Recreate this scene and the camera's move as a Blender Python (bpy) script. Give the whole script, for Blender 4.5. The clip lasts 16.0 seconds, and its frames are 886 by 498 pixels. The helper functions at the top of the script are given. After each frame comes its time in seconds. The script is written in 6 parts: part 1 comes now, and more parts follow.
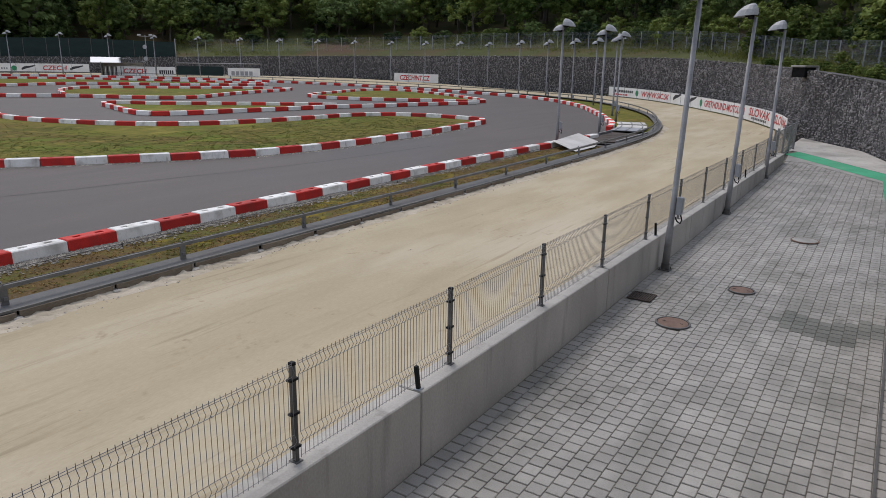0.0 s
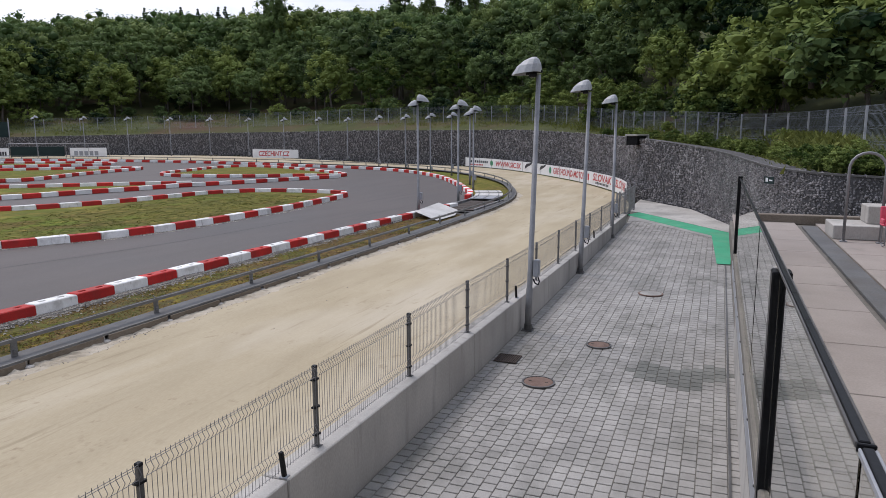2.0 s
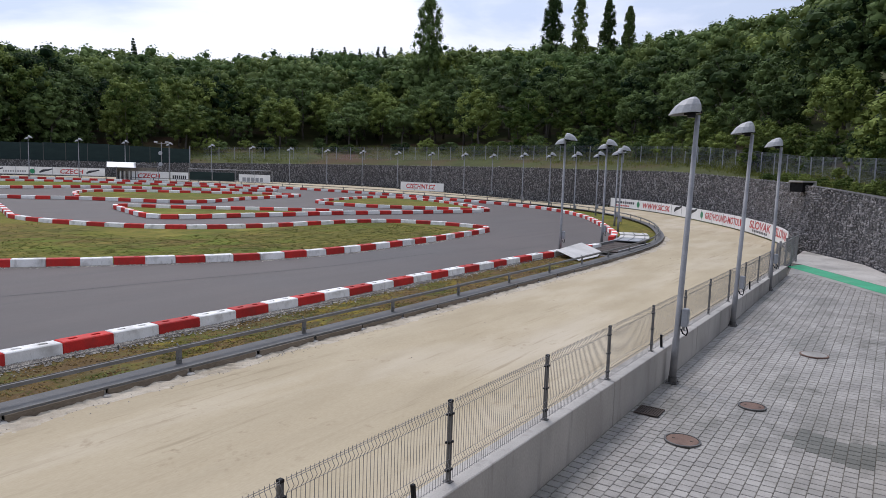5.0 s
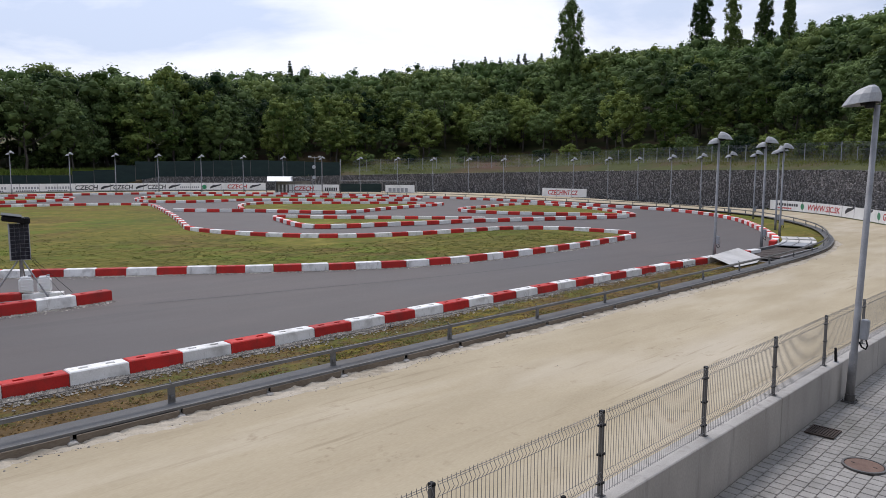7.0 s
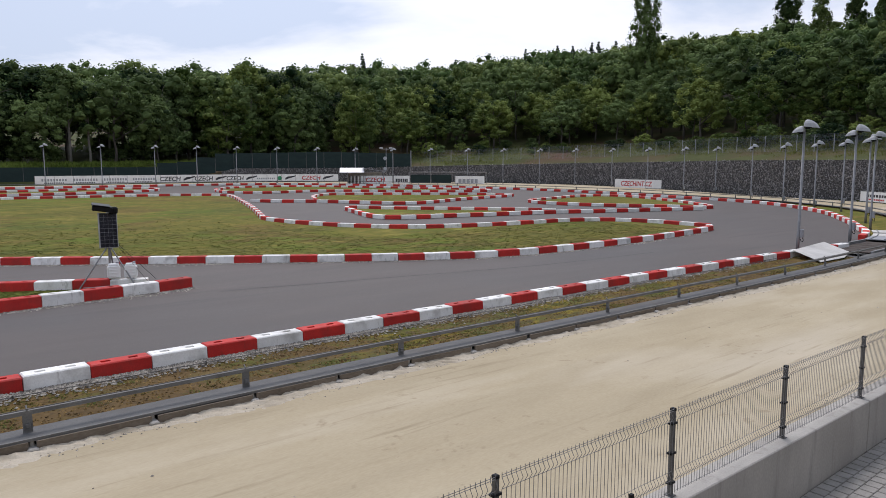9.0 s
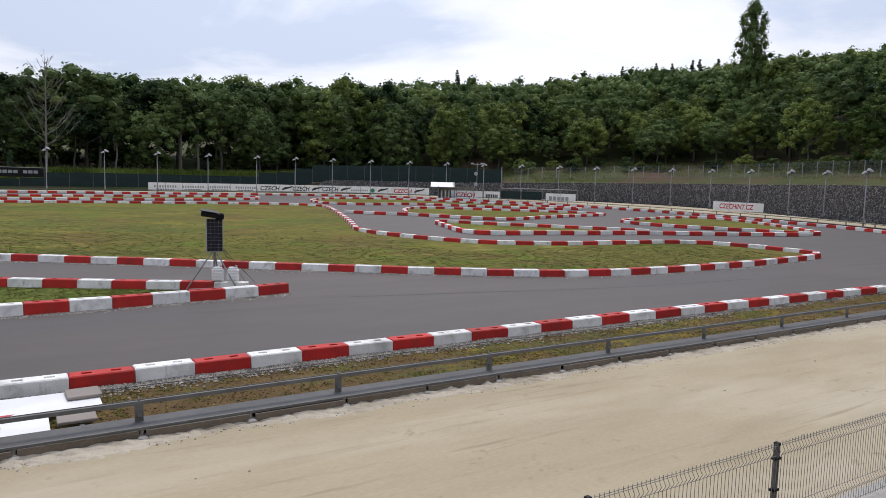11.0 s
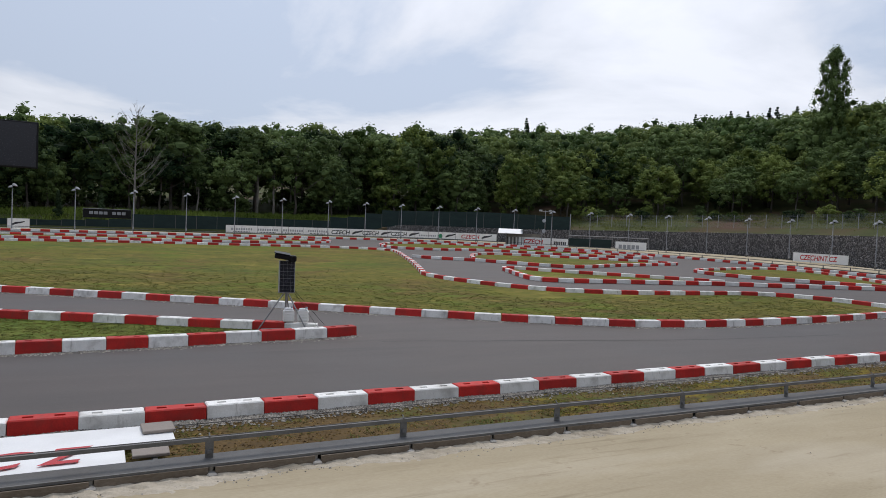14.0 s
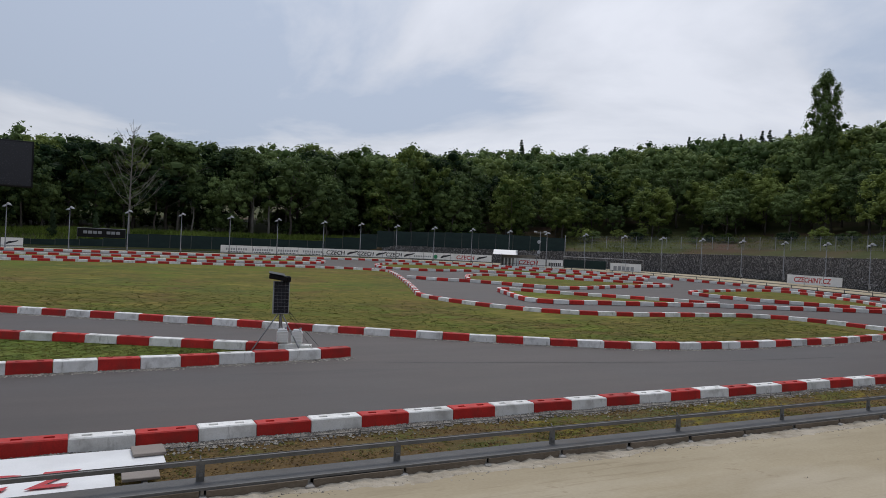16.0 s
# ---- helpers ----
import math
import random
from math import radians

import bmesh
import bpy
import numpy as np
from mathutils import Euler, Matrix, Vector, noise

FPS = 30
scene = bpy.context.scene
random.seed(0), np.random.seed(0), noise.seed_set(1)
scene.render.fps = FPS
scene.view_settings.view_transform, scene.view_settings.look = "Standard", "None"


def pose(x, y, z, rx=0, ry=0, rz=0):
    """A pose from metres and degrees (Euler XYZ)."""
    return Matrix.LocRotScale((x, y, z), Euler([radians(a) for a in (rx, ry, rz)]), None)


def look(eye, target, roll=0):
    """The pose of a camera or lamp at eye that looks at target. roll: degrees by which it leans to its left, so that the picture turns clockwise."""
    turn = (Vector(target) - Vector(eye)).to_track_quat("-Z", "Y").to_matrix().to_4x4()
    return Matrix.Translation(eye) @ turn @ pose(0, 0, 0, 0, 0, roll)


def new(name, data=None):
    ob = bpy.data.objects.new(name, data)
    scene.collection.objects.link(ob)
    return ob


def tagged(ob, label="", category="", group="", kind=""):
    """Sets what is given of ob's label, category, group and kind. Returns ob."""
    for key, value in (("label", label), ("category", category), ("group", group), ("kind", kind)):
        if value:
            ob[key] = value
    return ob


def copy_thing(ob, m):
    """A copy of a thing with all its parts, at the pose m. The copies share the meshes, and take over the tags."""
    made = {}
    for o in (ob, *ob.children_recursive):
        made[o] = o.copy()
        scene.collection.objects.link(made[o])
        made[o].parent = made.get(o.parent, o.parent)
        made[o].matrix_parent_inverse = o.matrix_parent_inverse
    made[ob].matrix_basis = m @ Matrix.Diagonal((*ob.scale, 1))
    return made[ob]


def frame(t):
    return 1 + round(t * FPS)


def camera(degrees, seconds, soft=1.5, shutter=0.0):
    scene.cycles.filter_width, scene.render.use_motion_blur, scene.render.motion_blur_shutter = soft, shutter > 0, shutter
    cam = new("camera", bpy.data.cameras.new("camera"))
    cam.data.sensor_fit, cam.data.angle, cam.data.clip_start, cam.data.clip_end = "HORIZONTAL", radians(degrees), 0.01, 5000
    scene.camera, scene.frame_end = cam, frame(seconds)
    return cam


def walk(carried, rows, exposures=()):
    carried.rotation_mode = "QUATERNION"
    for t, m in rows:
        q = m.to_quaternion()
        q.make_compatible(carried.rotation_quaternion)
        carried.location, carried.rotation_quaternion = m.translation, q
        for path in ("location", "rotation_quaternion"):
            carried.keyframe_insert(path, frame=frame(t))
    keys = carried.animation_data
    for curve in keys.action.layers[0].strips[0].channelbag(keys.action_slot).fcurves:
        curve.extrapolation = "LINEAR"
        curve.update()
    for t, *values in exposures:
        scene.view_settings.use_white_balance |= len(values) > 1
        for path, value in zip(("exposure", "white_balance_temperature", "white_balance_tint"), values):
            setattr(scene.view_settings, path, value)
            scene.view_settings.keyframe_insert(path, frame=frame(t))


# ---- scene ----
cam = camera(65.16, 16.0, 0.8)
ROWS = [
    (0.0, pose(0.090, -0.077, 4.379, 74.934, -0.876, 32.868)),
    (0.5, pose(0.091, 0.016, 4.364, 77.330, -0.306, 26.446)),
    (1.0, pose(0.124, 0.040, 4.379, 79.196, 0.546, 23.521)),
    (1.5, pose(0.145, 0.019, 4.385, 80.483, 0.237, 21.955)),
    (2.0, pose(0.149, -0.003, 4.383, 80.849, 0.186, 21.590)),
    (2.5, pose(0.131, 0.020, 4.389, 81.025, -0.061, 23.148)),
    (3.0, pose(0.144, -0.032, 4.398, 82.029, -0.167, 24.491)),
    (3.5, pose(0.092, 0.022, 4.399, 82.200, -0.721, 26.723)),
    (4.0, pose(0.077, 0.015, 4.402, 82.675, -1.183, 28.662)),
    (6.5, pose(-0.039, 0.101, 4.355, 84.421, -0.927, 41.919)),
    (7.0, pose(-0.057, 0.064, 4.355, 84.080, -0.163, 44.866)),
    (7.5, pose(-0.089, 0.137, 4.343, 83.542, -0.577, 47.634)),
    (8.0, pose(-0.005, 0.064, 4.354, 83.222, -0.353, 49.452)),
    (8.5, pose(-0.052, 0.116, 4.351, 83.239, 0.061, 49.904)),
    (11.0, pose(-0.075, -0.018, 4.347, 84.521, -1.564, 57.997)),
    (11.5, pose(-0.072, -0.043, 4.356, 85.110, -1.365, 60.363)),
    (12.0, pose(-0.057, -0.018, 4.351, 85.561, -1.751, 62.797)),
    (12.5, pose(-0.016, -0.071, 4.353, 85.777, -1.706, 64.750)),
    (13.0, pose(-0.038, -0.046, 4.348, 86.785, -2.219, 63.943)),
    (13.5, pose(-0.061, -0.068, 4.337, 87.619, -2.150, 64.477)),
    (14.0, pose(-0.110, -0.041, 4.332, 88.128, -2.350, 63.556)),
    (14.5, pose(-0.071, -0.068, 4.334, 88.643, -1.945, 64.196)),
    (15.0, pose(-0.072, -0.061, 4.340, 88.973, -2.103, 63.995)),
    (15.5, pose(-0.102, -0.039, 4.319, 89.306, -2.525, 63.177)),
    (16.0, pose(-0.127, -0.031, 4.345, 89.856, -2.567, 63.152)),
]
EXPOSURES = [(0.0, -0.04, 6250, 14), (1.0, 0.04, 6250, 14), (2.0, 0.2, 6100, 16), (4.0, 0.22, 6000, 16), (8.5, 0.14, 6200, 15), (12.5, 0.13, 6250, 13), (13.5, -0.04, 6250, 12), (14.5, -0.17, 6200, 12), (16.0, -0.38, 6200, 12)]
walk(cam, ROWS, EXPOSURES)

# ---- world and sun ----
world = bpy.data.worlds.new("overcast_sky")
scene.world = world
world.use_nodes = True


def link(tree, a, b):
    tree.links.new(a, b)


SUN_AZ, SUN_EL = radians(-60), radians(62)
SUN_WAY = Vector((math.sin(SUN_AZ) * math.cos(SUN_EL), math.cos(SUN_AZ) * math.cos(SUN_EL), math.sin(SUN_EL)))


CLOUD_DRIFT = (6.3, 2.4, 0.7)


def build_sky():
    t = world.node_tree
    t.nodes.clear()
    n = t.nodes.new
    out = n("ShaderNodeOutputWorld")
    sky = n("ShaderNodeTexSky")
    sky.sky_type = "NISHITA"
    sky.sun_disc = False
    sky.sun_elevation, sky.sun_rotation = SUN_EL, SUN_AZ + 2 * math.pi
    b1 = n("ShaderNodeBackground")
    b1.inputs["Strength"].default_value = 0.1
    link(t, sky.outputs[0], b1.inputs["Color"])
    # clouds: the direction laid on a flat ceiling, so that they draw together towards the horizon
    tc = n("ShaderNodeTexCoord")
    sep = n("ShaderNodeSeparateXYZ")
    link(t, tc.outputs["Generated"], sep.inputs[0])
    ab = n("ShaderNodeMath"); ab.operation = "ABSOLUTE"
    link(t, sep.outputs[2], ab.inputs[0])
    add = n("ShaderNodeMath"); add.operation = "ADD"; add.inputs[1].default_value = 0.16
    link(t, ab.outputs[0], add.inputs[0])
    comb = n("ShaderNodeCombineXYZ")
    for k in (0, 1):
        d = n("ShaderNodeMath"); d.operation = "DIVIDE"
        link(t, sep.outputs[k], d.inputs[0]); link(t, add.outputs[0], d.inputs[1])
        link(t, d.outputs[0], comb.inputs[k])
    noi = n("ShaderNodeTexNoise")
    noi.inputs["Scale"].default_value, noi.inputs["Detail"].default_value = 0.75, 7.0
    noi.inputs["Roughness"].default_value, noi.inputs["Distortion"].default_value = 0.52, 0.35
    drift = n("ShaderNodeVectorMath"); drift.operation = "ADD"
    drift.inputs[1].default_value = CLOUD_DRIFT
    link(t, comb.outputs[0], drift.inputs[0]); link(t, drift.outputs[0], noi.inputs["Vector"])
    ramp = n("ShaderNodeValToRGB")
    e = ramp.color_ramp.elements
    e[0].position, e[0].color = 0.41, (0.58, 0.65, 0.76, 1)
    e[1].position, e[1].color = 0.59, (0.98, 0.99, 1.02, 1)
    m = e.new(0.5); m.color = (0.83, 0.85, 0.89, 1)
    link(t, noi.outputs["Fac"], ramp.inputs[0])
    b2 = n("ShaderNodeBackground")
    link(t, ramp.outputs[0], b2.inputs["Color"])
    # the cloud is thinner and brighter on the side where the sun stands behind it
    dot = n("ShaderNodeVectorMath"); dot.operation = "DOT_PRODUCT"
    dot.inputs[1].default_value = tuple(SUN_WAY)
    link(t, tc.outputs["Generated"], dot.inputs[0])
    glow = n("ShaderNodeMapRange")
    glow.inputs[1].default_value, glow.inputs[2].default_value = 0.46, 0.78
    glow.inputs[3].default_value, glow.inputs[4].default_value = 0.94, 1.2
    link(t, dot.outputs["Value"], glow.inputs[0]); link(t, glow.outputs[0], b2.inputs["Strength"])
    mix = n("ShaderNodeMixShader")
    mix.inputs[0].default_value = 0.88
    link(t, b1.outputs[0], mix.inputs[1]); link(t, b2.outputs[0], mix.inputs[2])
    link(t, mix.outputs[0], out.inputs["Surface"])


build_sky()
sun = new("sun", bpy.data.lights.new("sun", "SUN"))
sun.data.energy, sun.data.angle, sun.data.color = 1.8, radians(20), (1.0, 0.93, 0.83)
sun.matrix_world = look(tuple(SUN_WAY * 90), (0, 0, 0))


# ---- materials ----
def material(name, dark, light, scale=4.0, rough=0.8, fine=60.0, bump=0.15, metal=0.0, stretch=(1, 1, 1), contrast=0.5,
             stain=None, stain_scale=0.6, stain_amount=0.0, streak=0.0, streak_scale=(2.5, 0.1, 1), per_object=0.0, per_island=0.0, spec=0.4):
    """A two-scale procedural surface in world metres: broad mottling, fine grain, stains, relief."""
    mt = bpy.data.materials.new(name)
    mt.use_nodes = True
    t = mt.node_tree
    n = t.nodes.new
    b = t.nodes["Principled BSDF"]
    b.inputs["Metallic"].default_value = metal
    b.inputs["Specular IOR Level"].default_value = spec
    geo = n("ShaderNodeNewGeometry")
    mp = n("ShaderNodeMapping")
    mp.inputs["Scale"].default_value = stretch
    link(t, geo.outputs["Position"], mp.inputs[0])
    big = n("ShaderNodeTexNoise")
    big.inputs["Scale"].default_value, big.inputs["Detail"].default_value, big.inputs["Roughness"].default_value = scale, 6, 0.6
    link(t, mp.outputs[0], big.inputs["Vector"])
    small = n("ShaderNodeTexNoise")
    small.inputs["Scale"].default_value, small.inputs["Detail"].default_value = fine, 3
    link(t, mp.outputs[0], small.inputs["Vector"])
    blend = n("ShaderNodeMix"); blend.data_type = "FLOAT"
    blend.inputs[0].default_value = 0.35
    link(t, big.outputs["Fac"], blend.inputs[2]); link(t, small.outputs["Fac"], blend.inputs[3])
    ramp = n("ShaderNodeValToRGB")
    e = ramp.color_ramp.elements
    e[0].position, e[0].color = 0.5 - 0.28 * contrast, (*dark, 1)
    e[1].position, e[1].color = 0.5 + 0.28 * contrast, (*light, 1)
    link(t, blend.outputs[0], ramp.inputs[0])
    col = ramp.outputs[0]
    if stain:
        st = n("ShaderNodeTexNoise")
        st.inputs["Scale"].default_value, st.inputs["Detail"].default_value = stain_scale, 5
        link(t, mp.outputs[0], st.inputs["Vector"])
        sr = n("ShaderNodeMapRange")
        sr.inputs[1].default_value, sr.inputs[2].default_value, sr.inputs[4].default_value = 0.5, 0.72, stain_amount
        link(t, st.outputs["Fac"], sr.inputs[0])
        mx = n("ShaderNodeMix"); mx.data_type = "RGBA"
        mx.inputs[7].default_value = (*stain, 1)
        link(t, sr.outputs[0], mx.inputs[0]); link(t, col, mx.inputs[6])
        col = mx.outputs[2]
    if streak:
        sm = n("ShaderNodeMapping")
        sm.inputs["Scale"].default_value = streak_scale
        link(t, geo.outputs["Position"], sm.inputs[0])
        sn = n("ShaderNodeTexNoise")
        sn.inputs["Scale"].default_value, sn.inputs["Detail"].default_value, sn.inputs["Roughness"].default_value = 1.0, 7, 0.65
        link(t, sm.outputs[0], sn.inputs["Vector"])
        sv = n("ShaderNodeMapRange")
        sv.inputs[1].default_value, sv.inputs[2].default_value = 0.32, 0.68
        sv.inputs[3].default_value, sv.inputs[4].default_value = 1 - streak, 1 + streak
        link(t, sn.outputs["Fac"], sv.inputs[0])
        sh = n("ShaderNodeHueSaturation")
        link(t, sv.outputs[0], sh.inputs["Value"]); link(t, col, sh.inputs["Color"])
        col = sh.outputs[0]
    for amount, source in ((per_object, "object"), (per_island, "island")):
        if not amount:
            continue
        if source == "object":
            rnd = n("ShaderNodeObjectInfo").outputs["Random"]
        else:
            rnd = geo.outputs["Random Per Island"]
        mr = n("ShaderNodeMapRange")
        mr.inputs[3].default_value, mr.inputs[4].default_value = 1 - amount, 1 + amount
        link(t, rnd, mr.inputs[0])
        hs = n("ShaderNodeHueSaturation")
        link(t, mr.outputs[0], hs.inputs["Value"]); link(t, col, hs.inputs["Color"])
        col = hs.outputs[0]
    link(t, col, b.inputs["Base Color"])
    rr = n("ShaderNodeMapRange")
    rr.inputs[3].default_value, rr.inputs[4].default_value = max(0.03, rough - 0.1), min(1, rough + 0.1)
    link(t, big.outputs["Fac"], rr.inputs[0]); link(t, rr.outputs[0], b.inputs["Roughness"])
    if bump:
        bp = n("ShaderNodeBump")
        bp.inputs["Strength"].default_value, bp.inputs["Distance"].default_value = bump, 0.02
        link(t, blend.outputs[0], bp.inputs["Height"]); link(t, bp.outputs[0], b.inputs["Normal"])
    return mt


def leafy(name, dark, light, per_object=0.25, patch=0.09):
    """Foliage: light and dark clumps leaf by leaf, slower drift from crown to crown, some light through the leaf."""
    mt = bpy.data.materials.new(name)
    mt.use_nodes = True
    t = mt.node_tree
    n = t.nodes.new
    b = t.nodes["Principled BSDF"]
    geo = n("ShaderNodeNewGeometry")
    info = n("ShaderNodeObjectInfo")
    noi = n("ShaderNodeTexNoise")
    noi.inputs["Scale"].default_value, noi.inputs["Detail"].default_value = patch, 2
    link(t, geo.outputs["Position"], noi.inputs["Vector"])
    s1 = n("ShaderNodeMath"); s1.operation = "MULTIPLY_ADD"
    s1.inputs[1].default_value, s1.inputs[2].default_value = 0.42, -0.21
    link(t, geo.outputs["Random Per Island"], s1.inputs[0])
    s2 = n("ShaderNodeMath"); s2.operation = "MULTIPLY_ADD"
    s2.inputs[1].default_value, s2.inputs[2].default_value = 2 * per_object, -per_object
    link(t, info.outputs["Random"], s2.inputs[0])
    a1 = n("ShaderNodeMath"); a1.operation = "ADD"
    link(t, s1.outputs[0], a1.inputs[0]); link(t, s2.outputs[0], a1.inputs[1])
    a2 = n("ShaderNodeMath"); a2.operation = "ADD"
    link(t, a1.outputs[0], a2.inputs[0]); link(t, noi.outputs["Fac"], a2.inputs[1])
    ramp = n("ShaderNodeValToRGB")
    e = ramp.color_ramp.elements
    e[0].position, e[0].color = 0.15, (*dark, 1)
    e[1].position, e[1].color = 0.9, (*light, 1)
    link(t, a2.outputs[0], ramp.inputs[0])
    link(t, ramp.outputs[0], b.inputs["Base Color"])
    b.inputs["Roughness"].default_value = 0.7
    b.inputs["Specular IOR Level"].default_value = 0.08
    tr = n("ShaderNodeBsdfTranslucent")
    link(t, ramp.outputs[0], tr.inputs["Color"])
    mix = n("ShaderNodeMixShader")
    mix.inputs[0].default_value = 0.25
    link(t, b.outputs[0], mix.inputs[1]); link(t, tr.outputs[0], mix.inputs[2])
    link(t, mix.outputs[0], t.nodes["Material Output"].inputs["Surface"])
    return mt


def glass(name, tint=(0.86, 0.9, 0.88)):
    mt = bpy.data.materials.new(name)
    mt.use_nodes = True
    b = mt.node_tree.nodes["Principled BSDF"]
    b.inputs["Base Color"].default_value = (*tint, 1)
    b.inputs["Roughness"].default_value = 0.01
    b.inputs["IOR"].default_value = 1.5
    b.inputs["Transmission Weight"].default_value = 1.0
    return mt


def marks(mt, colour, scale, lo, hi, amount, mask_scale=0.0, detail=4):
    """Lay thin scuffs or specks of another colour over a surface, in patches where a mask scale is given."""
    t = mt.node_tree
    n = t.nodes.new
    b = t.nodes["Principled BSDF"]
    before = b.inputs["Base Color"].links[0].from_socket
    geo = n("ShaderNodeNewGeometry")
    mp = n("ShaderNodeMapping")
    mp.inputs["Scale"].default_value = scale
    link(t, geo.outputs["Position"], mp.inputs[0])
    noi = n("ShaderNodeTexNoise")
    noi.inputs["Scale"].default_value, noi.inputs["Detail"].default_value, noi.inputs["Roughness"].default_value = 1.0, detail, 0.6
    link(t, mp.outputs[0], noi.inputs["Vector"])
    mr = n("ShaderNodeMapRange")
    mr.inputs[1].default_value, mr.inputs[2].default_value, mr.inputs[4].default_value = lo, hi, amount
    link(t, noi.outputs["Fac"], mr.inputs[0])
    fac = mr.outputs[0]
    if mask_scale:
        m2 = n("ShaderNodeTexNoise")
        m2.inputs["Scale"].default_value, m2.inputs["Detail"].default_value = mask_scale, 3
        link(t, geo.outputs["Position"], m2.inputs["Vector"])
        r2 = n("ShaderNodeMapRange")
        r2.inputs[1].default_value, r2.inputs[2].default_value = 0.45, 0.6
        link(t, m2.outputs["Fac"], r2.inputs[0])
        mu = n("ShaderNodeMath"); mu.operation = "MULTIPLY"
        link(t, fac, mu.inputs[0]); link(t, r2.outputs[0], mu.inputs[1])
        fac = mu.outputs[0]
    mx = n("ShaderNodeMix"); mx.data_type = "RGBA"
    mx.inputs[7].default_value = (*colour, 1)
    link(t, fac, mx.inputs[0]); link(t, before, mx.inputs[6])
    link(t, mx.outputs[2], b.inputs["Base Color"])


ASPHALT = material("asphalt", (0.061, 0.051, 0.047), (0.09, 0.075, 0.069), 0.35, 0.66, 90, 0.25, streak=0.1, streak_scale=(0.9, 0.15, 1), stain=(0.064, 0.062, 0.063),
                   stain_scale=0.12, stain_amount=0.7, stretch=(1, 0.6, 1))
SAND = material("pale_sand", (0.345, 0.286, 0.19), (0.465, 0.4, 0.285), 0.8, 0.95, 38, 0.8, stretch=(1.0, 0.3, 1), contrast=0.85,
                streak=0.045, streak_scale=(1.7, 0.16, 1), stain=(0.5, 0.44, 0.345), stain_scale=0.4, stain_amount=0.7, spec=0.1)
TURF = material("dry_turf", (0.045, 0.055, 0.01), (0.195, 0.172, 0.034), 0.5, 0.95, 9, 0.9, stretch=(1, 0.5, 1), contrast=0.9,
                stain=(0.055, 0.09, 0.018), stain_scale=0.14, stain_amount=0.85, spec=0.1)
CRUST = material("crumbled_sand", (0.36, 0.31, 0.235), (0.56, 0.5, 0.41), 1.5, 0.95, 30, 0.9, contrast=0.8, stain=(0.26, 0.22, 0.16), stain_scale=1.6, stain_amount=0.7, spec=0.1)
TURF_GREEN = material("green_turf", (0.05, 0.085, 0.014), (0.16, 0.19, 0.035), 0.8, 0.95, 9, 0.9, contrast=0.9, stain=(0.2, 0.19, 0.05),
                      stain_scale=0.6, stain_amount=0.6, spec=0.1)
VERGE = material("stony_verge", (0.05, 0.032, 0.015), (0.175, 0.115, 0.05), 1.6, 0.95, 25, 0.9, stretch=(1, 0.6, 1), contrast=0.9,
                 stain=(0.085, 0.1, 0.03), stain_scale=0.7, stain_amount=0.9, spec=0.1)
HILL = material("hillside_earth", (0.032, 0.042, 0.014), (0.1, 0.105, 0.042), 0.25, 0.95, 4, 0.8, contrast=0.9,
                stain=(0.105, 0.062, 0.045), stain_scale=0.07, stain_amount=0.95, spec=0.1)
CONCRETE = material("cast_concrete", (0.34, 0.32, 0.29), (0.48, 0.455, 0.42), 0.9, 0.85, 50, 0.2, stain=(0.2, 0.195, 0.18),
                    stain_scale=0.5, stain_amount=0.7, stretch=(1, 1, 0.5))
CONCRETE_LIGHT = material("pale_concrete", (0.45, 0.44, 0.42), (0.6, 0.58, 0.55), 1.5, 0.85, 50, 0.2, stain=(0.3, 0.29, 0.26),
                          stain_scale=0.9, stain_amount=0.5)
PAVER = material("grey_paver", (0.245, 0.23, 0.21), (0.36, 0.341, 0.315), 1.2, 0.58, 70, 0.3, spec=0.45, per_object=0.1, stain=(0.17, 0.165, 0.145),
                 stain_scale=0.45, stain_amount=0.6)
PAVER_JOINED = material("grey_pavers", (0.245, 0.23, 0.21), (0.36, 0.341, 0.315), 1.2, 0.58, 70, 0.3, spec=0.45, per_island=0.1,
                        stain=(0.17, 0.165, 0.145), stain_scale=0.45, stain_amount=0.6)
JOINT = material("paver_joint", (0.11, 0.102, 0.088), (0.185, 0.17, 0.145), 2, 0.95, 60, 0.3)
DAMP = material("weathered_paver", (0.115, 0.116, 0.103), (0.19, 0.19, 0.172), 1.2, 0.85, 70, 0.3, per_island=0.12)
GREEN_PAINT = material("green_path_paint", (0.035, 0.26, 0.13), (0.06, 0.36, 0.2), 1.0, 0.8, 60, 0.15, stain=(0.16, 0.3, 0.2),
                       stain_scale=0.8, stain_amount=0.5)
SLAB = material("beige_terrace_slab", (0.225, 0.19, 0.165), (0.31, 0.268, 0.236), 0.9, 0.8, 60, 0.15, per_object=0.06,
                stain=(0.26, 0.235, 0.21), stain_scale=0.5, stain_amount=0.5)
RED = material("red_painted_concrete", (0.37, 0.013, 0.01), (0.52, 0.024, 0.017), 2.5, 0.65, 40, 0.2, per_object=0.14,
               stain=(0.2, 0.03, 0.022), stain_scale=2.2, stain_amount=0.55)
WHITE = material("white_painted_concrete", (0.7, 0.69, 0.66), (0.85, 0.84, 0.82), 2.5, 0.65, 40, 0.2, per_object=0.08,
                 stain=(0.3, 0.28, 0.25), stain_scale=2.6, stain_amount=0.6)
RED_FAR = material("red_painted_blocks", (0.44, 0.018, 0.014), (0.6, 0.034, 0.024), 2.5, 0.65, 40, 0.2, per_island=0.2)
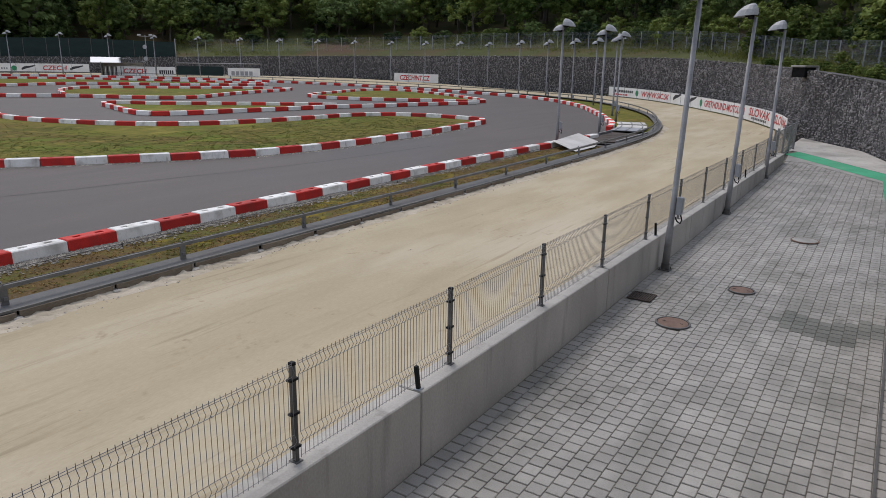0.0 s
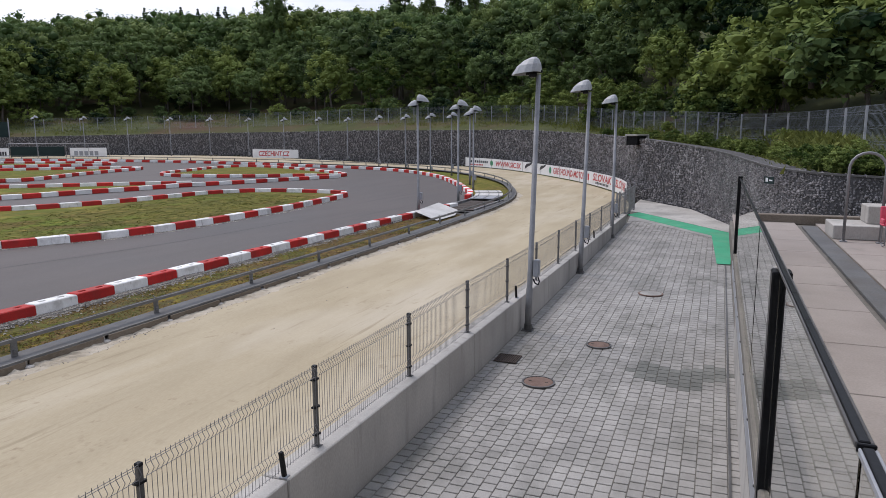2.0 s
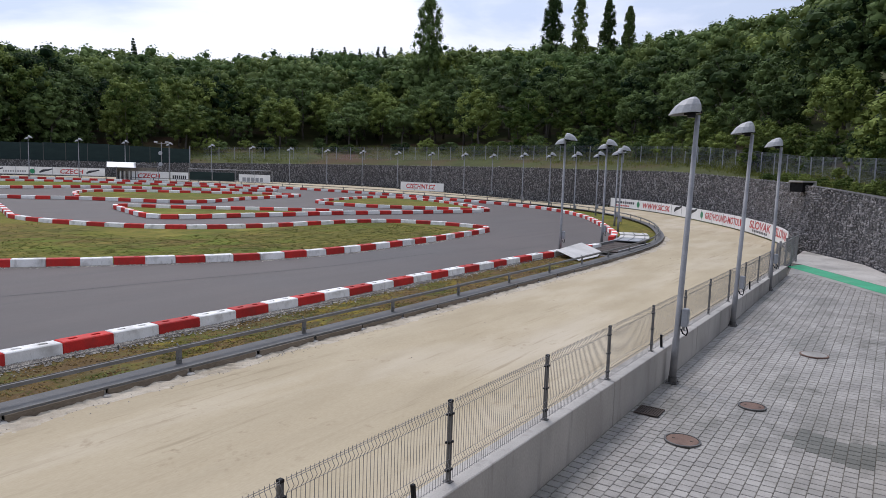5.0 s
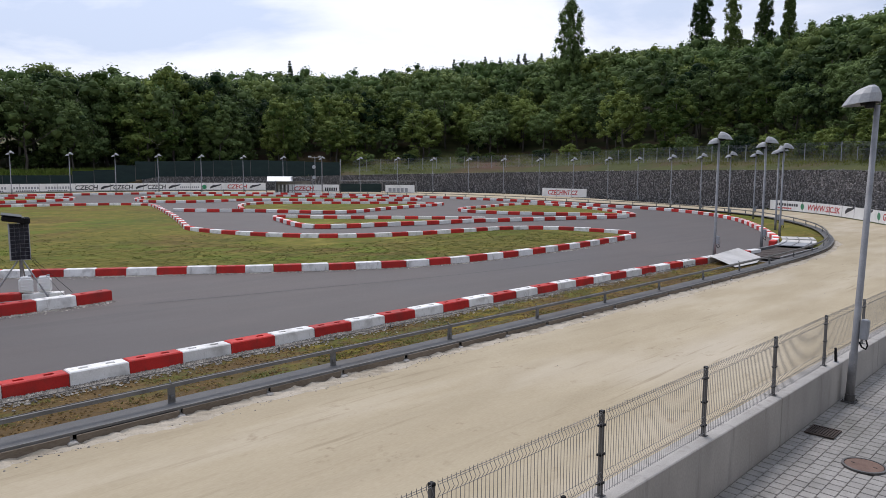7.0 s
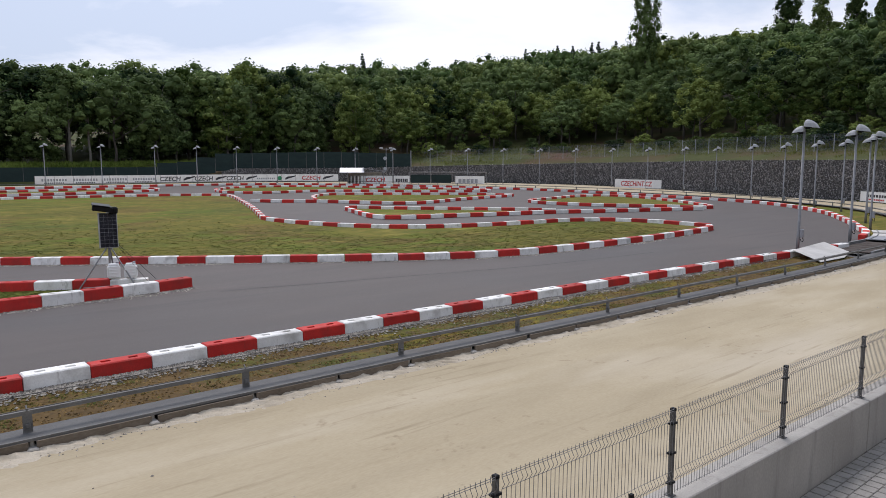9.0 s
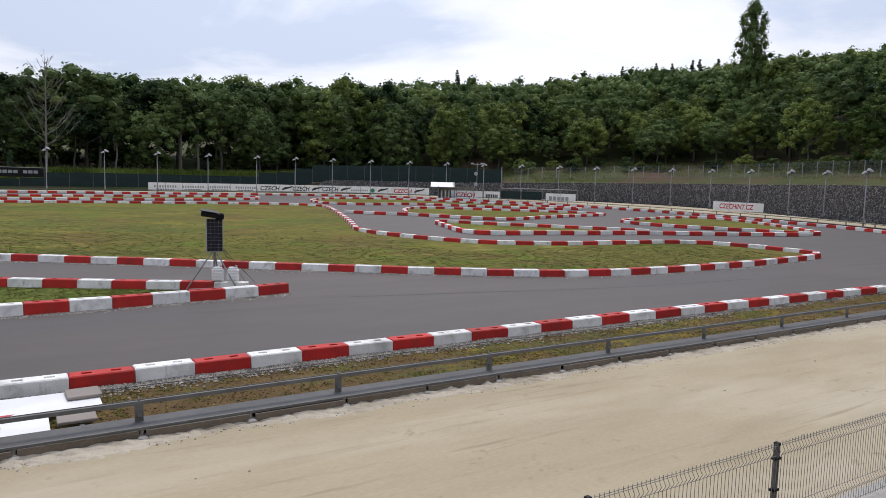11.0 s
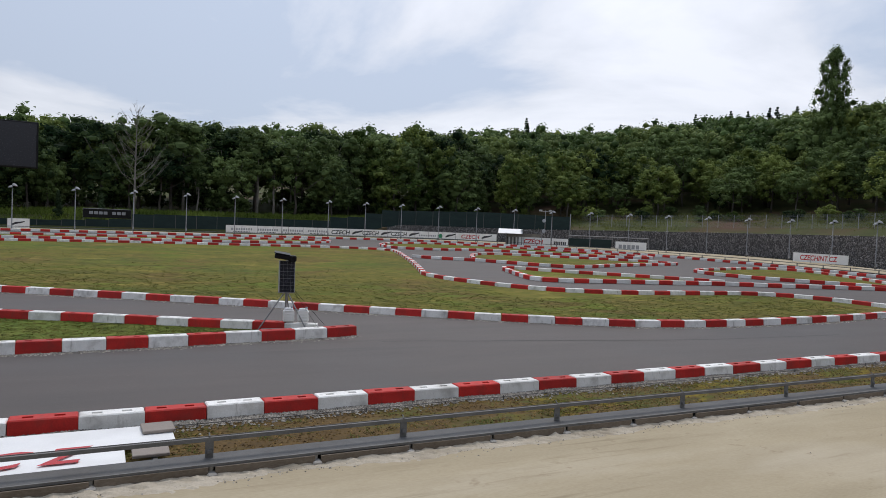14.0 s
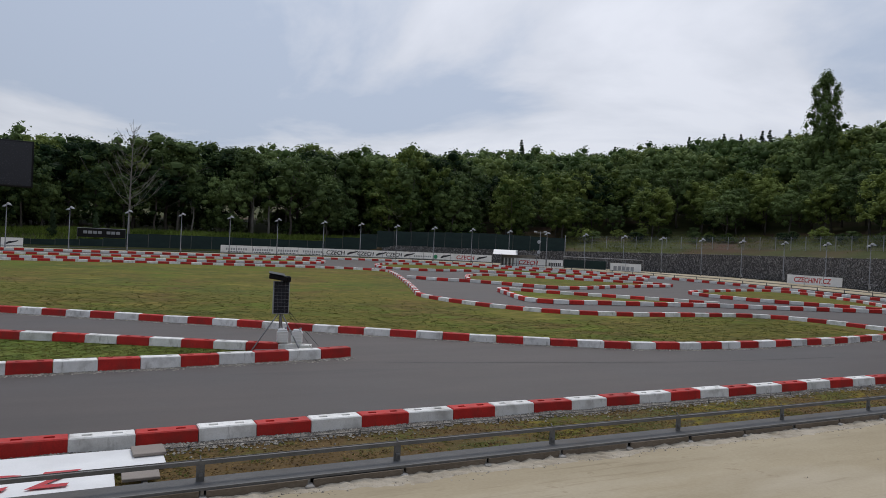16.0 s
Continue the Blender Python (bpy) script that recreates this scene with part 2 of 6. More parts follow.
WHITE_FAR = material("white_painted_blocks", (0.68, 0.67, 0.63), (0.84, 0.83, 0.8), 2.5, 0.65, 40, 0.2, per_island=0.1)
STEEL = material("galvanised_steel", (0.2, 0.2, 0.205), (0.31, 0.31, 0.315), 3, 0.55, 50, 0.05, metal=0.5)
RAIL_GREY = material("dull_grey_rail", (0.115, 0.114, 0.112), (0.185, 0.183, 0.18), 3, 0.7, 50, 0.05)
STEEL_DARK = material("weathered_steel", (0.085, 0.083, 0.082), (0.15, 0.145, 0.14), 3, 0.55, 50, 0.08, metal=0.5)
BLACK = material("black_coated_metal", (0.008, 0.008, 0.009), (0.018, 0.018, 0.019), 4, 0.3, 60, 0.03, spec=0.1)
WIRE = material("grey_coated_wire", (0.16, 0.16, 0.165), (0.25, 0.25, 0.255), 4, 0.5, 50, 0.0, metal=0.4)
WIRE_PALE = material("pale_galvanised_wire", (0.2, 0.22, 0.25), (0.3, 0.32, 0.35), 4, 0.5, 50, 0.0)
HOOD = material("pale_lamp_hood", (0.27, 0.275, 0.28), (0.41, 0.415, 0.42), 3, 0.45, 30, 0.03)
BOX_GREY = material("grey_plastic_box", (0.24, 0.25, 0.27), (0.33, 0.34, 0.36), 3, 0.5, 50, 0.03)
BOARD = material("white_board", (0.72, 0.72, 0.72), (0.84, 0.84, 0.83), 1.0, 0.5, 40, 0.03, stain=(0.55, 0.54, 0.52),
                 stain_scale=0.7, stain_amount=0.4)
LETTER_RED = material("red_lettering", (0.4, 0.015, 0.022), (0.5, 0.03, 0.036), 3, 0.5, 40, 0.0)
LETTER_DARK = material("dark_lettering", (0.02, 0.022, 0.03), (0.05, 0.05, 0.06), 3, 0.5, 40, 0.0)
LETTER_GREEN = material("green_badge", (0.02, 0.2, 0.09), (0.04, 0.28, 0.13), 3, 0.5, 40, 0.0)
STONE = material("dark_gabion_stone", (0.155, 0.145, 0.145), (0.335, 0.316, 0.31), 1.2, 0.9, 30, 0.4, per_island=0.3)
# behind the gabion stones this dark tone stands in for shade in the gaps
STONE_BACK = material("gap_shade_and_seam", (0.055, 0.053, 0.054), (0.11, 0.106, 0.106), 3, 0.95, 30, 0.6)
GRAVEL = material("pale_gravel", (0.13, 0.115, 0.1), (0.4, 0.37, 0.32), 3, 0.9, 40, 0.3, per_island=0.6)
LITTER = material("brown_litter", (0.07, 0.042, 0.018), (0.23, 0.155, 0.06), 5, 0.95, 40, 0.3, per_island=0.65, spec=0.1)
NET = material("dark_green_windbreak_net", (0.008, 0.02, 0.02), (0.018, 0.036, 0.034), 0.6, 0.85, 40, 0.1, stretch=(1, 1, 3))
BARK = material("bark", (0.05, 0.042, 0.034), (0.13, 0.115, 0.1), 2, 0.95, 20, 0.6, stretch=(1, 1, 0.3))
BARK_PALE = material("pale_bare_bark", (0.14, 0.13, 0.112), (0.26, 0.24, 0.215), 2, 0.95, 20, 0.4, stretch=(1, 1, 0.3))
PLATE = material("walk_plate", (0.085, 0.085, 0.086), (0.135, 0.134, 0.132), 2, 0.85, 40, 0.2, stain=(0.1, 0.085, 0.07), stain_scale=0.9, stain_amount=0.6)
SKIRT = material("stained_skirt", (0.11, 0.088, 0.066), (0.21, 0.175, 0.14), 2, 0.9, 40, 0.3, stretch=(1, 0.4, 1))
RUST = material("rusty_iron_cover", (0.11, 0.065, 0.05), (0.2, 0.13, 0.1), 6, 0.8, 60, 0.3)
GRATE = material("dark_iron_grate", (0.03, 0.022, 0.018), (0.07, 0.05, 0.04), 6, 0.8, 60, 0.3)
PINK = material("pink_red_plastic", (0.55, 0.05, 0.09), (0.68, 0.09, 0.14), 3, 0.4, 40, 0.02)
SOLAR = material("solar_cells", (0.008, 0.009, 0.014), (0.02, 0.02, 0.03), 6, 0.25, 30, 0.0)
marks(SAND, (0.24, 0.195, 0.125), (7.0, 0.4, 1), 0.57, 0.7, 0.55, 0.22)
marks(SAND, (0.28, 0.225, 0.15), (5, 3.5, 1), 0.62, 0.74, 0.8, 0.6)
marks(ASPHALT, (0.05, 0.046, 0.044), (1.6, 0.12, 1), 0.55, 0.72, 0.6, 0.09)
marks(ASPHALT, (0.19, 0.18, 0.165), (22, 16, 1), 0.64, 0.78, 0.5)
marks(TURF, (0.13, 0.078, 0.03), (0.2, 0.16, 1), 0.5, 0.62, 0.55)
marks(TURF, (0.24, 0.185, 0.05), (2.2, 1.2, 1), 0.5, 0.68, 0.65)
marks(TURF, (0.11, 0.15, 0.018), (0.8, 0.35, 1), 0.46, 0.6, 0.85, 0.1)
marks(TURF, (0.3, 0.25, 0.06), (0.5, 0.25, 1), 0.56, 0.68, 0.7, 0.07)
marks(TURF, (0.03, 0.035, 0.012), (9, 6, 1), 0.58, 0.72, 0.6)
marks(VERGE, (0.2, 0.15, 0.022), (4, 2.2, 1), 0.48, 0.6, 0.9, 0.5)
marks(VERGE, (0.09, 0.11, 0.02), (3, 1.2, 1), 0.5, 0.62, 0.8, 0.35)
marks(VERGE, (0.26, 0.225, 0.17), (13, 9, 1), 0.6, 0.7, 0.6, 0.8)
marks(VERGE, (0.05, 0.04, 0.028), (11, 8, 1), 0.55, 0.7, 0.7)
for paver in (PAVER, PAVER_JOINED):
    marks(paver, (0.115, 0.11, 0.092), (3.2, 2.2, 1), 0.5, 0.68, 0.75, 0.3)
    marks(paver, (0.14, 0.135, 0.12), (26, 26, 1), 0.6, 0.72, 0.45)
    marks(paver, (0.12, 0.118, 0.098), (0.9, 0.5, 1), 0.5, 0.66, 0.5)
marks(CONCRETE, (0.17, 0.16, 0.145), (4, 4, 0.35), 0.55, 0.72, 0.5)
marks(WHITE, (0.3, 0.28, 0.25), (8, 8, 2.5), 0.58, 0.72, 0.6)
marks(RED, (0.2, 0.03, 0.02), (8, 8, 2.5), 0.58, 0.72, 0.6)
marks(SLAB, (0.2, 0.175, 0.155), (3, 2, 1), 0.56, 0.72, 0.5)
GLASS = glass("balustrade_glass", (0.77, 0.82, 0.79))
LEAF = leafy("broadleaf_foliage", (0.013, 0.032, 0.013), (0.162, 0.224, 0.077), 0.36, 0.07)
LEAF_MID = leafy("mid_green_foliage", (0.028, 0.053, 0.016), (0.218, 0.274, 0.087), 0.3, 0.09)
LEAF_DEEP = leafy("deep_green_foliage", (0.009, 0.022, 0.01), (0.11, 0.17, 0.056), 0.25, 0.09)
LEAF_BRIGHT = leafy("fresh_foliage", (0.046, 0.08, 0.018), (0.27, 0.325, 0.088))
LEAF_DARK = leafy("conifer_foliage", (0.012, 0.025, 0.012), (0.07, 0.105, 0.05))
BANK = leafy("rough_bank_grass", (0.045, 0.062, 0.016), (0.22, 0.235, 0.065), patch=0.2)
MEADOW = leafy("meadow_grass", (0.08, 0.125, 0.02), (0.27, 0.34, 0.075), patch=0.2)
GRASS = leafy("grass_blades", (0.06, 0.075, 0.013), (0.22, 0.19, 0.045), patch=0.5)


# ---- shapes: each gives (vertices, faces) ----
def cbox(c, s, b=0.01):
    """A box with chamfered edges: centre, size, chamfer."""
    x, y, z = (v / 2 for v in s)
    b = min(b, x * 0.9, y * 0.9, z * 0.9)
    verts, faces, idx = [], [], {}
    for sx in (-1, 1):
        for sy in (-1, 1):
            for sz in (-1, 1):
                for ax in range(3):
                    p = [sx * (x - b), sy * (y - b), sz * (z - b)]
                    p[ax] = (sx * x, sy * y, sz * z)[ax]
                    idx[sx, sy, sz, ax] = len(verts)
                    verts.append((c[0] + p[0], c[1] + p[1], c[2] + p[2]))
    for ax in range(3):
        o = [k for k in range(3) if k != ax]
        for s0 in (-1, 1):
            f = []
            for a, d in ((-1, -1), (1, -1), (1, 1), (-1, 1)):
                k = [0, 0, 0]
                k[ax], k[o[0]], k[o[1]] = s0, a, d
                f.append(idx[k[0], k[1], k[2], ax])
            flip = (s0 < 0) != (ax == 1)
            faces.append(f[::-1] if flip else f)
        # edges along ax
        for a in (-1, 1):
            for d in (-1, 1):
                k0, k1 = [0, 0, 0], [0, 0, 0]
                k0[ax], k1[ax] = -1, 1
                k0[o[0]] = k1[o[0]] = a
                k0[o[1]] = k1[o[1]] = d
                f = [idx[(*k0, o[0])], idx[(*k1, o[0])], idx[(*k1, o[1])], idx[(*k0, o[1])]]
                flip = (a * d < 0) != (ax == 1)
                faces.append(f if flip else f[::-1])
    for sx in (-1, 1):
        for sy in (-1, 1):
            for sz in (-1, 1):
                f = [idx[sx, sy, sz, k] for k in range(3)]
                faces.append(f if sx * sy * sz > 0 else f[::-1])
    return verts, faces


def tube(points, r, n=8, caps=True):
    """A round bar along points; r is one radius or one for each point."""
    pts = [Vector(p) for p in points]
    rs = r if isinstance(r, (list, tuple)) else [r] * len(pts)
    verts, faces = [], []
    ref = None
    for i, p in enumerate(pts):
        d = (pts[min(i + 1, len(pts) - 1)] - pts[max(i - 1, 0)]).normalized()
        if ref is None:
            ref = d.orthogonal().normalized()
        u = (ref - d * ref.dot(d)).normalized()
        ref = u
        v = d.cross(u)
        for k in range(n):
            a = 2 * math.pi * k / n
            verts.append(tuple(p + (u * math.cos(a) + v * math.sin(a)) * rs[i]))
    for i in range(len(pts) - 1):
        for k in range(n):
            a, c = i * n + k, i * n + (k + 1) % n
            faces.append([a, c, c + n, a + n])
    if caps:
        faces.append(list(range(n))[::-1])
        faces.append([(len(pts) - 1) * n + k for k in range(n)])
    return verts, faces


def lathe(profile, n=20):
    """A turned form: profile of (radius, height)."""
    verts, faces = [], []
    for r, z in profile:
        for k in range(n):
            a = 2 * math.pi * k / n
            verts.append((r * math.cos(a), r * math.sin(a), z))
    for i in range(len(profile) - 1):
        for k in range(n):
            a, c = i * n + k, i * n + (k + 1) % n
            faces.append([a, c, c + n, a + n])
    faces.append(list(range(n))[::-1])
    faces.append([(len(profile) - 1) * n + k for k in range(n)])
    return verts, faces


def join(*geos):
    verts, faces = [], []
    for v, f in geos:
        o = len(verts)
        verts.extend(v)
        faces.extend([[k + o for k in q] for q in f])
    return verts, faces


def moved(geo, m):
    return [tuple(m @ Vector(v)) for v in geo[0]], geo[1]


def mesh(name, geo, mat, smooth=False):
    me = bpy.data.meshes.new(name)
    me.from_pydata(geo[0], [], geo[1])
    me.materials.append(mat)
    if smooth:
        me.polygons.foreach_set("use_smooth", [True] * len(me.polygons))
    me.update()
    return me


def part(name, geo, mat, parent, label="", smooth=False, at=None):
    """One mesh object under a thing or a part; geo may be a mesh that is shared."""
    me = geo if isinstance(geo, bpy.types.Mesh) else mesh(name, geo, mat, smooth)
    ob = new(name, me)
    ob.parent = parent
    if at is not None:
        ob.matrix_basis = at
    if label:
        tagged(ob, label)
    return ob


def thing(name, label, category, group="", at=None, kind=""):
    ob = new(name)
    ob.empty_display_size = 0.2
    if at is not None:
        ob.matrix_basis = at
    return tagged(ob, label, category, group, kind)


def solid(name, geo, mat, label, category, kind="", group="", smooth=False, at=None):
    ob = new(name, mesh(name, geo, mat, smooth))
    if at is not None:
        ob.matrix_basis = at
    return tagged(ob, label, category, group, kind)


# ---- the plan ----
def G(x, y):
    """Height of the track's ground, one gently tilted plane."""
    return 0.389 - 0.0138 * x + 0.00396 * y


def P(y):
    """Height of the promenade, which climbs gently away from the terrace."""
    return 0.04 + 0.0115 * y


def spline(pts, closed=False, step=0.5):
    """A smooth line through plan points, resampled at even steps."""
    p = [np.array(q, float) for q in pts]
    n = len(p)
    fine = []
    for i in range(n if closed else n - 1):
        if closed:
            a, b, c, d = p[(i - 1) % n], p[i], p[(i + 1) % n], p[(i + 2) % n]
        else:
            b, c = p[i], p[i + 1]
            a = p[i - 1] if i else 2 * b - c
            d = p[i + 2] if i + 2 < n else 2 * c - b
        for k in range(12):
            t = k / 12
            fine.append(0.5 * (2 * b + (c - a) * t + (2 * a - 5 * b + 4 * c - d) * t * t + (3 * b - a - 3 * c + d) * t ** 3))
    fine.append(p[0] if closed else p[-1])
    fine = np.array(fine)
    s = np.r_[0, np.cumsum(np.hypot(*np.diff(fine, axis=0).T))]
    m = max(2, int(round(s[-1] / step)))
    u = np.linspace(0, s[-1], m + 1)
    return np.c_[np.interp(u, s, fine[:, 0]), np.interp(u, s, fine[:, 1])]


def offset(line, d):
    """The line moved sideways by d metres, to its left."""
    t = np.gradient(line, axis=0)
    t /= np.hypot(t[:, 0], t[:, 1])[:, None] + 1e-9
    return line + d * np.c_[-t[:, 1], t[:, 0]]


def patch(outline, lift):
    """A flat-lying area of ground inside an outline, with enough inner points to drape."""
    bm = bmesh.new()
    vs = [bm.verts.new((x, y, G(x, y) + lift)) for x, y in outline]
    bm.faces.new(vs)
    bmesh.ops.triangulate(bm, faces=bm.faces[:])
    bm.normal_update()
    for f in bm.faces:
        if f.normal.z < 0:
            f.normal_flip()
    v = [tuple(q.co) for q in bm.verts]
    bm.verts.index_update()
    f = [[q.index for q in face.verts] for face in bm.faces]
    bm.free()
    return v, f


def ribbon(a, b, za, zb):
    """A strip between two lines of as many points; za and zb give the heights."""
    n = len(a)
    v = [(x, y, za(x, y)) for x, y in a] + [(x, y, zb(x, y)) for x, y in b]
    return v, [[i, i + 1, n + i + 1, n + i] for i in range(n - 1)]


def bar_along(line, width, height, z0):
    """A long bar of rectangular section that follows a line in plan."""
    l, r = offset(line, width / 2), offset(line, -width / 2)
    v, n = [], len(line)
    for k in range(n):
        for (x, y), h in ((r[k], 0), (l[k], 0), (l[k], height), (r[k], height)):
            v.append((x, y, z0(*line[k]) + h))
    f = []
    for k in range(n - 1):
        for j in range(4):
            a, c = 4 * k + j, 4 * k + (j + 1) % 4
            f.append([a, a + 4, c + 4, c])
    f += [[0, 1, 2, 3], [4 * n - 1, 4 * n - 2, 4 * n - 3, 4 * n - 4]]
    return v, f


def bearing(az, r):
    """Plan point at a bearing in degrees and a distance from the terrace's corner."""
    return r * math.sin(radians(az)), r * math.cos(radians(az))

INNER = [(-10.75, -40), (-10.65, 0), (-10.45, 15), (-10.4, 28), (-10.7, 36), (-11.5, 41), (-13, 46), (-15.6, 52), (-19.5, 58),
         (-25, 63.5), (-33, 67.5), (-45, 69.5), (-57, 69.5), (-66, 68), (-76, 65), (-86, 59.5), (-94, 52), (-98.5, 43),
         (-99.5, 30), (-99.5, 0), (-99, -40)]
OUTER = [(-4.02, -40), (-4.02, 0), (-4.02, 30), (-4.2, 38), (-5.1, 43.3), (-6.5, 47.9), (-9.6, 54.6), (-12.9, 60), (-17, 66),
         (-21.3, 71), (-26.9, 75), (-38, 77.5), (-51, 82), (-60, 84.5), (-72, 85.5), (-84, 80), (-95, 71), (-103, 58),
         (-106.5, 44), (-107, 28), (-106.5, 0), (-105, -40)]
RIM = [(14, 5), (9, 19.8), (4.0, 20.6), (1.9, 23.4), (0.8, 33.3), (-1.1, 39.6), (-4.2, 44.3), (-6.3, 50), (-11, 60), (-18, 69.5),
       (-26, 76.5), (-38, 79.5), (-51, 84), (-60, 86.5), (-72, 87.5), (-85, 82.5), (-97, 73), (-106, 59), (-110, 44),
       (-110.5, 28), (-110, 0), (-108, -45), (-60, -75), (0, -75), (14, -60)]
MID = np.array((-48.0, 10.0))


# ---- ground: one sheet, from the hollow of the track up the wooded hills to the horizon ----
def rim_height(az):
    """How high the bank rises behind the track's edge, by bearing."""
    return float(np.interp(az, [-180, -100, -71, -67, -57, -50, -40, -28, -15, -5, 2, 20, 180], [0.3, 0.3, 0.6, 2.2, 2.3, 2.8, 3.4, 4.0, 4.2, 3.6, 3.0, 2.9, 1]))


def slope(az):
    return float(np.interp(az, [-180, -105, -88, -75, -60, -45, -30, -15, 0, 20, 180], [0.02, 0.03, 0.05, 0.07, 0.12, 0.16, 0.165, 0.19, 0.25, 0.28, 0.02]))


def bearing_of(x, y):
    return math.degrees(math.atan2(x, y))


def flat_height(x, y):
    if y < 46 and x > -5.2:
        k = min(1, max(0, (x + 5.0) / 0.8))
        return (G(x, y) - 0.08) * (1 - k) + k * -0.6
    return G(x, y) - 0.08


def hill_height(x, y, s):
    """Height of the bank and hill at s metres outside the rim."""
    az = bearing_of(x, y)
    base = G(x, y) - 0.05
    h = base + rim_height(az) * min(1, s / 0.5)
    h += float(np.interp(az, [-104, -92, -71, -65], [0.4, 1.5, 1.5, 0])) * min(1, max(0, (s - 2.5) / 4))
    k = slope(az)
    shelf = float(np.interp(az, [-14, -4, 20], [0.5, 4.6, 4.6]))
    h += k * min(max(s - shelf, 0), 150) + 0.04 * max(0, s - 150)
    if s > 6:
        h += 1.2 * noise.noise(Vector((x * 0.03, y * 0.03, 0))) * min(1, (s - 6) / 30)
    return h


rim = spline(RIM, closed=True, step=2.0)[:-1]


def build_ground():
    rings = [(0.0, 0), (0.3, 0), (0.6, 0), (0.8, 0), (0.9, 0), (0.95, 0), (0.985, 0), (1, 0), (1, 0.5), (1, 3), (1, 6), (1, 10), (1, 16),
             (1, 24), (1, 34), (1, 46), (1, 60), (1, 80), (1, 105), (1, 135), (1, 170), (1, 260), (1, 600), (1, 2500)]
    v, f, n = [], [], len(rim)
    for frac, s in rings:
        for p in rim:
            d = p - MID
            r = np.hypot(*d)
            q = MID + d * (frac + s / r)
            z = flat_height(*q) if s == 0 else hill_height(q[0], q[1], s)
            v.append((q[0], q[1], z))
    for i in range(len(rings) - 1):
        for k in range(n):
            a, b = i * n + k, i * n + (k + 1) % n
            f.append([a, b, b + n, a + n])
    solid("ground", (v, f), HILL, "grassy earth hollow rising to wooded hills", "ground", "structure", smooth=False)


build_ground()


inner_line, outer_line = spline(INNER, step=0.5), spline(OUTER, step=0.5)


def build_surfaces():
    def lifted(h):
        return lambda x, y: G(x, y) + h
    solid("asphalt_track", patch([tuple(p) for p in inner_line[::3]], 0.0), ASPHALT,
          "dark grey worn asphalt of the kart track", "road", "structure")
    # the sand ring, finely divided and slightly raked
    n = 420
    ia = inner_line[np.linspace(0, len(inner_line) - 1, n).astype(int)]
    oa = outer_line[np.linspace(0, len(outer_line) - 1, n).astype(int)]
    v, f, m = [], [], 9
    for k in range(n):
        for j in range(m):
            q = ia[k] + (oa[k] - ia[k]) * j / (m - 1)
            v.append((q[0], q[1], G(*q) + 0.03 + 0.012 * noise.noise(Vector((q[0] * 1.3, q[1] * 0.3, 0)))))
    for k in range(n - 1):
        for j in range(m - 1):
            a = k * m + j
            f.append([a, a + 1, a + m + 1, a + m])
    solid("sand_track", (v, f), SAND, "pale yellow raked sand of the greyhound track", "sand track", "structure", smooth=True)


build_surfaces()


def build_seam():
    """Dark sealed joint that wanders along the asphalt past the wedge island."""
    line = spline([(-20.0, 7.9), (-19.8, 9.2), (-19.45, 10.6), (-19.1, 12.6), (-18.65, 14.7), (-18.3, 16.3), (-17.7, 20), (-17.3, 26)], step=0.4)
    up = lambda x, y: G(x, y) + 0.004
    solid("asphalt_seam", ribbon(offset(line, -0.035), offset(line, 0.035), up, up), STONE_BACK, "thin dark sealed joint in the asphalt", "seam", "structure")


build_seam()

# ---- barrier rows of red and white blocks ----
PITCH = 1.035
BLOCK_H, BLOCK_W = 0.32, 0.34


def block_geo(length):
    """One concrete block: tapered flanks, chamfered edges, two lifting slots sunk in its top."""
    l, w, h, b = length / 2, BLOCK_W / 2, BLOCK_H, 0.02
    slots = [(-l * 0.62, -l * 0.3), (l * 0.3, l * 0.62)]
    xs = [-l + b, slots[0][0], slots[0][1], slots[1][0], slots[1][1], l - b]
    ys = [-w + b, -0.05, 0.05, w - b]
    v = [(x, y, h) for x in xs for y in ys]
    f = []
    for i in range(5):
        for j in range(3):
            a = i * 4 + j
            if j == 1 and i in (1, 3):
                o = len(v)
                for k in (a, a + 4, a + 5, a + 1):
                    v.append((v[k][0], v[k][1], h - 0.06))
                q = [a, a + 4, a + 5, a + 1]
                for k in range(4):
                    f.append([q[k], q[(k + 1) % 4], o + (k + 1) % 4, o + k])
                f.append([o, o + 1, o + 2, o + 3])
            else:
                f.append([a, a + 4, a + 5, a + 1])
    o = len(v)
    # rim, shoulder and foot rings
    ring = [(-l, -w, h - b), (l, -w, h - b), (l, w, h - b), (-l, w, h - b)]
    foot = [(-l, -w - 0.02, 0), (l, -w - 0.02, 0), (l, w + 0.02, 0), (-l, w + 0.02, 0)]
    v += ring + foot
    c = [0, 20, 23, 3]
    top_edges = [[0, 4, 8, 12, 16, 20], [20, 21, 22, 23], [23, 19, 15, 11, 7, 3], [3, 2, 1, 0]]
    for k in range(4):
        f.append([o + k, o + (k + 1) % 4] + top_edges[k][::-1])
        f.append([o + 4 + k, o + 4 + (k + 1) % 4, o + (k + 1) % 4, o + k])
    return v, f


def far_block_geo(length):
    return cbox((0, 0, 0.14), (length, BLOCK_W, 0.28), 0.02)


BLOCK_RED = mesh("red_block", block_geo(PITCH - 0.012), RED)
BLOCK_WHITE = mesh("white_block", block_geo(PITCH - 0.012), WHITE)


def row_places(pts, phase=0, closed=False):
    line = spline(pts, closed, PITCH)
    for k in range(len(line) - 1):
        a, b = line[k], line[k + 1]
        m = (a + b) / 2
        yield k + phase, m, math.degrees(math.atan2(b[1] - a[1], b[0] - a[0])), float(np.hypot(*(b - a)))


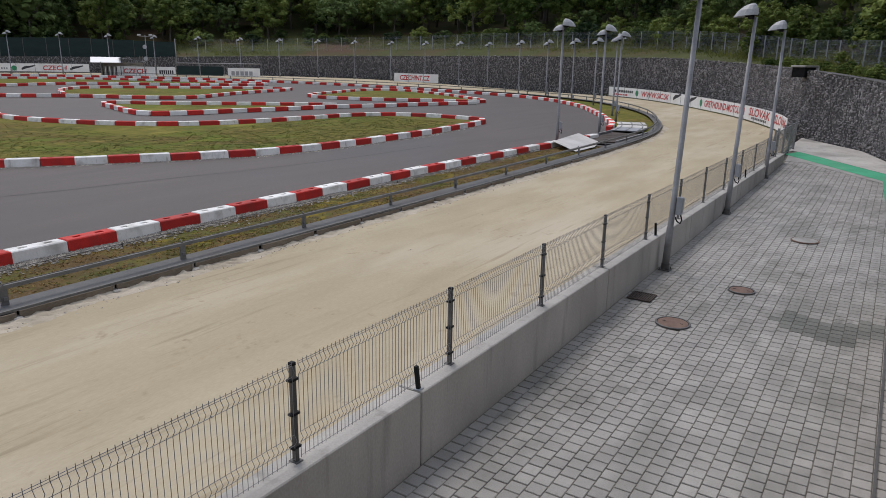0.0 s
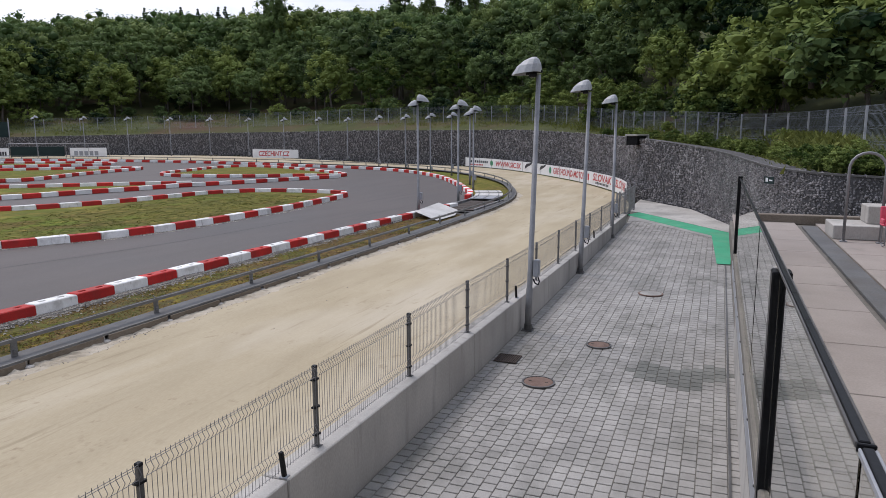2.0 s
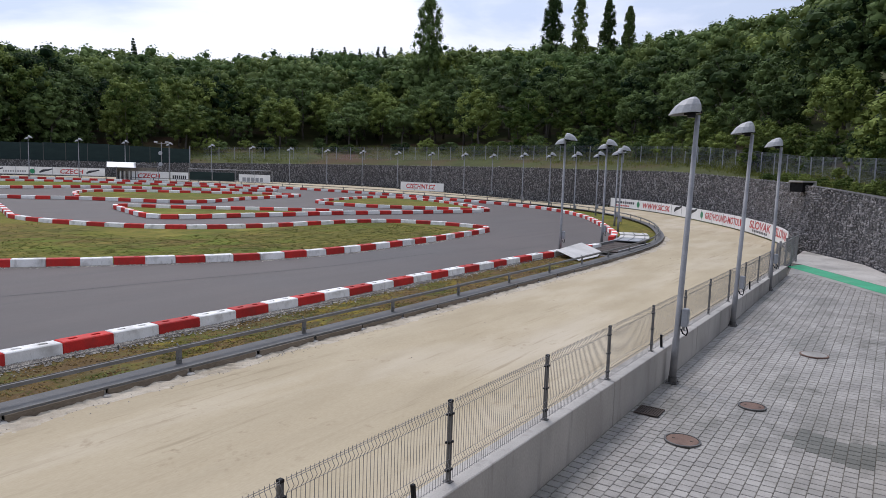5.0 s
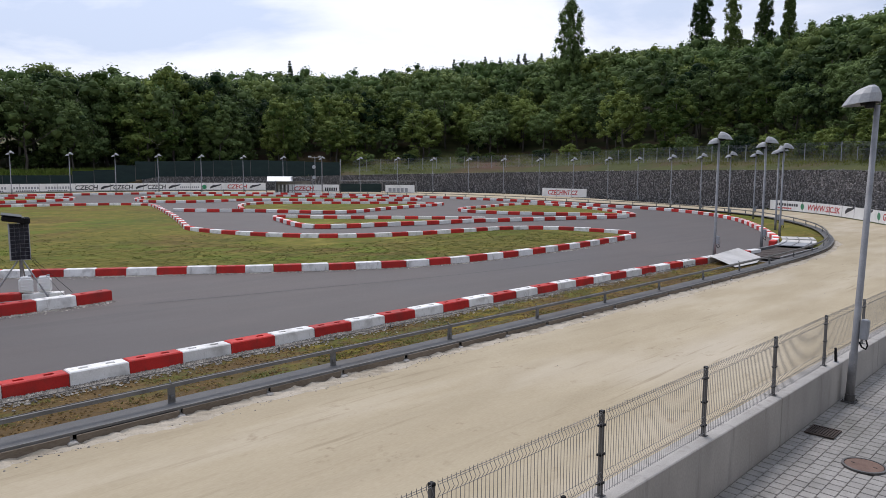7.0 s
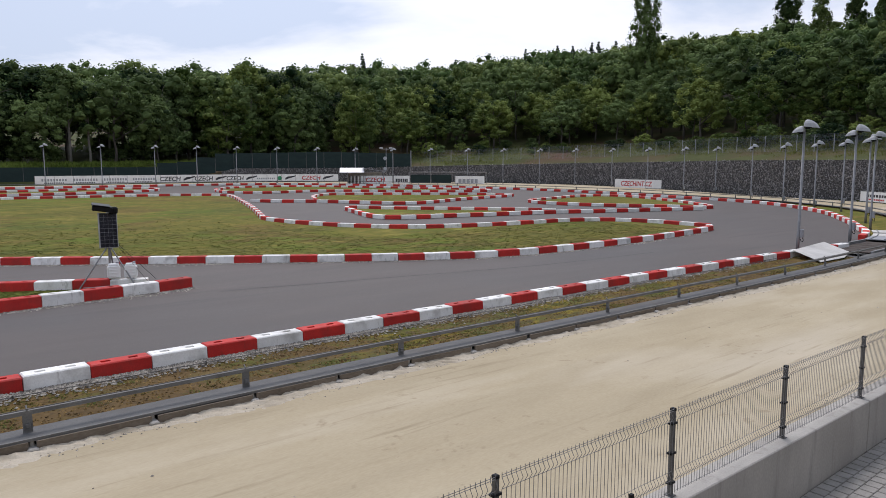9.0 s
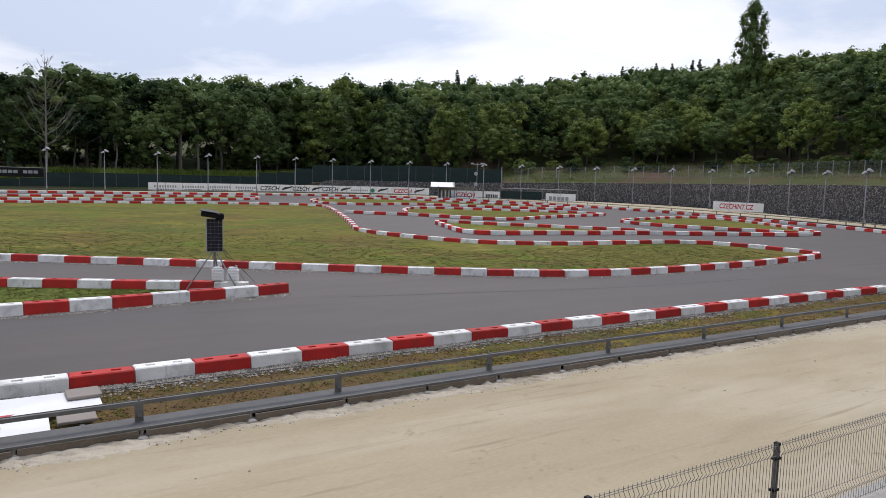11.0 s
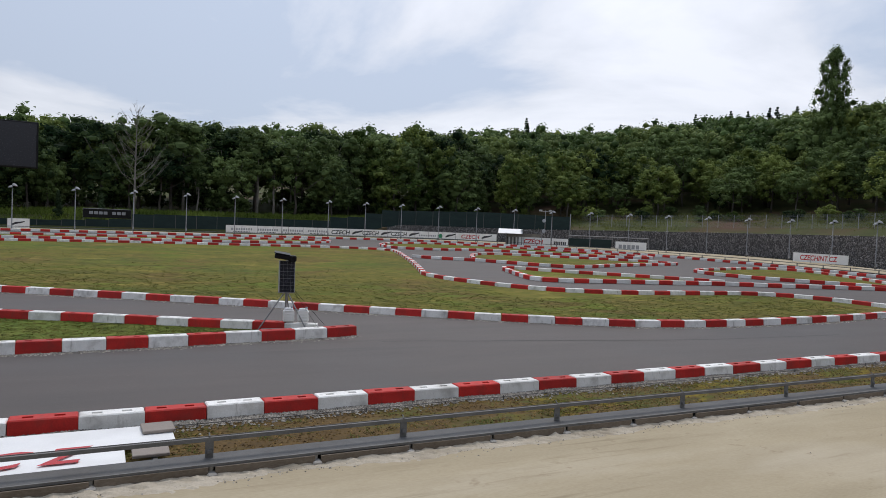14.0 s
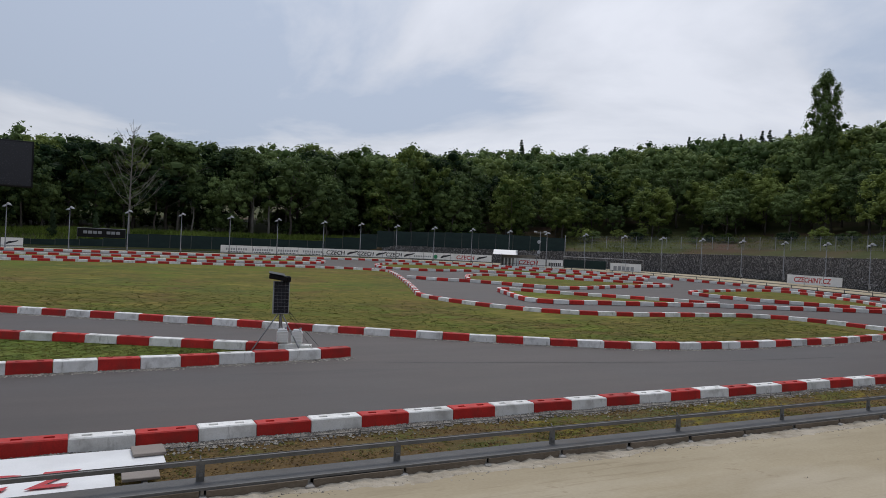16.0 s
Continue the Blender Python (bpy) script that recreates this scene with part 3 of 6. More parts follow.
def near_row(pts, phase, group, low=1.0):
    rnd = random.Random(len(group))
    for k, m, ang, l in row_places(pts, phase):
        red = k % 2
        ob = new("barrier_block", BLOCK_RED if red else BLOCK_WHITE)
        ob.matrix_basis = pose(m[0] + rnd.uniform(-0.018, 0.018), m[1], G(*m) - rnd.uniform(0.0, 0.02), rnd.uniform(-0.8, 0.8), rnd.uniform(-0.4, 0.4), ang + rnd.uniform(-1.1, 1.1)) @ Matrix.Diagonal((l / PITCH, 1, low, 1))
        tagged(ob, ("red" if red else "white") + "-painted concrete kart barrier block with scuffed faces", "barrier block", group)


def far_row(pts, phase, label, closed=False):
    for red in (1, 0):
        geos = []
        for k, m, ang, l in row_places(pts, phase, closed):
            if k % 2 == red:
                geos.append(moved(far_block_geo(l - 0.012), pose(m[0], m[1], G(*m), 0, 0, ang)))
        solid("barrier_row", join(*geos), RED_FAR if red else WHITE_FAR,
              ("red" if red else "white") + "-painted concrete blocks of a " + label, "barrier row", "stuff")


A_LINE = [(-13.33, -8.545), (-13.33, 0), (-13.3, 10), (-13.2, 20), (-12.95, 27), (-12.75, 31), (-12.6, 33.9)]
I_FRONT = [(-20.25, -9.1), (-20.55, -2.4), (-20.65, 0), (-20.75, 2.2), (-20.95, 4.4), (-21.15, 6.5), (-21.33, 7.45)]
I_BACK = [(-30.55, -10.05), (-26.75, -3.2), (-25.15, 0), (-23.3, 3.6), (-21.9, 6.4)]
B_LINE = [(-46, -24), (-34.4, -4.1), (-31.5, 0.8), (-29.3, 4.3), (-26.3, 8.9), (-23.7, 13), (-21.2, 17.5), (-20.2, 21), (-19.95, 25), (-20.1, 30),
          (-20.7, 36), (-21.6, 38), (-23.3, 38.2), (-25.5, 37.8), (-27.4, 36.9), (-29, 34.5), (-29.3, 32), (-29.5, 30), (-29.8, 28),
          (-30.3, 25.7), (-31.5, 23.2), (-32.7, 22), (-34.2, 21), (-35.9, 20.2), (-38, 19.5), (-41, 19.2), (-43.4, 20), (-47.8, 21.6),
          (-53, 23.4), (-58.6, 25.2), (-65.4, 27.3), (-69, 27.6), (-71.8, 23.5), (-73.2, 14), (-74, 5.5), (-74.1, -2), (-73.5, -10), (-73, -22)]
C_LINE = [(-79.3, -25), (-79.4, -9.4), (-79.7, -2), (-80, 6), (-80.2, 14.7), (-82, 23), (-84.5, 26), (-87.5, 26.5), (-89.5, 24),
          (-89.3, 19), (-88, 12), (-87, 0), (-86.5, -25)]
D_LINE = [(-13.6, 38.6), (-14.4, 41.5), (-15.9, 44.6), (-18.4, 49.4), (-22.5, 56), (-27.6, 61.3), (-33, 64.2), (-40, 65.4), (-48, 66.4), (-56, 66.3),
          (-64, 65.1), (-72, 62.5), (-81, 58.3), (-88, 53), (-93, 48), (-96, 42), (-97, 32), (-97.2, 15), (-97.4, 0), (-97.8, -30)]
E_LINE = [(-81, 31.6), (-75.4, 30.6), (-72.5, 32.6), (-71.9, 35.5), (-72.6, 39), (-72.1, 42), (-70.1, 45), (-66.6, 48.5), (-64.6, 52),
          (-62.6, 55), (-62.2, 58.5), (-66, 59.5), (-73, 54.6), (-80.5, 49.8), (-85, 45.5), (-86.6, 40.3), (-85.6, 35.7)]
F_LINE = [(-59.2, 26.3), (-56.8, 28.1), (-55.4, 30.3), (-53.3, 32.1), (-50.5, 33.9), (-48.6, 35.6), (-48.4, 38), (-49.5, 41), (-50.5, 43.7),
          (-51.7, 48.5), (-52.5, 52.3), (-53.7, 53.3), (-56.9, 50.9), (-61.1, 44.8), (-64.3, 39.8), (-64.3, 36.6), (-61.4, 33.8), (-56.5, 31.4)]
G_LINE = [(-29.9, 51.6), (-31.3, 47.6), (-32.9, 42.5), (-34.5, 38.3), (-35.3, 34.1), (-36.2, 30.4), (-36.6, 27.8), (-37.6, 26),
          (-39.2, 25.9), (-43, 27.1), (-46.2, 28.3), (-46.3, 29.6), (-44, 31.3), (-40.6, 35.1), (-37.3, 38.6), (-35.4, 40.2)]
H_LINE = [(-30.4, 53), (-33.5, 51.1), (-37.5, 47.9), (-40.2, 46.7), (-42.5, 46.3), (-44.8, 47.2), (-46, 49.9), (-46.7, 53), (-47.8, 57.4),
          (-47.5, 60.8), (-45.8, 62), (-42.5, 61.4), (-38.8, 59.8), (-35, 57.6), (-31.4, 55)]

near_row(A_LINE, 0, "barrier blocks beside the sand track")
near_row(I_FRONT, 0, "barrier blocks round the wedge island")
near_row(I_BACK, 1, "barrier blocks round the wedge island")
near_row(B_LINE, 0, "barrier blocks round the large infield", 0.88)
far_row(C_LINE, 0, "narrow far island")
far_row(D_LINE, 1, "long outer kart barrier")
far_row(E_LINE, 1, "far loop island", True)
far_row(F_LINE, 0, "middle loop island")
far_row(G_LINE, 0, "hook-shaped island")
far_row(H_LINE, 0, "loop island by the bend", True)


def turf(pts, label, mat=TURF, step=0.8):
    line = [tuple(p) for p in spline(pts, False, step)]
    solid("turf", patch(line, 0.05), mat, label, "grass", "structure")


turf(B_LINE, "dry mown grass of the large infield, brown and green")
turf(I_FRONT + I_BACK[::-1], "green grass inside the wedge island", TURF_GREEN)
turf(C_LINE, "grass of a narrow far island")
turf(E_LINE, "grass of a far loop island")
turf(F_LINE[2:], "grass of the middle loop island")
turf(G_LINE[3:], "grass of the hook-shaped island")
turf(H_LINE, "grass of the loop island by the bend")


def verge_z(x, y):
    return G(x, y) + 0.06 + 0.03 * noise.noise(Vector((x * 1.7, y * 1.1, 3)))


def verge_sheet():
    xs, ys = np.linspace(-13.12, -10.75, 10), np.linspace(-40, 31, 285)
    v = [(x, y, verge_z(x, y)) for y in ys for x in xs]
    f = [[i * 10 + j, i * 10 + j + 1, i * 10 + j + 11, i * 10 + j + 10] for i in range(284) for j in range(9)]
    return v, f


def build_verge():
    solid("verge", verge_sheet(), VERGE, "stony verge with thin dry grass beside the barrier", "verge", "structure")
    d = spline(D_LINE, step=1.0)
    i = np.array([inner_line[np.argmin(np.hypot(*(inner_line - p).T))] for p in d])
    lift2 = lambda x, y: G(x, y) + 0.045
    solid("verge", ribbon(offset(d, -0.2), i, lift2, lift2), TURF, "grass strip between outer barrier and running rail", "verge", "structure")


build_verge()

# ---- running rail along the sand's inner edge ----
RAIL_H = 0.45


def build_rail():
    rail = thing("running_rail", "grey steel lure rail on short posts along the sand", "rail", at=pose(0, 0, 0))
    line = inner_line[20:]
    top = offset(line, 0.12)
    part("top_rail", bar_along(top[::2], 0.05, 0.058, lambda x, y: G(x, y) + RAIL_H), RAIL_GREY, rail, "weathered grey box-section top rail")
    part("lure_cable", tube([(x, y, G(x, y) + RAIL_H + 0.08) for x, y in offset(line, 0.1)[::2]], 0.008, 4), STEEL_DARK, rail, "thin taut cable on the rail")
    part("walk_plate", bar_along(offset(line, 0.07), 0.48, 0.025, lambda x, y: G(x, y) + 0.175), PLATE, rail, "grey plate above the sand")
    part("edge_channel", bar_along(offset(line, -0.16), 0.03, 0.04, lambda x, y: G(x, y) + 0.165), RAIL_GREY, rail, "thin steel edge channel")
    post_me = mesh("rail_post", join(cbox((0, 0, 0.23), (0.025, 0.12, 0.46), 0.006), cbox((0.12, 0, 0.17), (0.26, 0.06, 0.04), 0.006),
                                     cbox((0.03, 0, 0.3), (0.03, 0.06, 0.06), 0.006), moved(cbox((0, 0, 0), (0.1, 0.02, 0.02), 0.004), pose(-0.02, 0, 0.535, 0, 35, 0))), RAIL_GREY)
    foot_me = mesh("plate_foot", join(cbox((0, 0, 0.12), (0.1, 0.06, 0.11), 0.01), cbox((0.07, 0, 0.04), (0.2, 0.14, 0.09), 0.02)), CONCRETE)
    s = np.r_[0, np.cumsum(np.hypot(*np.diff(line, axis=0).T))]
    y0 = np.interp(1.52, line[:80, 1], s[:80])
    for k, u in enumerate(np.arange(y0 % 3.13, s[-1], 3.13)):
        x, y = np.interp(u, s, line[:, 0]), np.interp(u, s, line[:, 1])
        x2, y2 = np.interp(u + 0.2, s, line[:, 0]), np.interp(u + 0.2, s, line[:, 1])
        a = math.degrees(math.atan2(y2 - y, x2 - x)) - 90
        if k < 60:
            part("rail_post", post_me, STEEL_DARK, rail, at=pose(x, y, G(x, y), 0, 0, a) @ Matrix.Translation((-0.12, 0, 0)))
        if k < 30:
            for o in (0.0, 1.56):
                xx, yy = np.interp(u + o, s, line[:, 0]), np.interp(u + o, s, line[:, 1])
                part("plate_foot", foot_me, CONCRETE, rail, at=pose(xx, yy, G(xx, yy), 0, 0, a) @ Matrix.Translation((0.1, 0, 0)))
    # weathered boards between the feet, then one long dark board past the bend
    side = offset(line, -0.195)
    rb = random.Random(8)
    u = y0 % 1.565 + 0.045
    while u < 62:
        b = u + 1.48
        ub = np.linspace(u, b, 4)
        seg = np.c_[np.interp(ub, s, side[:, 0]), np.interp(ub, s, side[:, 1])] + rb.uniform(-0.015, 0.015)
        h = rb.uniform(0.128, 0.146)
        part("skirt_board", bar_along(seg, 0.035, h, lambda x, y: G(x, y) + 0.025), SKIRT, rail, "brown-grey weathered board")
        u += 1.565
    k0 = int(np.argmin(abs(s - 62)))
    part("skirt_board", bar_along(side[k0:], 0.03, 0.11, lambda x, y: G(x, y) + 0.03), SKIRT, rail, "brown-grey weathered board")


build_rail()


def build_verge_wire():
    """Thin dark wire on low pegs between the blocks and the rail."""
    w = thing("verge_wire", "thin dark wire on low pegs along the verge", "wire")
    part("wire", tube([(-12.73 + 0.03 * noise.noise(Vector((y * 0.7, 0, 0))), y, G(-12.73, y) + 0.13 + 0.02 * noise.noise(Vector((y * 0.5, 3, 0)))) for y in np.arange(0.6, 29, 0.4)], 0.009, 5), STEEL_DARK, w)
    peg = mesh("peg", cbox((0, 0, 0.07), (0.025, 0.025, 0.18), 0.004), STEEL_DARK)
    for y in np.arange(1.6, 29, 3.13):
        part("peg", peg, STEEL_DARK, w, at=pose(-12.73, y, G(-12.73, y)))


build_verge_wire()


def build_crust():
    """Pale crumbly sand heaped unevenly along the rail's foot."""
    line = spline([tuple(p) for p in inner_line[::6]][:40], step=0.09)
    line = line[(line[:, 1] > -6) & (line[:, 1] < 44)]
    m = 12
    rows = [offset(line, -0.19 - 0.62 * j / (m - 1)) for j in range(m)]
    v, f, n = [], [], len(line)
    for i in range(n):
        for j in range(m):
            x, y = rows[j][i]
            u = j / (m - 1)
            wide = 0.62 + 0.5 * noise.noise(Vector((x * 0.3, y * 0.55, 1)))
            fall = max(0.0, 1 - u / max(0.12, wide))
            lump = 0.5 + 0.9 * noise.noise(Vector((x * 9, y * 7, 4))) + 0.5 * noise.noise(Vector((x * 22, y * 19, 9)))
            v.append((x, y, G(x, y) + 0.012 + fall * (0.03 + 0.06 * lump)))
    for i in range(n - 1):
        for j in range(m - 1):
            a = i * m + j
            f.append([a, a + 1, a + m + 1, a + m])
    solid("sand_crust", (v, f), CRUST, "pale crumbled sand heaped along the rail's foot", "sand", "stuff")


build_crust()

# ---- promenade: retaining wall, paving, drain ----
WALL_X = -3.72


def wall_top(y):
    return 1.0 - 0.0055 * y


def build_wall():
    wall = thing("wall_promenade", "grey cast concrete retaining wall between promenade and sand", "wall", kind="structure")
    y = 5.5 - 4 * 5.77
    while y < 32:
        y1 = min(y + 5.77, 33)
        g = cbox((0, 0, 0), (0.32, y1 - y - 0.022, 1), 0.012)
        v = []
        for p in g[0]:
            yy = p[1] + (y + y1) / 2
            z = wall_top(yy) + (p[2] - 0.5) if p[2] > 0 else P(yy) - 0.3
            v.append((WALL_X - 0.16 + p[0], yy, z))
        part("wall_panel", (v, g[1]), CONCRETE, wall)
        y = y1


build_wall()


def gabion_x(y):
    """The promenade's far edge against the stone wall."""
    return float(np.interp(y, [15, 22, 33.3, 39.6, 44.3], [2.3, 1.6, 0.8, -1.1, -4.2]))


def build_promenade():
    ys = list(np.linspace(-12, 44, 57))
    v = []
    for y in ys:
        x1 = 0.7 if y < 15 else gabion_x(y)
        v += [(-4.3 if y > 33 else WALL_X - 0.1, y, P(y) - 0.012), (max(x1, -4.2), y, P(y) - 0.012)]
    f = [[2 * i, 2 * i + 1, 2 * i + 3, 2 * i + 2] for i in range(len(ys) - 1)]
    return solid("promenade", (v, f), JOINT, "paved promenade with dark sandy joints", "pavement", "structure")


promenade = build_promenade()


def flat_strip(pts, lift, mat, name, label, category):
    g = [(x, y, P(y) + lift) for x, y in pts]
    return solid(name, (g, [list(range(len(g)))]), mat, label, category, "structure")


flat_strip([(-4.1, 36.0), (0.02, 30.0), (0.25, 23.7), (0.66, 23.7), (0.78, 30.9), (-3.6, 37.3)], 0.018, GREEN_PAINT, "green_path",
           "green painted path across the grey paving", "path")
flat_strip([(-4.3, 37.6), (-3.6, 37.35), (0.8, 30.95), (0.85, 33.2), (-1.1, 39.5), (-4.25, 44.2)], 0.016, CONCRETE, "ramp_slab",
           "pale concrete apron below the stone wall", "pavement")
flat_strip([(0.44, -12), (0.475, -12), (0.53, 23.6), (0.5, 23.6)], 0.022, STEEL_DARK, "drain_channel", "narrow steel drain along the paving", "drain")


# ---- terrace on which the camera is held out over the balustrade ----
TERRACE_Z = 2.8


def build_terrace():
    solid("terrace_deck", cbox((5.2, 2.5, TERRACE_Z - 0.19), (9.6, 24, 0.3), 0.01), JOINT, "concrete deck of the raised terrace", "floor", "structure")
    solid("wall_terrace", cbox((0.72, 2.5, 1.1), (0.22, 24, 3.0), 0.01), CONCRETE, "concrete wall below the terrace edge", "wall", "structure")
    floor = thing("floor_terrace", "beige terrace paving in large slabs", "floor", kind="structure")
    ys = np.arange(-9.4, 14.2, 1.18)
    me = mesh("slab", cbox((0, 0, 0), (1.05, 1.164, 0.04), 0.004), SLAB)
    me2 = mesh("slab_wide", cbox((0, 0, 0), (2.4, 1.164, 0.04), 0.004), SLAB)
    for y in ys:
        part("slab", me, SLAB, floor, at=pose(0.98, y + 0.59, TERRACE_Z - 0.02))
        part("slab", me2, SLAB, floor, at=pose(3.05, y + 0.59, TERRACE_Z - 0.02))
    solid("channel_drain", cbox((1.7, 2.2, TERRACE_Z - 0.018), (0.24, 23.2, 0.04), 0.004), PLATE, "dark drain strip in the terrace floor", "drain", "structure")
    solid("terrace_kerb", cbox((3.35, 14.38, TERRACE_Z + 0.05), (5.6, 0.22, 0.18), 0.012), SKIRT, "low brownish upstand at the terrace's end", "kerb", "structure")


build_terrace()


def build_sky_screen():
    """Unseen plain wall added behind the terrace: closes the place, blocks sky over the paving."""
    solid("wall_stand", cbox((6.6, -8.5, 7.0), (4.4, 38, 8.6), 0.03), CONCRETE, "plain grey wall added out of view to block sky light", "wall", "structure")


build_sky_screen()

# ---- dark stone wall in wire baskets ----
def gabion_base(x, y):
    return P(y) - 0.05 if x > -4.6 else G(x, y) - 0.05


def build_gabion():
    """Wire-basket stone wall: a sheet coloured like shaded gaps, stones set proud, course by course, unevenly."""
    rnd = random.Random(5)
    line = spline(RIM[1:19], step=0.25)
    az = np.array([bearing_of(*p) for p in line])
    top = np.array([G(*p) - 0.05 + rim_height(a) for p, a in zip(line, az)])
    n = len(line)
    core = offset(line, -0.0)
    back = offset(line, -0.9)
    # backing sheet: shade between the stones is put into its colour
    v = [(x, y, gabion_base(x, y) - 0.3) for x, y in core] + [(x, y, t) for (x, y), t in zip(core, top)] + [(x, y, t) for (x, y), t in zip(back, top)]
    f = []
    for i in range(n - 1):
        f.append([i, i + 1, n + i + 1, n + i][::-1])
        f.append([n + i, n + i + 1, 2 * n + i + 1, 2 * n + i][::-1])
    solid("wall_gabion", (v, f), STONE_BACK, "dark backing sheet standing in for shaded gaps between the retaining wall's stones", "wall", "structure")
    unit = [(-1, 0, 0), (1, 0, 0), (0, -1, 0), (0, 1, 0), (0, 0, -1), (0, 0, 1)]
    oct_f = [[0, 2, 4], [2, 1, 4], [1, 3, 4], [3, 0, 4], [2, 0, 5], [1, 2, 5], [3, 1, 5], [0, 3, 5]]
    s = np.r_[0, np.cumsum(np.hypot(*np.diff(line, axis=0).T))]
    sv, sf = [], []
    u = 0.0
    while u < s[-1]:
        x, y = np.interp(u, s, line[:, 0]), np.interp(u, s, line[:, 1])
        t = np.interp(u, s, top)
        dist = math.hypot(x, y)
        size = 0.06 if dist < 38 else (0.11 if dist < 62 else 0.155)
        z = gabion_base(x, y)
        while z < t + 0.04:
            r = size * rnd.uniform(0.55, 1.1)
            cx, cy = x + rnd.uniform(-0.6, 0.6) * size, y + rnd.uniform(-0.6, 0.6) * size
            rot = Euler((rnd.uniform(0, 6), rnd.uniform(0, 6), rnd.uniform(0, 6))).to_matrix()
            o = len(sv)
            for q in unit:
                w = rot @ Vector((q[0] * r * rnd.uniform(0.7, 1.1), q[1] * r * rnd.uniform(0.6, 1.0), q[2] * r * rnd.uniform(0.5, 0.9)))
                sv.append((cx + w.x, cy + w.y, z + w.z + rnd.uniform(-0.3, 0.3) * size))
            sf += [[k + o for k in q] for q in oct_f]
            z += size * rnd.uniform(1.0, 1.35)
        u += size * 1.25
    solid("gabion_stones", (sv, sf), STONE, "dark grey broken stones filling wire baskets", "stones", "stuff")
    # capping edge and basket mesh
    solid("gabion_cap", bar_along(line[::2], 0.12, 0.05, lambda x, y: G(x, y) - 0.05 + rim_height(bearing_of(x, y))), STEEL_DARK,
          "thin wire edging on the stone wall", "wall edge", "structure")


build_gabion()


# ---- fence on the promenade wall ----
FENCE_X = -3.88
POST_YS = [1.27 + 2.515 * k for k in range(-2, 13)]


def wire_panel(width, height, gap, r, folds):
    """A welded wire panel in the y-z plane: bent upright wires and paired level wires."""
    path = [(0, 0.0)]
    for z in folds:
        path += [(0, z - 0.05), (0.03, z), (0, z + 0.05)]
    path += [(0, height)]
    geos = []
    n = int(width / gap)
    for k in range(n + 1):
        y = -width / 2 + k * width / n
        geos.append(tube([(x, y, z) for x, z in path], r, 4, False))
    for z in [0.02] + [f + d for f in folds for d in (-0.05, 0.05)] + [height - 0.02]:
        geos.append(tube([(0, -width / 2, z), (0, width / 2, z)], r, 4, False))
    return join(*geos)


def build_fence():
    fence = thing("mesh_fence", "low grey welded wire fence on the concrete wall", "fence")
    post = mesh("post", join(cbox((0, 0, 0.46), (0.048, 0.048, 0.92), 0.006), cbox((0, 0, 0.005), (0.1, 0.085, 0.01), 0.003)), STEEL_DARK)
    cap = mesh("cap", cbox((0, 0, 0.925), (0.055, 0.055, 0.035), 0.008), BLACK)
    clip = mesh("clip", cbox((0, 0, 0), (0.06, 0.1, 0.024), 0.004), BLACK)
    panel = mesh("wire_panel", wire_panel(2.44, 0.93, 0.052, 0.0027, (0.2, 0.84)), WIRE)
    for k, y in enumerate(POST_YS):
        z = wall_top(y)
        p = part("post", post, STEEL_DARK, fence, at=pose(FENCE_X, y, z))
        part("cap", cap, BLACK, p, "black plastic cap")
        for h in (0.14, 0.46, 0.78):
            part("clip", clip, BLACK, p, at=pose(0, 0, h))
        if k + 1 < len(POST_YS):
            tagged(part("wire_panel", panel, WIRE, fence, at=pose(FENCE_X + 0.03, y + 1.2575, z + 0.03 - 0.007, -0.3, 0, 0)), kind="stuff")


build_fence()


def build_stub(y):
    """Short dark stub post on the wall."""
    s = thing("stub_post", "short black stub post on the concrete wall", "post", "stub posts", at=pose(FENCE_X + 0.08, y, wall_top(y) - 0.004, 5, -3, 0))
    part("post", cbox((0, 0, 0.14), (0.045, 0.045, 0.28), 0.006), BLACK, s)
    part("base_plate", cbox((0, 0, 0.006), (0.09, 0.08, 0.016), 0.003), BOX_GREY, s)


for y in (5.55, 14.3, 24.4):
    build_stub(y)


def build_gate():
    gate = thing("wire_gate", "grey steel gate of wire panels at the fence's end", "gate", at=pose(0, 0, 0))
    post = mesh("gate_post", join(cbox((0, 0, 0.75), (0.08, 0.08, 1.5), 0.008), cbox((0, 0, 0.008), (0.18, 0.18, 0.016), 0.003)), STEEL)
    panel = mesh("gate_panel", join(wire_panel(2.0, 1.2, 0.06, 0.0035, (0.3, 0.9)), tube([(0, -1, 0), (0, -1, 1.22), (0, 1, 1.22), (0, 1, 0), (0, -1, 0)], 0.022, 6, False)), STEEL)
    for y in (31.6, 32.4, 34.4, 36.4, 38.4):
        part("gate_post", post, STEEL, gate, at=pose(-4.0, y, P(y)))
    for y in (33.4, 35.4, 37.4):
        part("gate_panel", panel, STEEL, gate, at=pose(-4.0, y, P(y) + 0.12, 0, 0, 0))


build_gate()

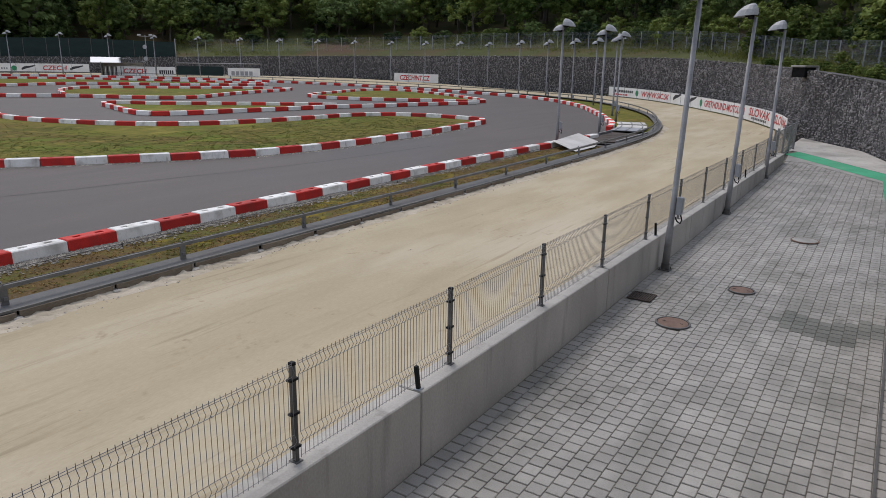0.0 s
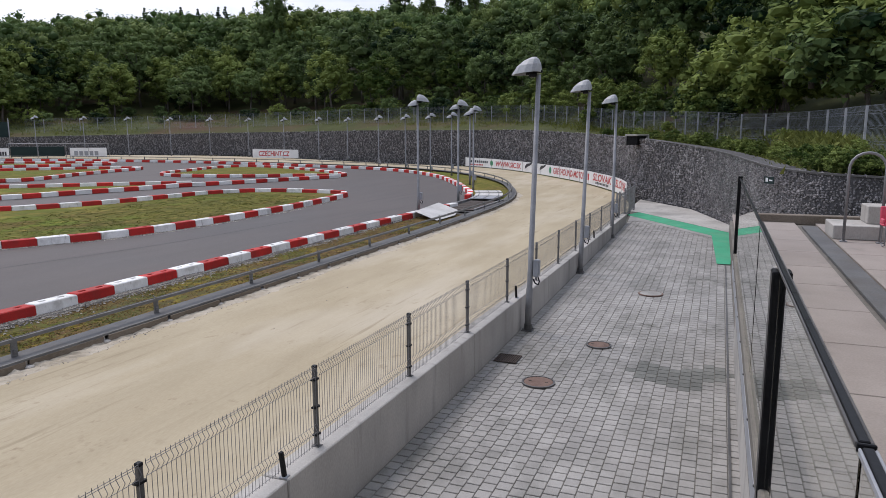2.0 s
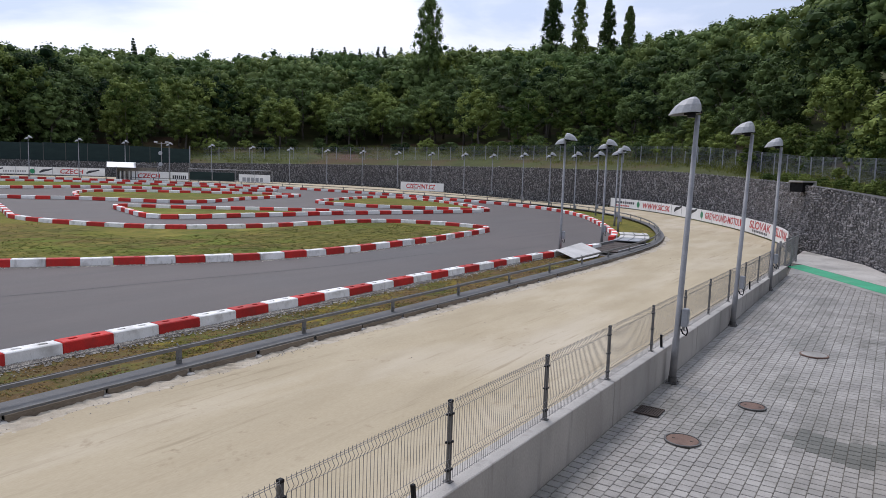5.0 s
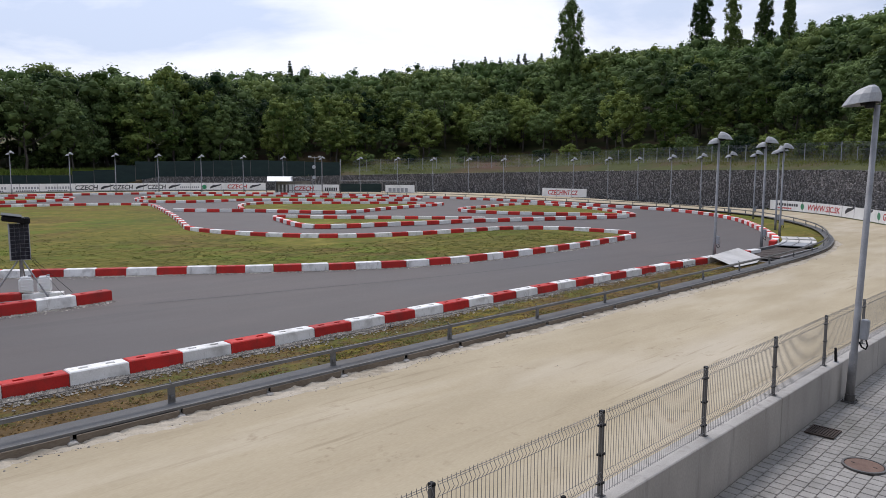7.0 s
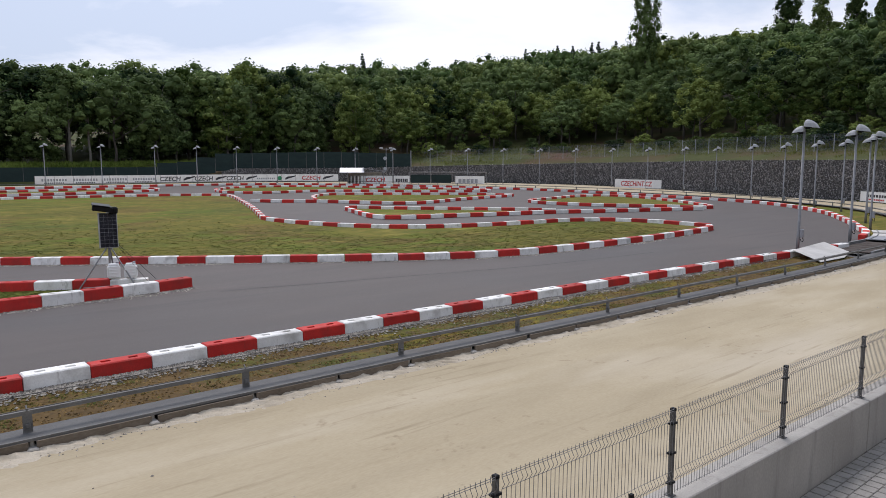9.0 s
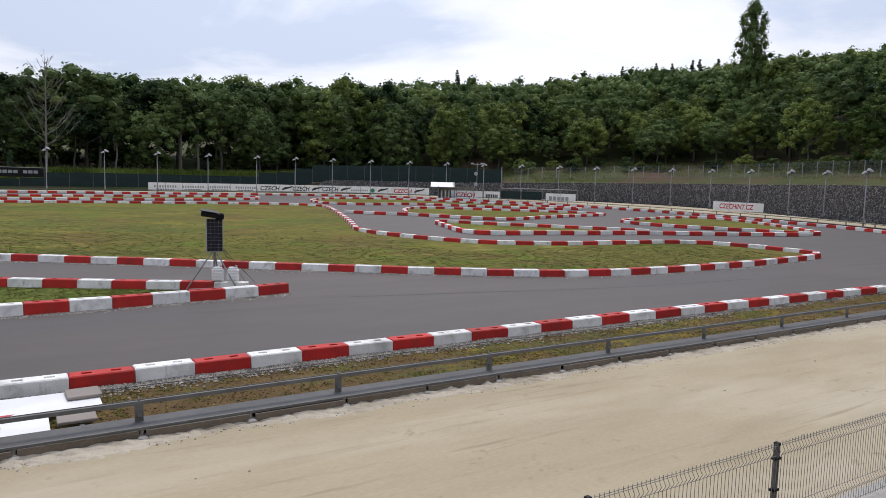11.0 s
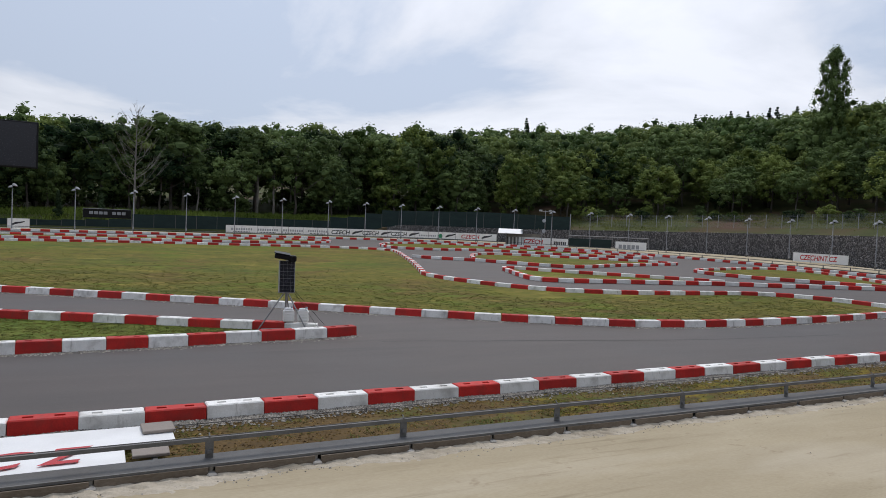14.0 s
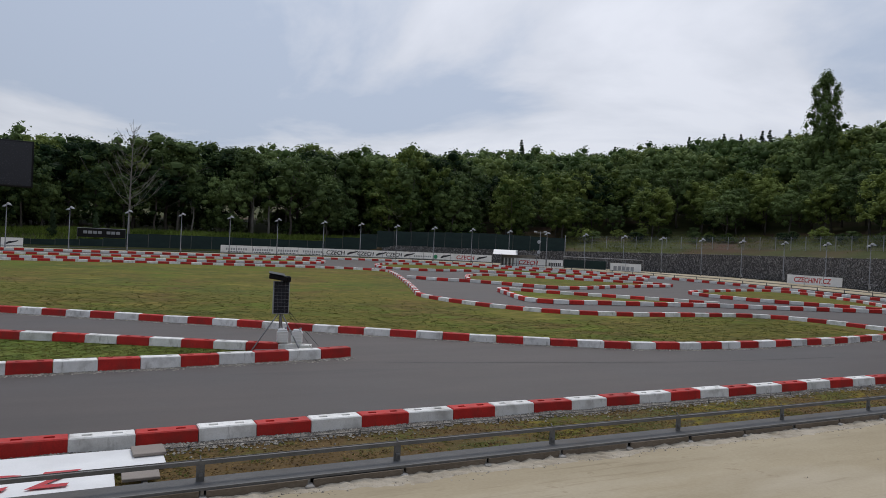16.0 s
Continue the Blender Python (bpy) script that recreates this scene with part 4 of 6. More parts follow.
# ---- street lamps with peaked hoods ----
def hood_geo():
    """A peaked shell, open below: its crest stands over the pole and falls in facets to a broad lip."""
    v, f = [], []
    n = 12
    rings = ((1.0, -0.03), (1.0, 0.0), (0.8, 0.5), (0.5, 0.84), (0.18, 1.0))
    for s in (1.0, 0.94):
        for r, z in rings:
            for k in range(n):
                b = 2 * math.pi * (k + 0.5) / n
                rx = 0.44 if math.cos(b) < 0 else 0.2
                v.append((rx * r * s * math.cos(b) + 0.07 * z, 0.26 * r * s * math.sin(b), 0.3 * s * z))
    w = len(rings) * n
    for shell in (0, 1):
        for j in range(len(rings) - 1):
            for k in range(n):
                q = [shell * w + j * n + k, shell * w + j * n + (k + 1) % n, shell * w + (j + 1) * n + (k + 1) % n, shell * w + (j + 1) * n + k]
                f.append(q if shell == 0 else q[::-1])
    f.append([w - n + k for k in range(n)])
    f.append([2 * w - n + k for k in range(n)][::-1])
    for k in range(n):
        f.append([k, w + k, w + (k + 1) % n, (k + 1) % n])
    return v, f


HOOD_ME = mesh("hood", hood_geo(), HOOD)
BRACKET_ME = mesh("bracket", join(cbox((-0.04, 0, -0.06), (0.16, 0.1, 0.1), 0.015), cbox((0.06, 0, 0.0), (0.2, 0.05, 0.05), 0.01),
                                  moved(lathe([(0.07, -0.05), (0.085, 0.0), (0.05, 0.06)], 10), pose(-0.12, 0, -0.02))), BLACK)
POLE_ME = mesh("pole", tube([(0, 0, 0), (0, 0, 0.9), (0, 0, 0.92), (0, 0, 5.3)], [0.075, 0.072, 0.06, 0.048], 12), STEEL, True)
FLANGE_ME = mesh("base_flange", join(cbox((0, 0, 0.01), (0.24, 0.24, 0.02), 0.004), tube([(0, 0, 0.02), (0, 0, 0.14)], 0.085, 12),
                                     *[tube([(sx * 0.09, sy * 0.09, 0.02), (sx * 0.09, sy * 0.09, 0.05)], 0.012, 6) for sx in (-1, 1) for sy in (-1, 1)]), STEEL_DARK)
BOX_ME = mesh("control_box", join(cbox((-0.02, 0, 0), (0.12, 0.15, 0.36), 0.015), cbox((0.043, 0, 0.02), (0.012, 0.12, 0.28), 0.004)), BOX_GREY)
CABLE_ME = mesh("cable", tube([(0.02, 0, -0.18), (0.05, 0.02, -0.28), (0.02, 0.05, -0.36), (-0.05, 0.05, -0.33), (-0.09, 0.02, -0.24)], 0.016, 6), BLACK, True)


def lamp(x, y, z, turn, label, group, box=None, twin=False, lean=0.0, tall=1.0):
    l = thing("street_lamp", label, "street lamp", group, at=pose(x, y, z, -lean, lean, 0) @ Matrix.Diagonal((1, 1, tall, 1)))
    part("pole", POLE_ME, STEEL, l, "tapered galvanised pole")
    part("base_flange", FLANGE_ME, STEEL_DARK, l)
    hoods = [(turn, 5.36, 1.0)] if not twin else [(turn + 180, 5.4, 1.0), (turn, 5.2, 0.8)]
    for a, h, s in hoods:
        hd = part("lamp_head", BRACKET_ME, BLACK, l, "black lamp fitting", at=pose(0, 0, h, 0, 0, a) @ Matrix.Translation((-0.08, 0, 0)))
        part("hood", HOOD_ME, HOOD, hd, "pale peaked metal hood", at=pose(-0.06, 0, -0.02, 0, -6, 0) @ Matrix.Scale(s, 4))
    if box:
        b = part("control_box", BOX_ME, BOX_GREY, l, "small grey box", at=pose(0.15, 0.02, box))
        part("cable", CABLE_ME, BLACK, b)
    return l


for x, y, bz, lean, tall in ((-3.55, 14.35, 1.35, 1.2, 1.03), (-3.62, 20.85, 1.25, 1.2, 1.02), (-3.72, 28.2, 1.2, 0.0, 1.0)):
    lamp(x, y, P(y), 0, "tall galvanised lamp post with peaked hood beside the promenade wall", "lamps along the promenade", bz, lean=lean, tall=tall)
for x, y in ((-13.25, 30.6), (-13.2, 36.0), (-15.3, 44.6), (-17.1, 49.0), (-22.3, 58.8)):
    lamp(x, y, G(x, y), 25, "galvanised lamp post with two hoods inside the sand bend", "lamps inside the bend", 0.9, True)
RING = [(-95.43, 98), (-91.53, 99.5), (-87.65, 102), (-83.9, 104.5), (-80.3, 106.5), (-76.65, 107.5), (-73.0, 109.5), (-70.0, 111), (-67.06, 112),
        (-63.97, 113), (-60.84, 114), (-57.77, 114.5), (-54.71, 114.5), (-51.66, 113), (-48.61, 113), (-45.7, 112), (-42.76, 111), (-39.91, 109),
        (-37.02, 106), (-34.28, 100), (-31.57, 94), (-29.26, 93), (-26.75, 79), (-24.56, 73), (-22.51, 66.5)]
for az, r in RING:
    x, y = bearing(az, r)
    lamp(x, y, G(x, y), -az + 10, "galvanised lamp post with two hoods along the far sand", "lamps round the track", 0.5, True)


# ---- glass balustrade at the terrace edge ----
def build_balustrade():
    b = thing("glass_balustrade", "frameless glass balustrade with black posts and handrail", "balustrade", at=pose(0.432, 0, 0))
    part("clamp_profile", cbox((-0.005, 3.7, 2.58), (0.06, 13.5, 0.16), 0.006), BOX_GREY, b, "pale bolted clamp strip")
    # black strip added to imitate the dark, reflecting look of the glass foot
    part("inner_channel", cbox((0.11, 3.7, 2.815), (0.17, 13.5, 0.03), 0.004), BLACK, b, "black strip added for the dark reflecting foot of the glass")
    head = mesh("bolt_head", lathe([(0.01, 0), (0.01, 0.01), (0.006, 0.014)], 8), STEEL_DARK)
    for k in range(30):
        part("bolt", head, STEEL_DARK, b, at=pose(-0.03 + 0.03 * (k % 2), -2.6 + 0.44 * k, 2.66))
    for y0, y1 in ((10.42, 5.06), (4.98, 3.46), (3.32, 1.42), (1.4, -1.2), (-1.22, -3.0)):
        p = part("glass_pane", cbox((0, (y0 + y1) / 2, 3.23), (0.016, abs(y0 - y1), 1.14), 0.003), GLASS, b, "clear reflecting glass")
        p.visible_shadow = False
    for y, top, low in ((10.46, 3.84, 2.6), (3.39, 3.79, 1.7)):
        part("post", cbox((0.004 if y < 5 else 0.0, y, (top + low) / 2), (0.084 if y < 5 else 0.06, 0.1, top - low), 0.006), BLACK, b, "black upright post")
    for y0, y1 in ((5.06, 1.425), (1.395, -3.0)):
        r = part("handrail", cbox((0.0, (y0 + y1) / 2, 3.812), (0.019, y0 - y1, 0.014), 0.002), BLACK, b, "black capping handrail")
        for sx in (-1, 1):
            part("edge_strip", cbox((sx * 0.0135, (y0 + y1) / 2, 3.81), (0.006, y0 - y1, 0.014), 0.002), STEEL_DARK if y0 > 2 else BOX_GREY, r, "grey polished edge strip")
    part("joint", cbox((0.0, 1.41, 3.811), (0.034, 0.008, 0.018), 0.002), BLACK, b)
    part("edge_trim", cbox((0, 7.75, 3.805), (0.02, 5.35, 0.012), 0.003), BLACK, b, "thin black glass edge")


build_balustrade()


# ---- terrace furniture ----
def build_terrace_things():
    st = thing("concrete_steps", "two pale concrete blocks stacked as steps", "steps", at=pose(2.35, 12.6, TERRACE_Z))
    part("step", cbox((0, 0, 0.11), (1.0, 0.9, 0.22), 0.012), CONCRETE, st)
    part("step", cbox((0.35, 0.15, 0.36), (0.7, 0.6, 0.28), 0.012), CONCRETE, st)
    hr = thing("tube_handrail", "stainless tube handrail bent into a tall hoop", "handrail", at=pose(2.2, 11.9, TERRACE_Z))
    arc = [(-0.24, 0, 0), (-0.24, 0, 1.1)] + [(-0.24 * math.cos(a), 0, 1.1 + 0.24 * math.sin(a)) for a in np.linspace(0.2, math.pi - 0.2, 9)] + [(0.24, 0, 1.1), (0.24, 0, 0)]
    part("hoop", tube(arc, 0.022, 10), STEEL, hr, smooth=True)
    part("base_flange", join(*[cbox((sx * 0.24, 0, 0.008), (0.1, 0.1, 0.016), 0.003) for sx in (-1, 1)]), STEEL, hr)
    for k, (x, y) in enumerate(((2.52, 11.55), (2.62, 11.1), (2.74, 10.65))):
        c = thing("child_seat", "pink-red plastic child seat with grey wire foot loop", "seat", "child seats in a row", at=pose(x, y, TERRACE_Z, 0, 0, 6 * k) @ Matrix.Scale(0.62, 4))
        part("shell", join(cbox((0, 0, 0.52), (0.5, 0.36, 0.06), 0.025), moved(cbox((0, 0, 0), (0.5, 0.05, 0.42), 0.02), pose(0, 0.17, 0.72, -12)),
                           cbox((-0.22, 0, 0.6), (0.05, 0.34, 0.12), 0.02), cbox((0.22, 0, 0.6), (0.05, 0.34, 0.12), 0.02)), PINK, c)
        for sx in (-0.18, 0.18):
            part("wire_foot", tube([(sx, -0.18, 0.5), (sx, -0.2, 0.05), (sx, 0.0, 0.012), (sx, 0.2, 0.05), (sx, 0.17, 0.5)], 0.014, 6), STEEL, c)
    es = thing("exit_sign", "small green and white escape-route sign on the stone wall", "sign", at=pose(1.6, 23.55, 3.05, 0, 0, -60))
    part("plate", cbox((0, 0, 0), (0.5, 0.02, 0.22), 0.004), NET, es)
    part("pictogram", join(cbox((-0.1, -0.013, 0.01), (0.12, 0.006, 0.12), 0.002), cbox((0.1, -0.013, 0.0), (0.16, 0.006, 0.04), 0.002)), BOARD, es)


build_terrace_things()


# ---- covers and grate in the paving ----
def build_covers():
    for x, y, r in ((-2.56, 11.3, 0.29), (-1.92, 13.78, 0.25)):
        c = thing("manhole_cover", "round rusty iron manhole cover set in the paving", "manhole cover", "manhole covers", at=pose(x, y, P(y) + 0.006))
        part("rim", lathe([(r, 0), (r, 0.022), (r - 0.03, 0.024), (r - 0.035, 0.0)], 28), STEEL_DARK, c)
        part("lid", lathe([(r - 0.04, 0.0), (r - 0.04, 0.018), (r - 0.06, 0.021), (0.02, 0.021)], 28), RUST, c)
        for sx in (-1, 1):
            part("lifting_slot", cbox((sx * r * 0.5, 0, 0.022), (0.05, 0.03, 0.006), 0.002), GRATE, c)
    y = 18.72
    c = thing("paved_cover", "round cover filled with paving inside a thin iron ring", "manhole cover", "manhole covers", at=pose(-1.35, y, P(y) + 0.006))
    part("ring", join(lathe([(0.32, 0), (0.32, 0.022), (0.285, 0.022), (0.285, 0.0)], 28)), RUST, c)
    part("infill", lathe([(0.283, 0.0), (0.283, 0.026), (0.02, 0.026)], 28), PAVER_JOINED, c)
    g = thing("drain_grate", "rectangular dark iron drain grate by the wall", "grate", at=pose(-3.41, 12.33, P(12.33) + 0.006))
    part("frame", join(cbox((0, -0.22, 0.012), (0.44, 0.03, 0.024), 0.003), cbox((0, 0.22, 0.012), (0.44, 0.03, 0.024), 0.003),
                       cbox((-0.205, 0, 0.012), (0.03, 0.41, 0.024), 0.003), cbox((0.205, 0, 0.012), (0.03, 0.41, 0.024), 0.003), cbox((0, 0, 0.004), (0.4, 0.42, 0.008), 0.002)), GRATE, g)
    bar = mesh("bar", cbox((0, 0, 0.012), (0.02, 0.4, 0.02), 0.003), GRATE)
    for k in range(9):
        part("bar", bar, GRATE, g, at=pose(-0.17 + 0.0425 * k, 0, 0))


build_covers()


# ---- boards and writing ----
def text_geo(body, height):
    """Built-in lettering as a flat mesh, its capitals of the given height: x along, z up."""
    cu = bpy.data.curves.new("writing", "FONT")
    cu.body, cu.size, cu.extrude = body, height / 0.69, 0.0
    cu.resolution_u = 3
    cu.offset, cu.shear = 0.034 * height, 0.15
    ob = new("writing_source", cu)
    me = bpy.data.meshes.new_from_object(ob.evaluated_get(bpy.context.evaluated_depsgraph_get()))
    v = [(p.co.x, 0.0, p.co.y) for p in me.vertices]
    f = [list(p.vertices) for p in me.polygons]
    bpy.data.objects.remove(ob)
    bpy.data.curves.remove(cu)
    bpy.data.meshes.remove(me)
    return v, f


def fitted(geo, x0, x1, z0):
    """Lettering stretched from x0 to x1, standing on z0."""
    xs = [p[0] for p in geo[0]]
    k = (x1 - x0) / (max(xs) - min(xs))
    return [((p[0] - min(xs)) * k + x0, p[1], p[2] + z0) for p in geo[0]], geo[1]


def bars(x0, x1, z0, z1, n, gap=0.25):
    """Writing that cannot be read: a row of plain bars."""
    w = (x1 - x0) / n
    v, f = [], []
    for k in range(n):
        a, b = x0 + k * w, x0 + (k + 1 - gap) * w
        o = len(v)
        v += [(a, 0, z0), (b, 0, z0), (b, 0, z1), (a, 0, z1)]
        f.append([o, o + 1, o + 2, o + 3])
    return v, f


def running_dog(x, z, s):
    """Plain dark emblem: a long low swoosh."""
    pts = [(-1, 0.1), (-0.3, 0.35), (0.3, 0.5), (1, 0.75), (0.9, 0.9), (0.2, 0.75), (-0.5, 0.7), (-1, 0.4)]
    v = [(x + a * s, 0, z + b * s) for a, b in pts]
    return v, [list(range(len(v)))]


def disc(x, z, r, n=14):
    return [(x + r * math.cos(6.2832 * k / n), 0, z + r * math.sin(6.2832 * k / n)) for k in range(n)], [list(range(n))]


def along(line, geo, out, lift):
    """Lay a flat drawing along a plan line: x is the way along, y stands out from the face, z up."""
    s = np.r_[0, np.cumsum(np.hypot(*np.diff(line, axis=0).T))]
    nl = offset(line, 1.0) - line
    v = []
    for x, y, z in geo[0]:
        px, py = np.interp(x, s, line[:, 0]), np.interp(x, s, line[:, 1])
        nx, ny = np.interp(x, s, nl[:, 0]), np.interp(x, s, nl[:, 1])
        v.append((px + nx * (out + y), py + ny * (out + y), lift(px, py) + z))
    return v, geo[1]


def densify(geo, step=0.5):
    """Split long faces so that a drawing can follow a curve."""
    bm = bmesh.new()
    vs = [bm.verts.new(p) for p in geo[0]]
    for q in geo[1]:
        if len(set(q)) > 2:
            try:
                bm.faces.new([vs[k] for k in q])
            except ValueError:
                pass
    xs = [p[0] for p in geo[0]]
    x = math.ceil(min(xs) / step) * step
    while x < max(xs):
        bmesh.ops.bisect_plane(bm, geom=bm.verts[:] + bm.edges[:] + bm.faces[:], plane_co=(x, 0, 0), plane_no=(1, 0, 0))
        x += step
    bm.verts.index_update()
    out = [tuple(p.co) for p in bm.verts], [[p.index for p in q.verts] for q in bm.faces]
    bm.free()
    return out


def hoarding(name, label, line, height, base, drawings, group="hoardings"):
    """A row of white boards on short posts along a plan line (its left side is read), with drawings of (geometry, material, name)."""
    h = thing(name, label, "hoarding", group)
    s = np.r_[0, np.cumsum(np.hypot(*np.diff(line, axis=0).T))]
    n = max(1, int(round(s[-1] / 2.4)))
    lift = lambda x, y: G(x, y)
    for k in range(n):
        u = np.linspace(s[-1] * k / n + 0.006, s[-1] * (k + 1) / n - 0.006, 5)
        seg = np.c_[np.interp(u, s, line[:, 0]), np.interp(u, s, line[:, 1])]
        part("board", bar_along(seg, 0.03, height, lambda x, y: G(x, y) + base), BOARD, h)
        x, y = seg[0]
        part("post", cbox((x, y, G(x, y) + (base + height) / 2 - 0.02), (0.05, 0.05, base + height), 0.006), STEEL, h)
    for geo, mat, nm in drawings:
        part(nm, along(line, densify(geo), 0.021, lift), mat, h)
    return h


def cut(line, p0, p1):
    """The stretch of a line between the points nearest to p0 and p1."""
    a = int(np.argmin(np.hypot(*(line - np.array(p0)).T)))
    b = int(np.argmin(np.hypot(*(line - np.array(p1)).T)))
    return line[a:b + 1] if a < b else line[b:a + 1][::-1]


def build_hoardings():
    bend = cut(outer_line, (-26.9, 75), (-4.9, 42.6))[::-1]
    bend = bend if bend[0][1] > bend[-1][1] else bend[::-1]
    L = bend
    s = np.r_[0, np.cumsum(np.hypot(*np.diff(L, axis=0).T))][-1]
    d = []
    for geo, mat, nm in (
            (bars(0.8, 4.0, 0.55, 0.8, 9), LETTER_DARK, "unread_lettering"), (bars(0.8, 3.0, 0.25, 0.4, 8), LETTER_RED, "unread_lettering"),
            (disc(4.7, 0.6, 0.3), LETTER_GREEN, "badge"), (fitted(text_geo("WWW.SIC.SK", 0.5), 5.6, 11.4, 0.35), LETTER_RED, "lettering"),
            (running_dog(13.3, 0.3, 0.9), LETTER_DARK, "emblem"), (running_dog(17.0, 0.35, 0.8), LETTER_DARK, "emblem"), (disc(18.9, 0.62, 0.3), LETTER_GREEN, "badge"),
            (fitted(text_geo("GREYHOUND-MOTOL", 0.5), 19.7, 27.0, 0.38), LETTER_RED, "lettering"), (bars(27.1, 28.4, 0.38, 0.88, 3), LETTER_RED, "unread_lettering"),
            (fitted(text_geo("SLOVAK", 0.5), 29.3, 34.2, 0.48), LETTER_RED, "lettering"), (bars(30, 33.5, 0.25, 0.4, 9), LETTER_DARK, "unread_lettering"),
            (fitted(text_geo("SLOVAK", 0.5), 35.4, min(s - 0.4, 40.2), 0.45), LETTER_RED, "lettering")):
        d.append((geo, mat, nm))
    hoarding("bend_hoarding", "long white advertising boards round the sand bend", L, 0.95, 0.12, [mirrored_side(g) for g in d])
    # single board before the far stone wall
    a, b = np.array(bearing(-36.75, 101)), np.array(bearing(-33.2, 98.5))
    u = np.linspace(0, 1, 8)[:, None]
    hoarding("single_hoarding", "white board with red lettering before the stone wall", a + (b - a) * u, 1.15, 0.15,
             [mirrored_side((fitted(text_geo("CZECHINT.CZ", 0.62), 0.9, 5.4, 0.42), LETTER_RED, "lettering"))])
    # long row far across the infield
    far = cut(outer_line, bearing(-81, 109), bearing(-59, 113))
    far = far if far[0][1] < far[-1][1] else far[::-1]
    s = np.r_[0, np.cumsum(np.hypot(*np.diff(far, axis=0).T))][-1]
    d = []
    x = 0.8
    for k in range(4):
        d += [(bars(x, x + 3.2, 0.58, 0.9, 9, 0.4), BOX_GREY, "unread_lettering"), (bars(x + 0.3, x + 2.8, 0.28, 0.42, 11, 0.4), LETTER_DARK, "unread_lettering")]
        x += 3.9
    for x, w, ink in ((16.3, 3.1, LETTER_DARK), (21.5, 2.8, LETTER_DARK), (26.4, 2.7, LETTER_DARK), (38.5, 3.1, LETTER_RED)):
        d += [(fitted(text_geo("CZECH", 0.62), x, x + w, 0.4), ink, "lettering"), (running_dog(x + w + 1.3, 0.3, 0.9), LETTER_DARK, "emblem")]
    d += [(bars(31.2, 34.2, 0.5, 0.75, 10, 0.4), BOX_GREY, "unread_lettering"), (disc(34.9, 0.65, 0.36), LETTER_GREEN, "badge"), (running_dog(36.7, 0.3, 0.9), LETTER_DARK, "emblem")]
    hoarding("far_hoarding", "long white advertising boards before the dark net", far, 1.15, 0.15, [mirrored_side(g) for g in d])
    for az0, az1, r, dr in ((-57.4, -54.75, 106.5, (fitted(text_geo("CZECH", 0.6), 0.9, 3.8, 0.45), LETTER_RED, "lettering")),
                            (-54.65, -53.35, 107, (bars(0.3, 2.2, 0.4, 0.9, 7), LETTER_DARK, "unread_lettering")),
                            (-49.6, -47.2, 107.5, (bars(0.5, 3.6, 0.3, 0.9, 5), BOX_GREY, "unread_lettering")),
                            (-95.7, -94.35, 104, (running_dog(1.25, 0.4, 0.7), LETTER_DARK, "emblem"))):
        a, b = np.array(bearing(az0, r)), np.array(bearing(az1, r))
        hoarding("hoarding", "white advertising board on short posts", a + (b - a) * np.linspace(0, 1, 6)[:, None], 1.2, 0.15, [mirrored_side(dr)])


def mirrored_side(drawing):
    """Put a drawing on the other face of its board."""
    geo, mat, nm = drawing
    return ([(x, y - 0.042, z) for x, y, z in geo[0]], geo[1]), mat, nm


build_hoardings()


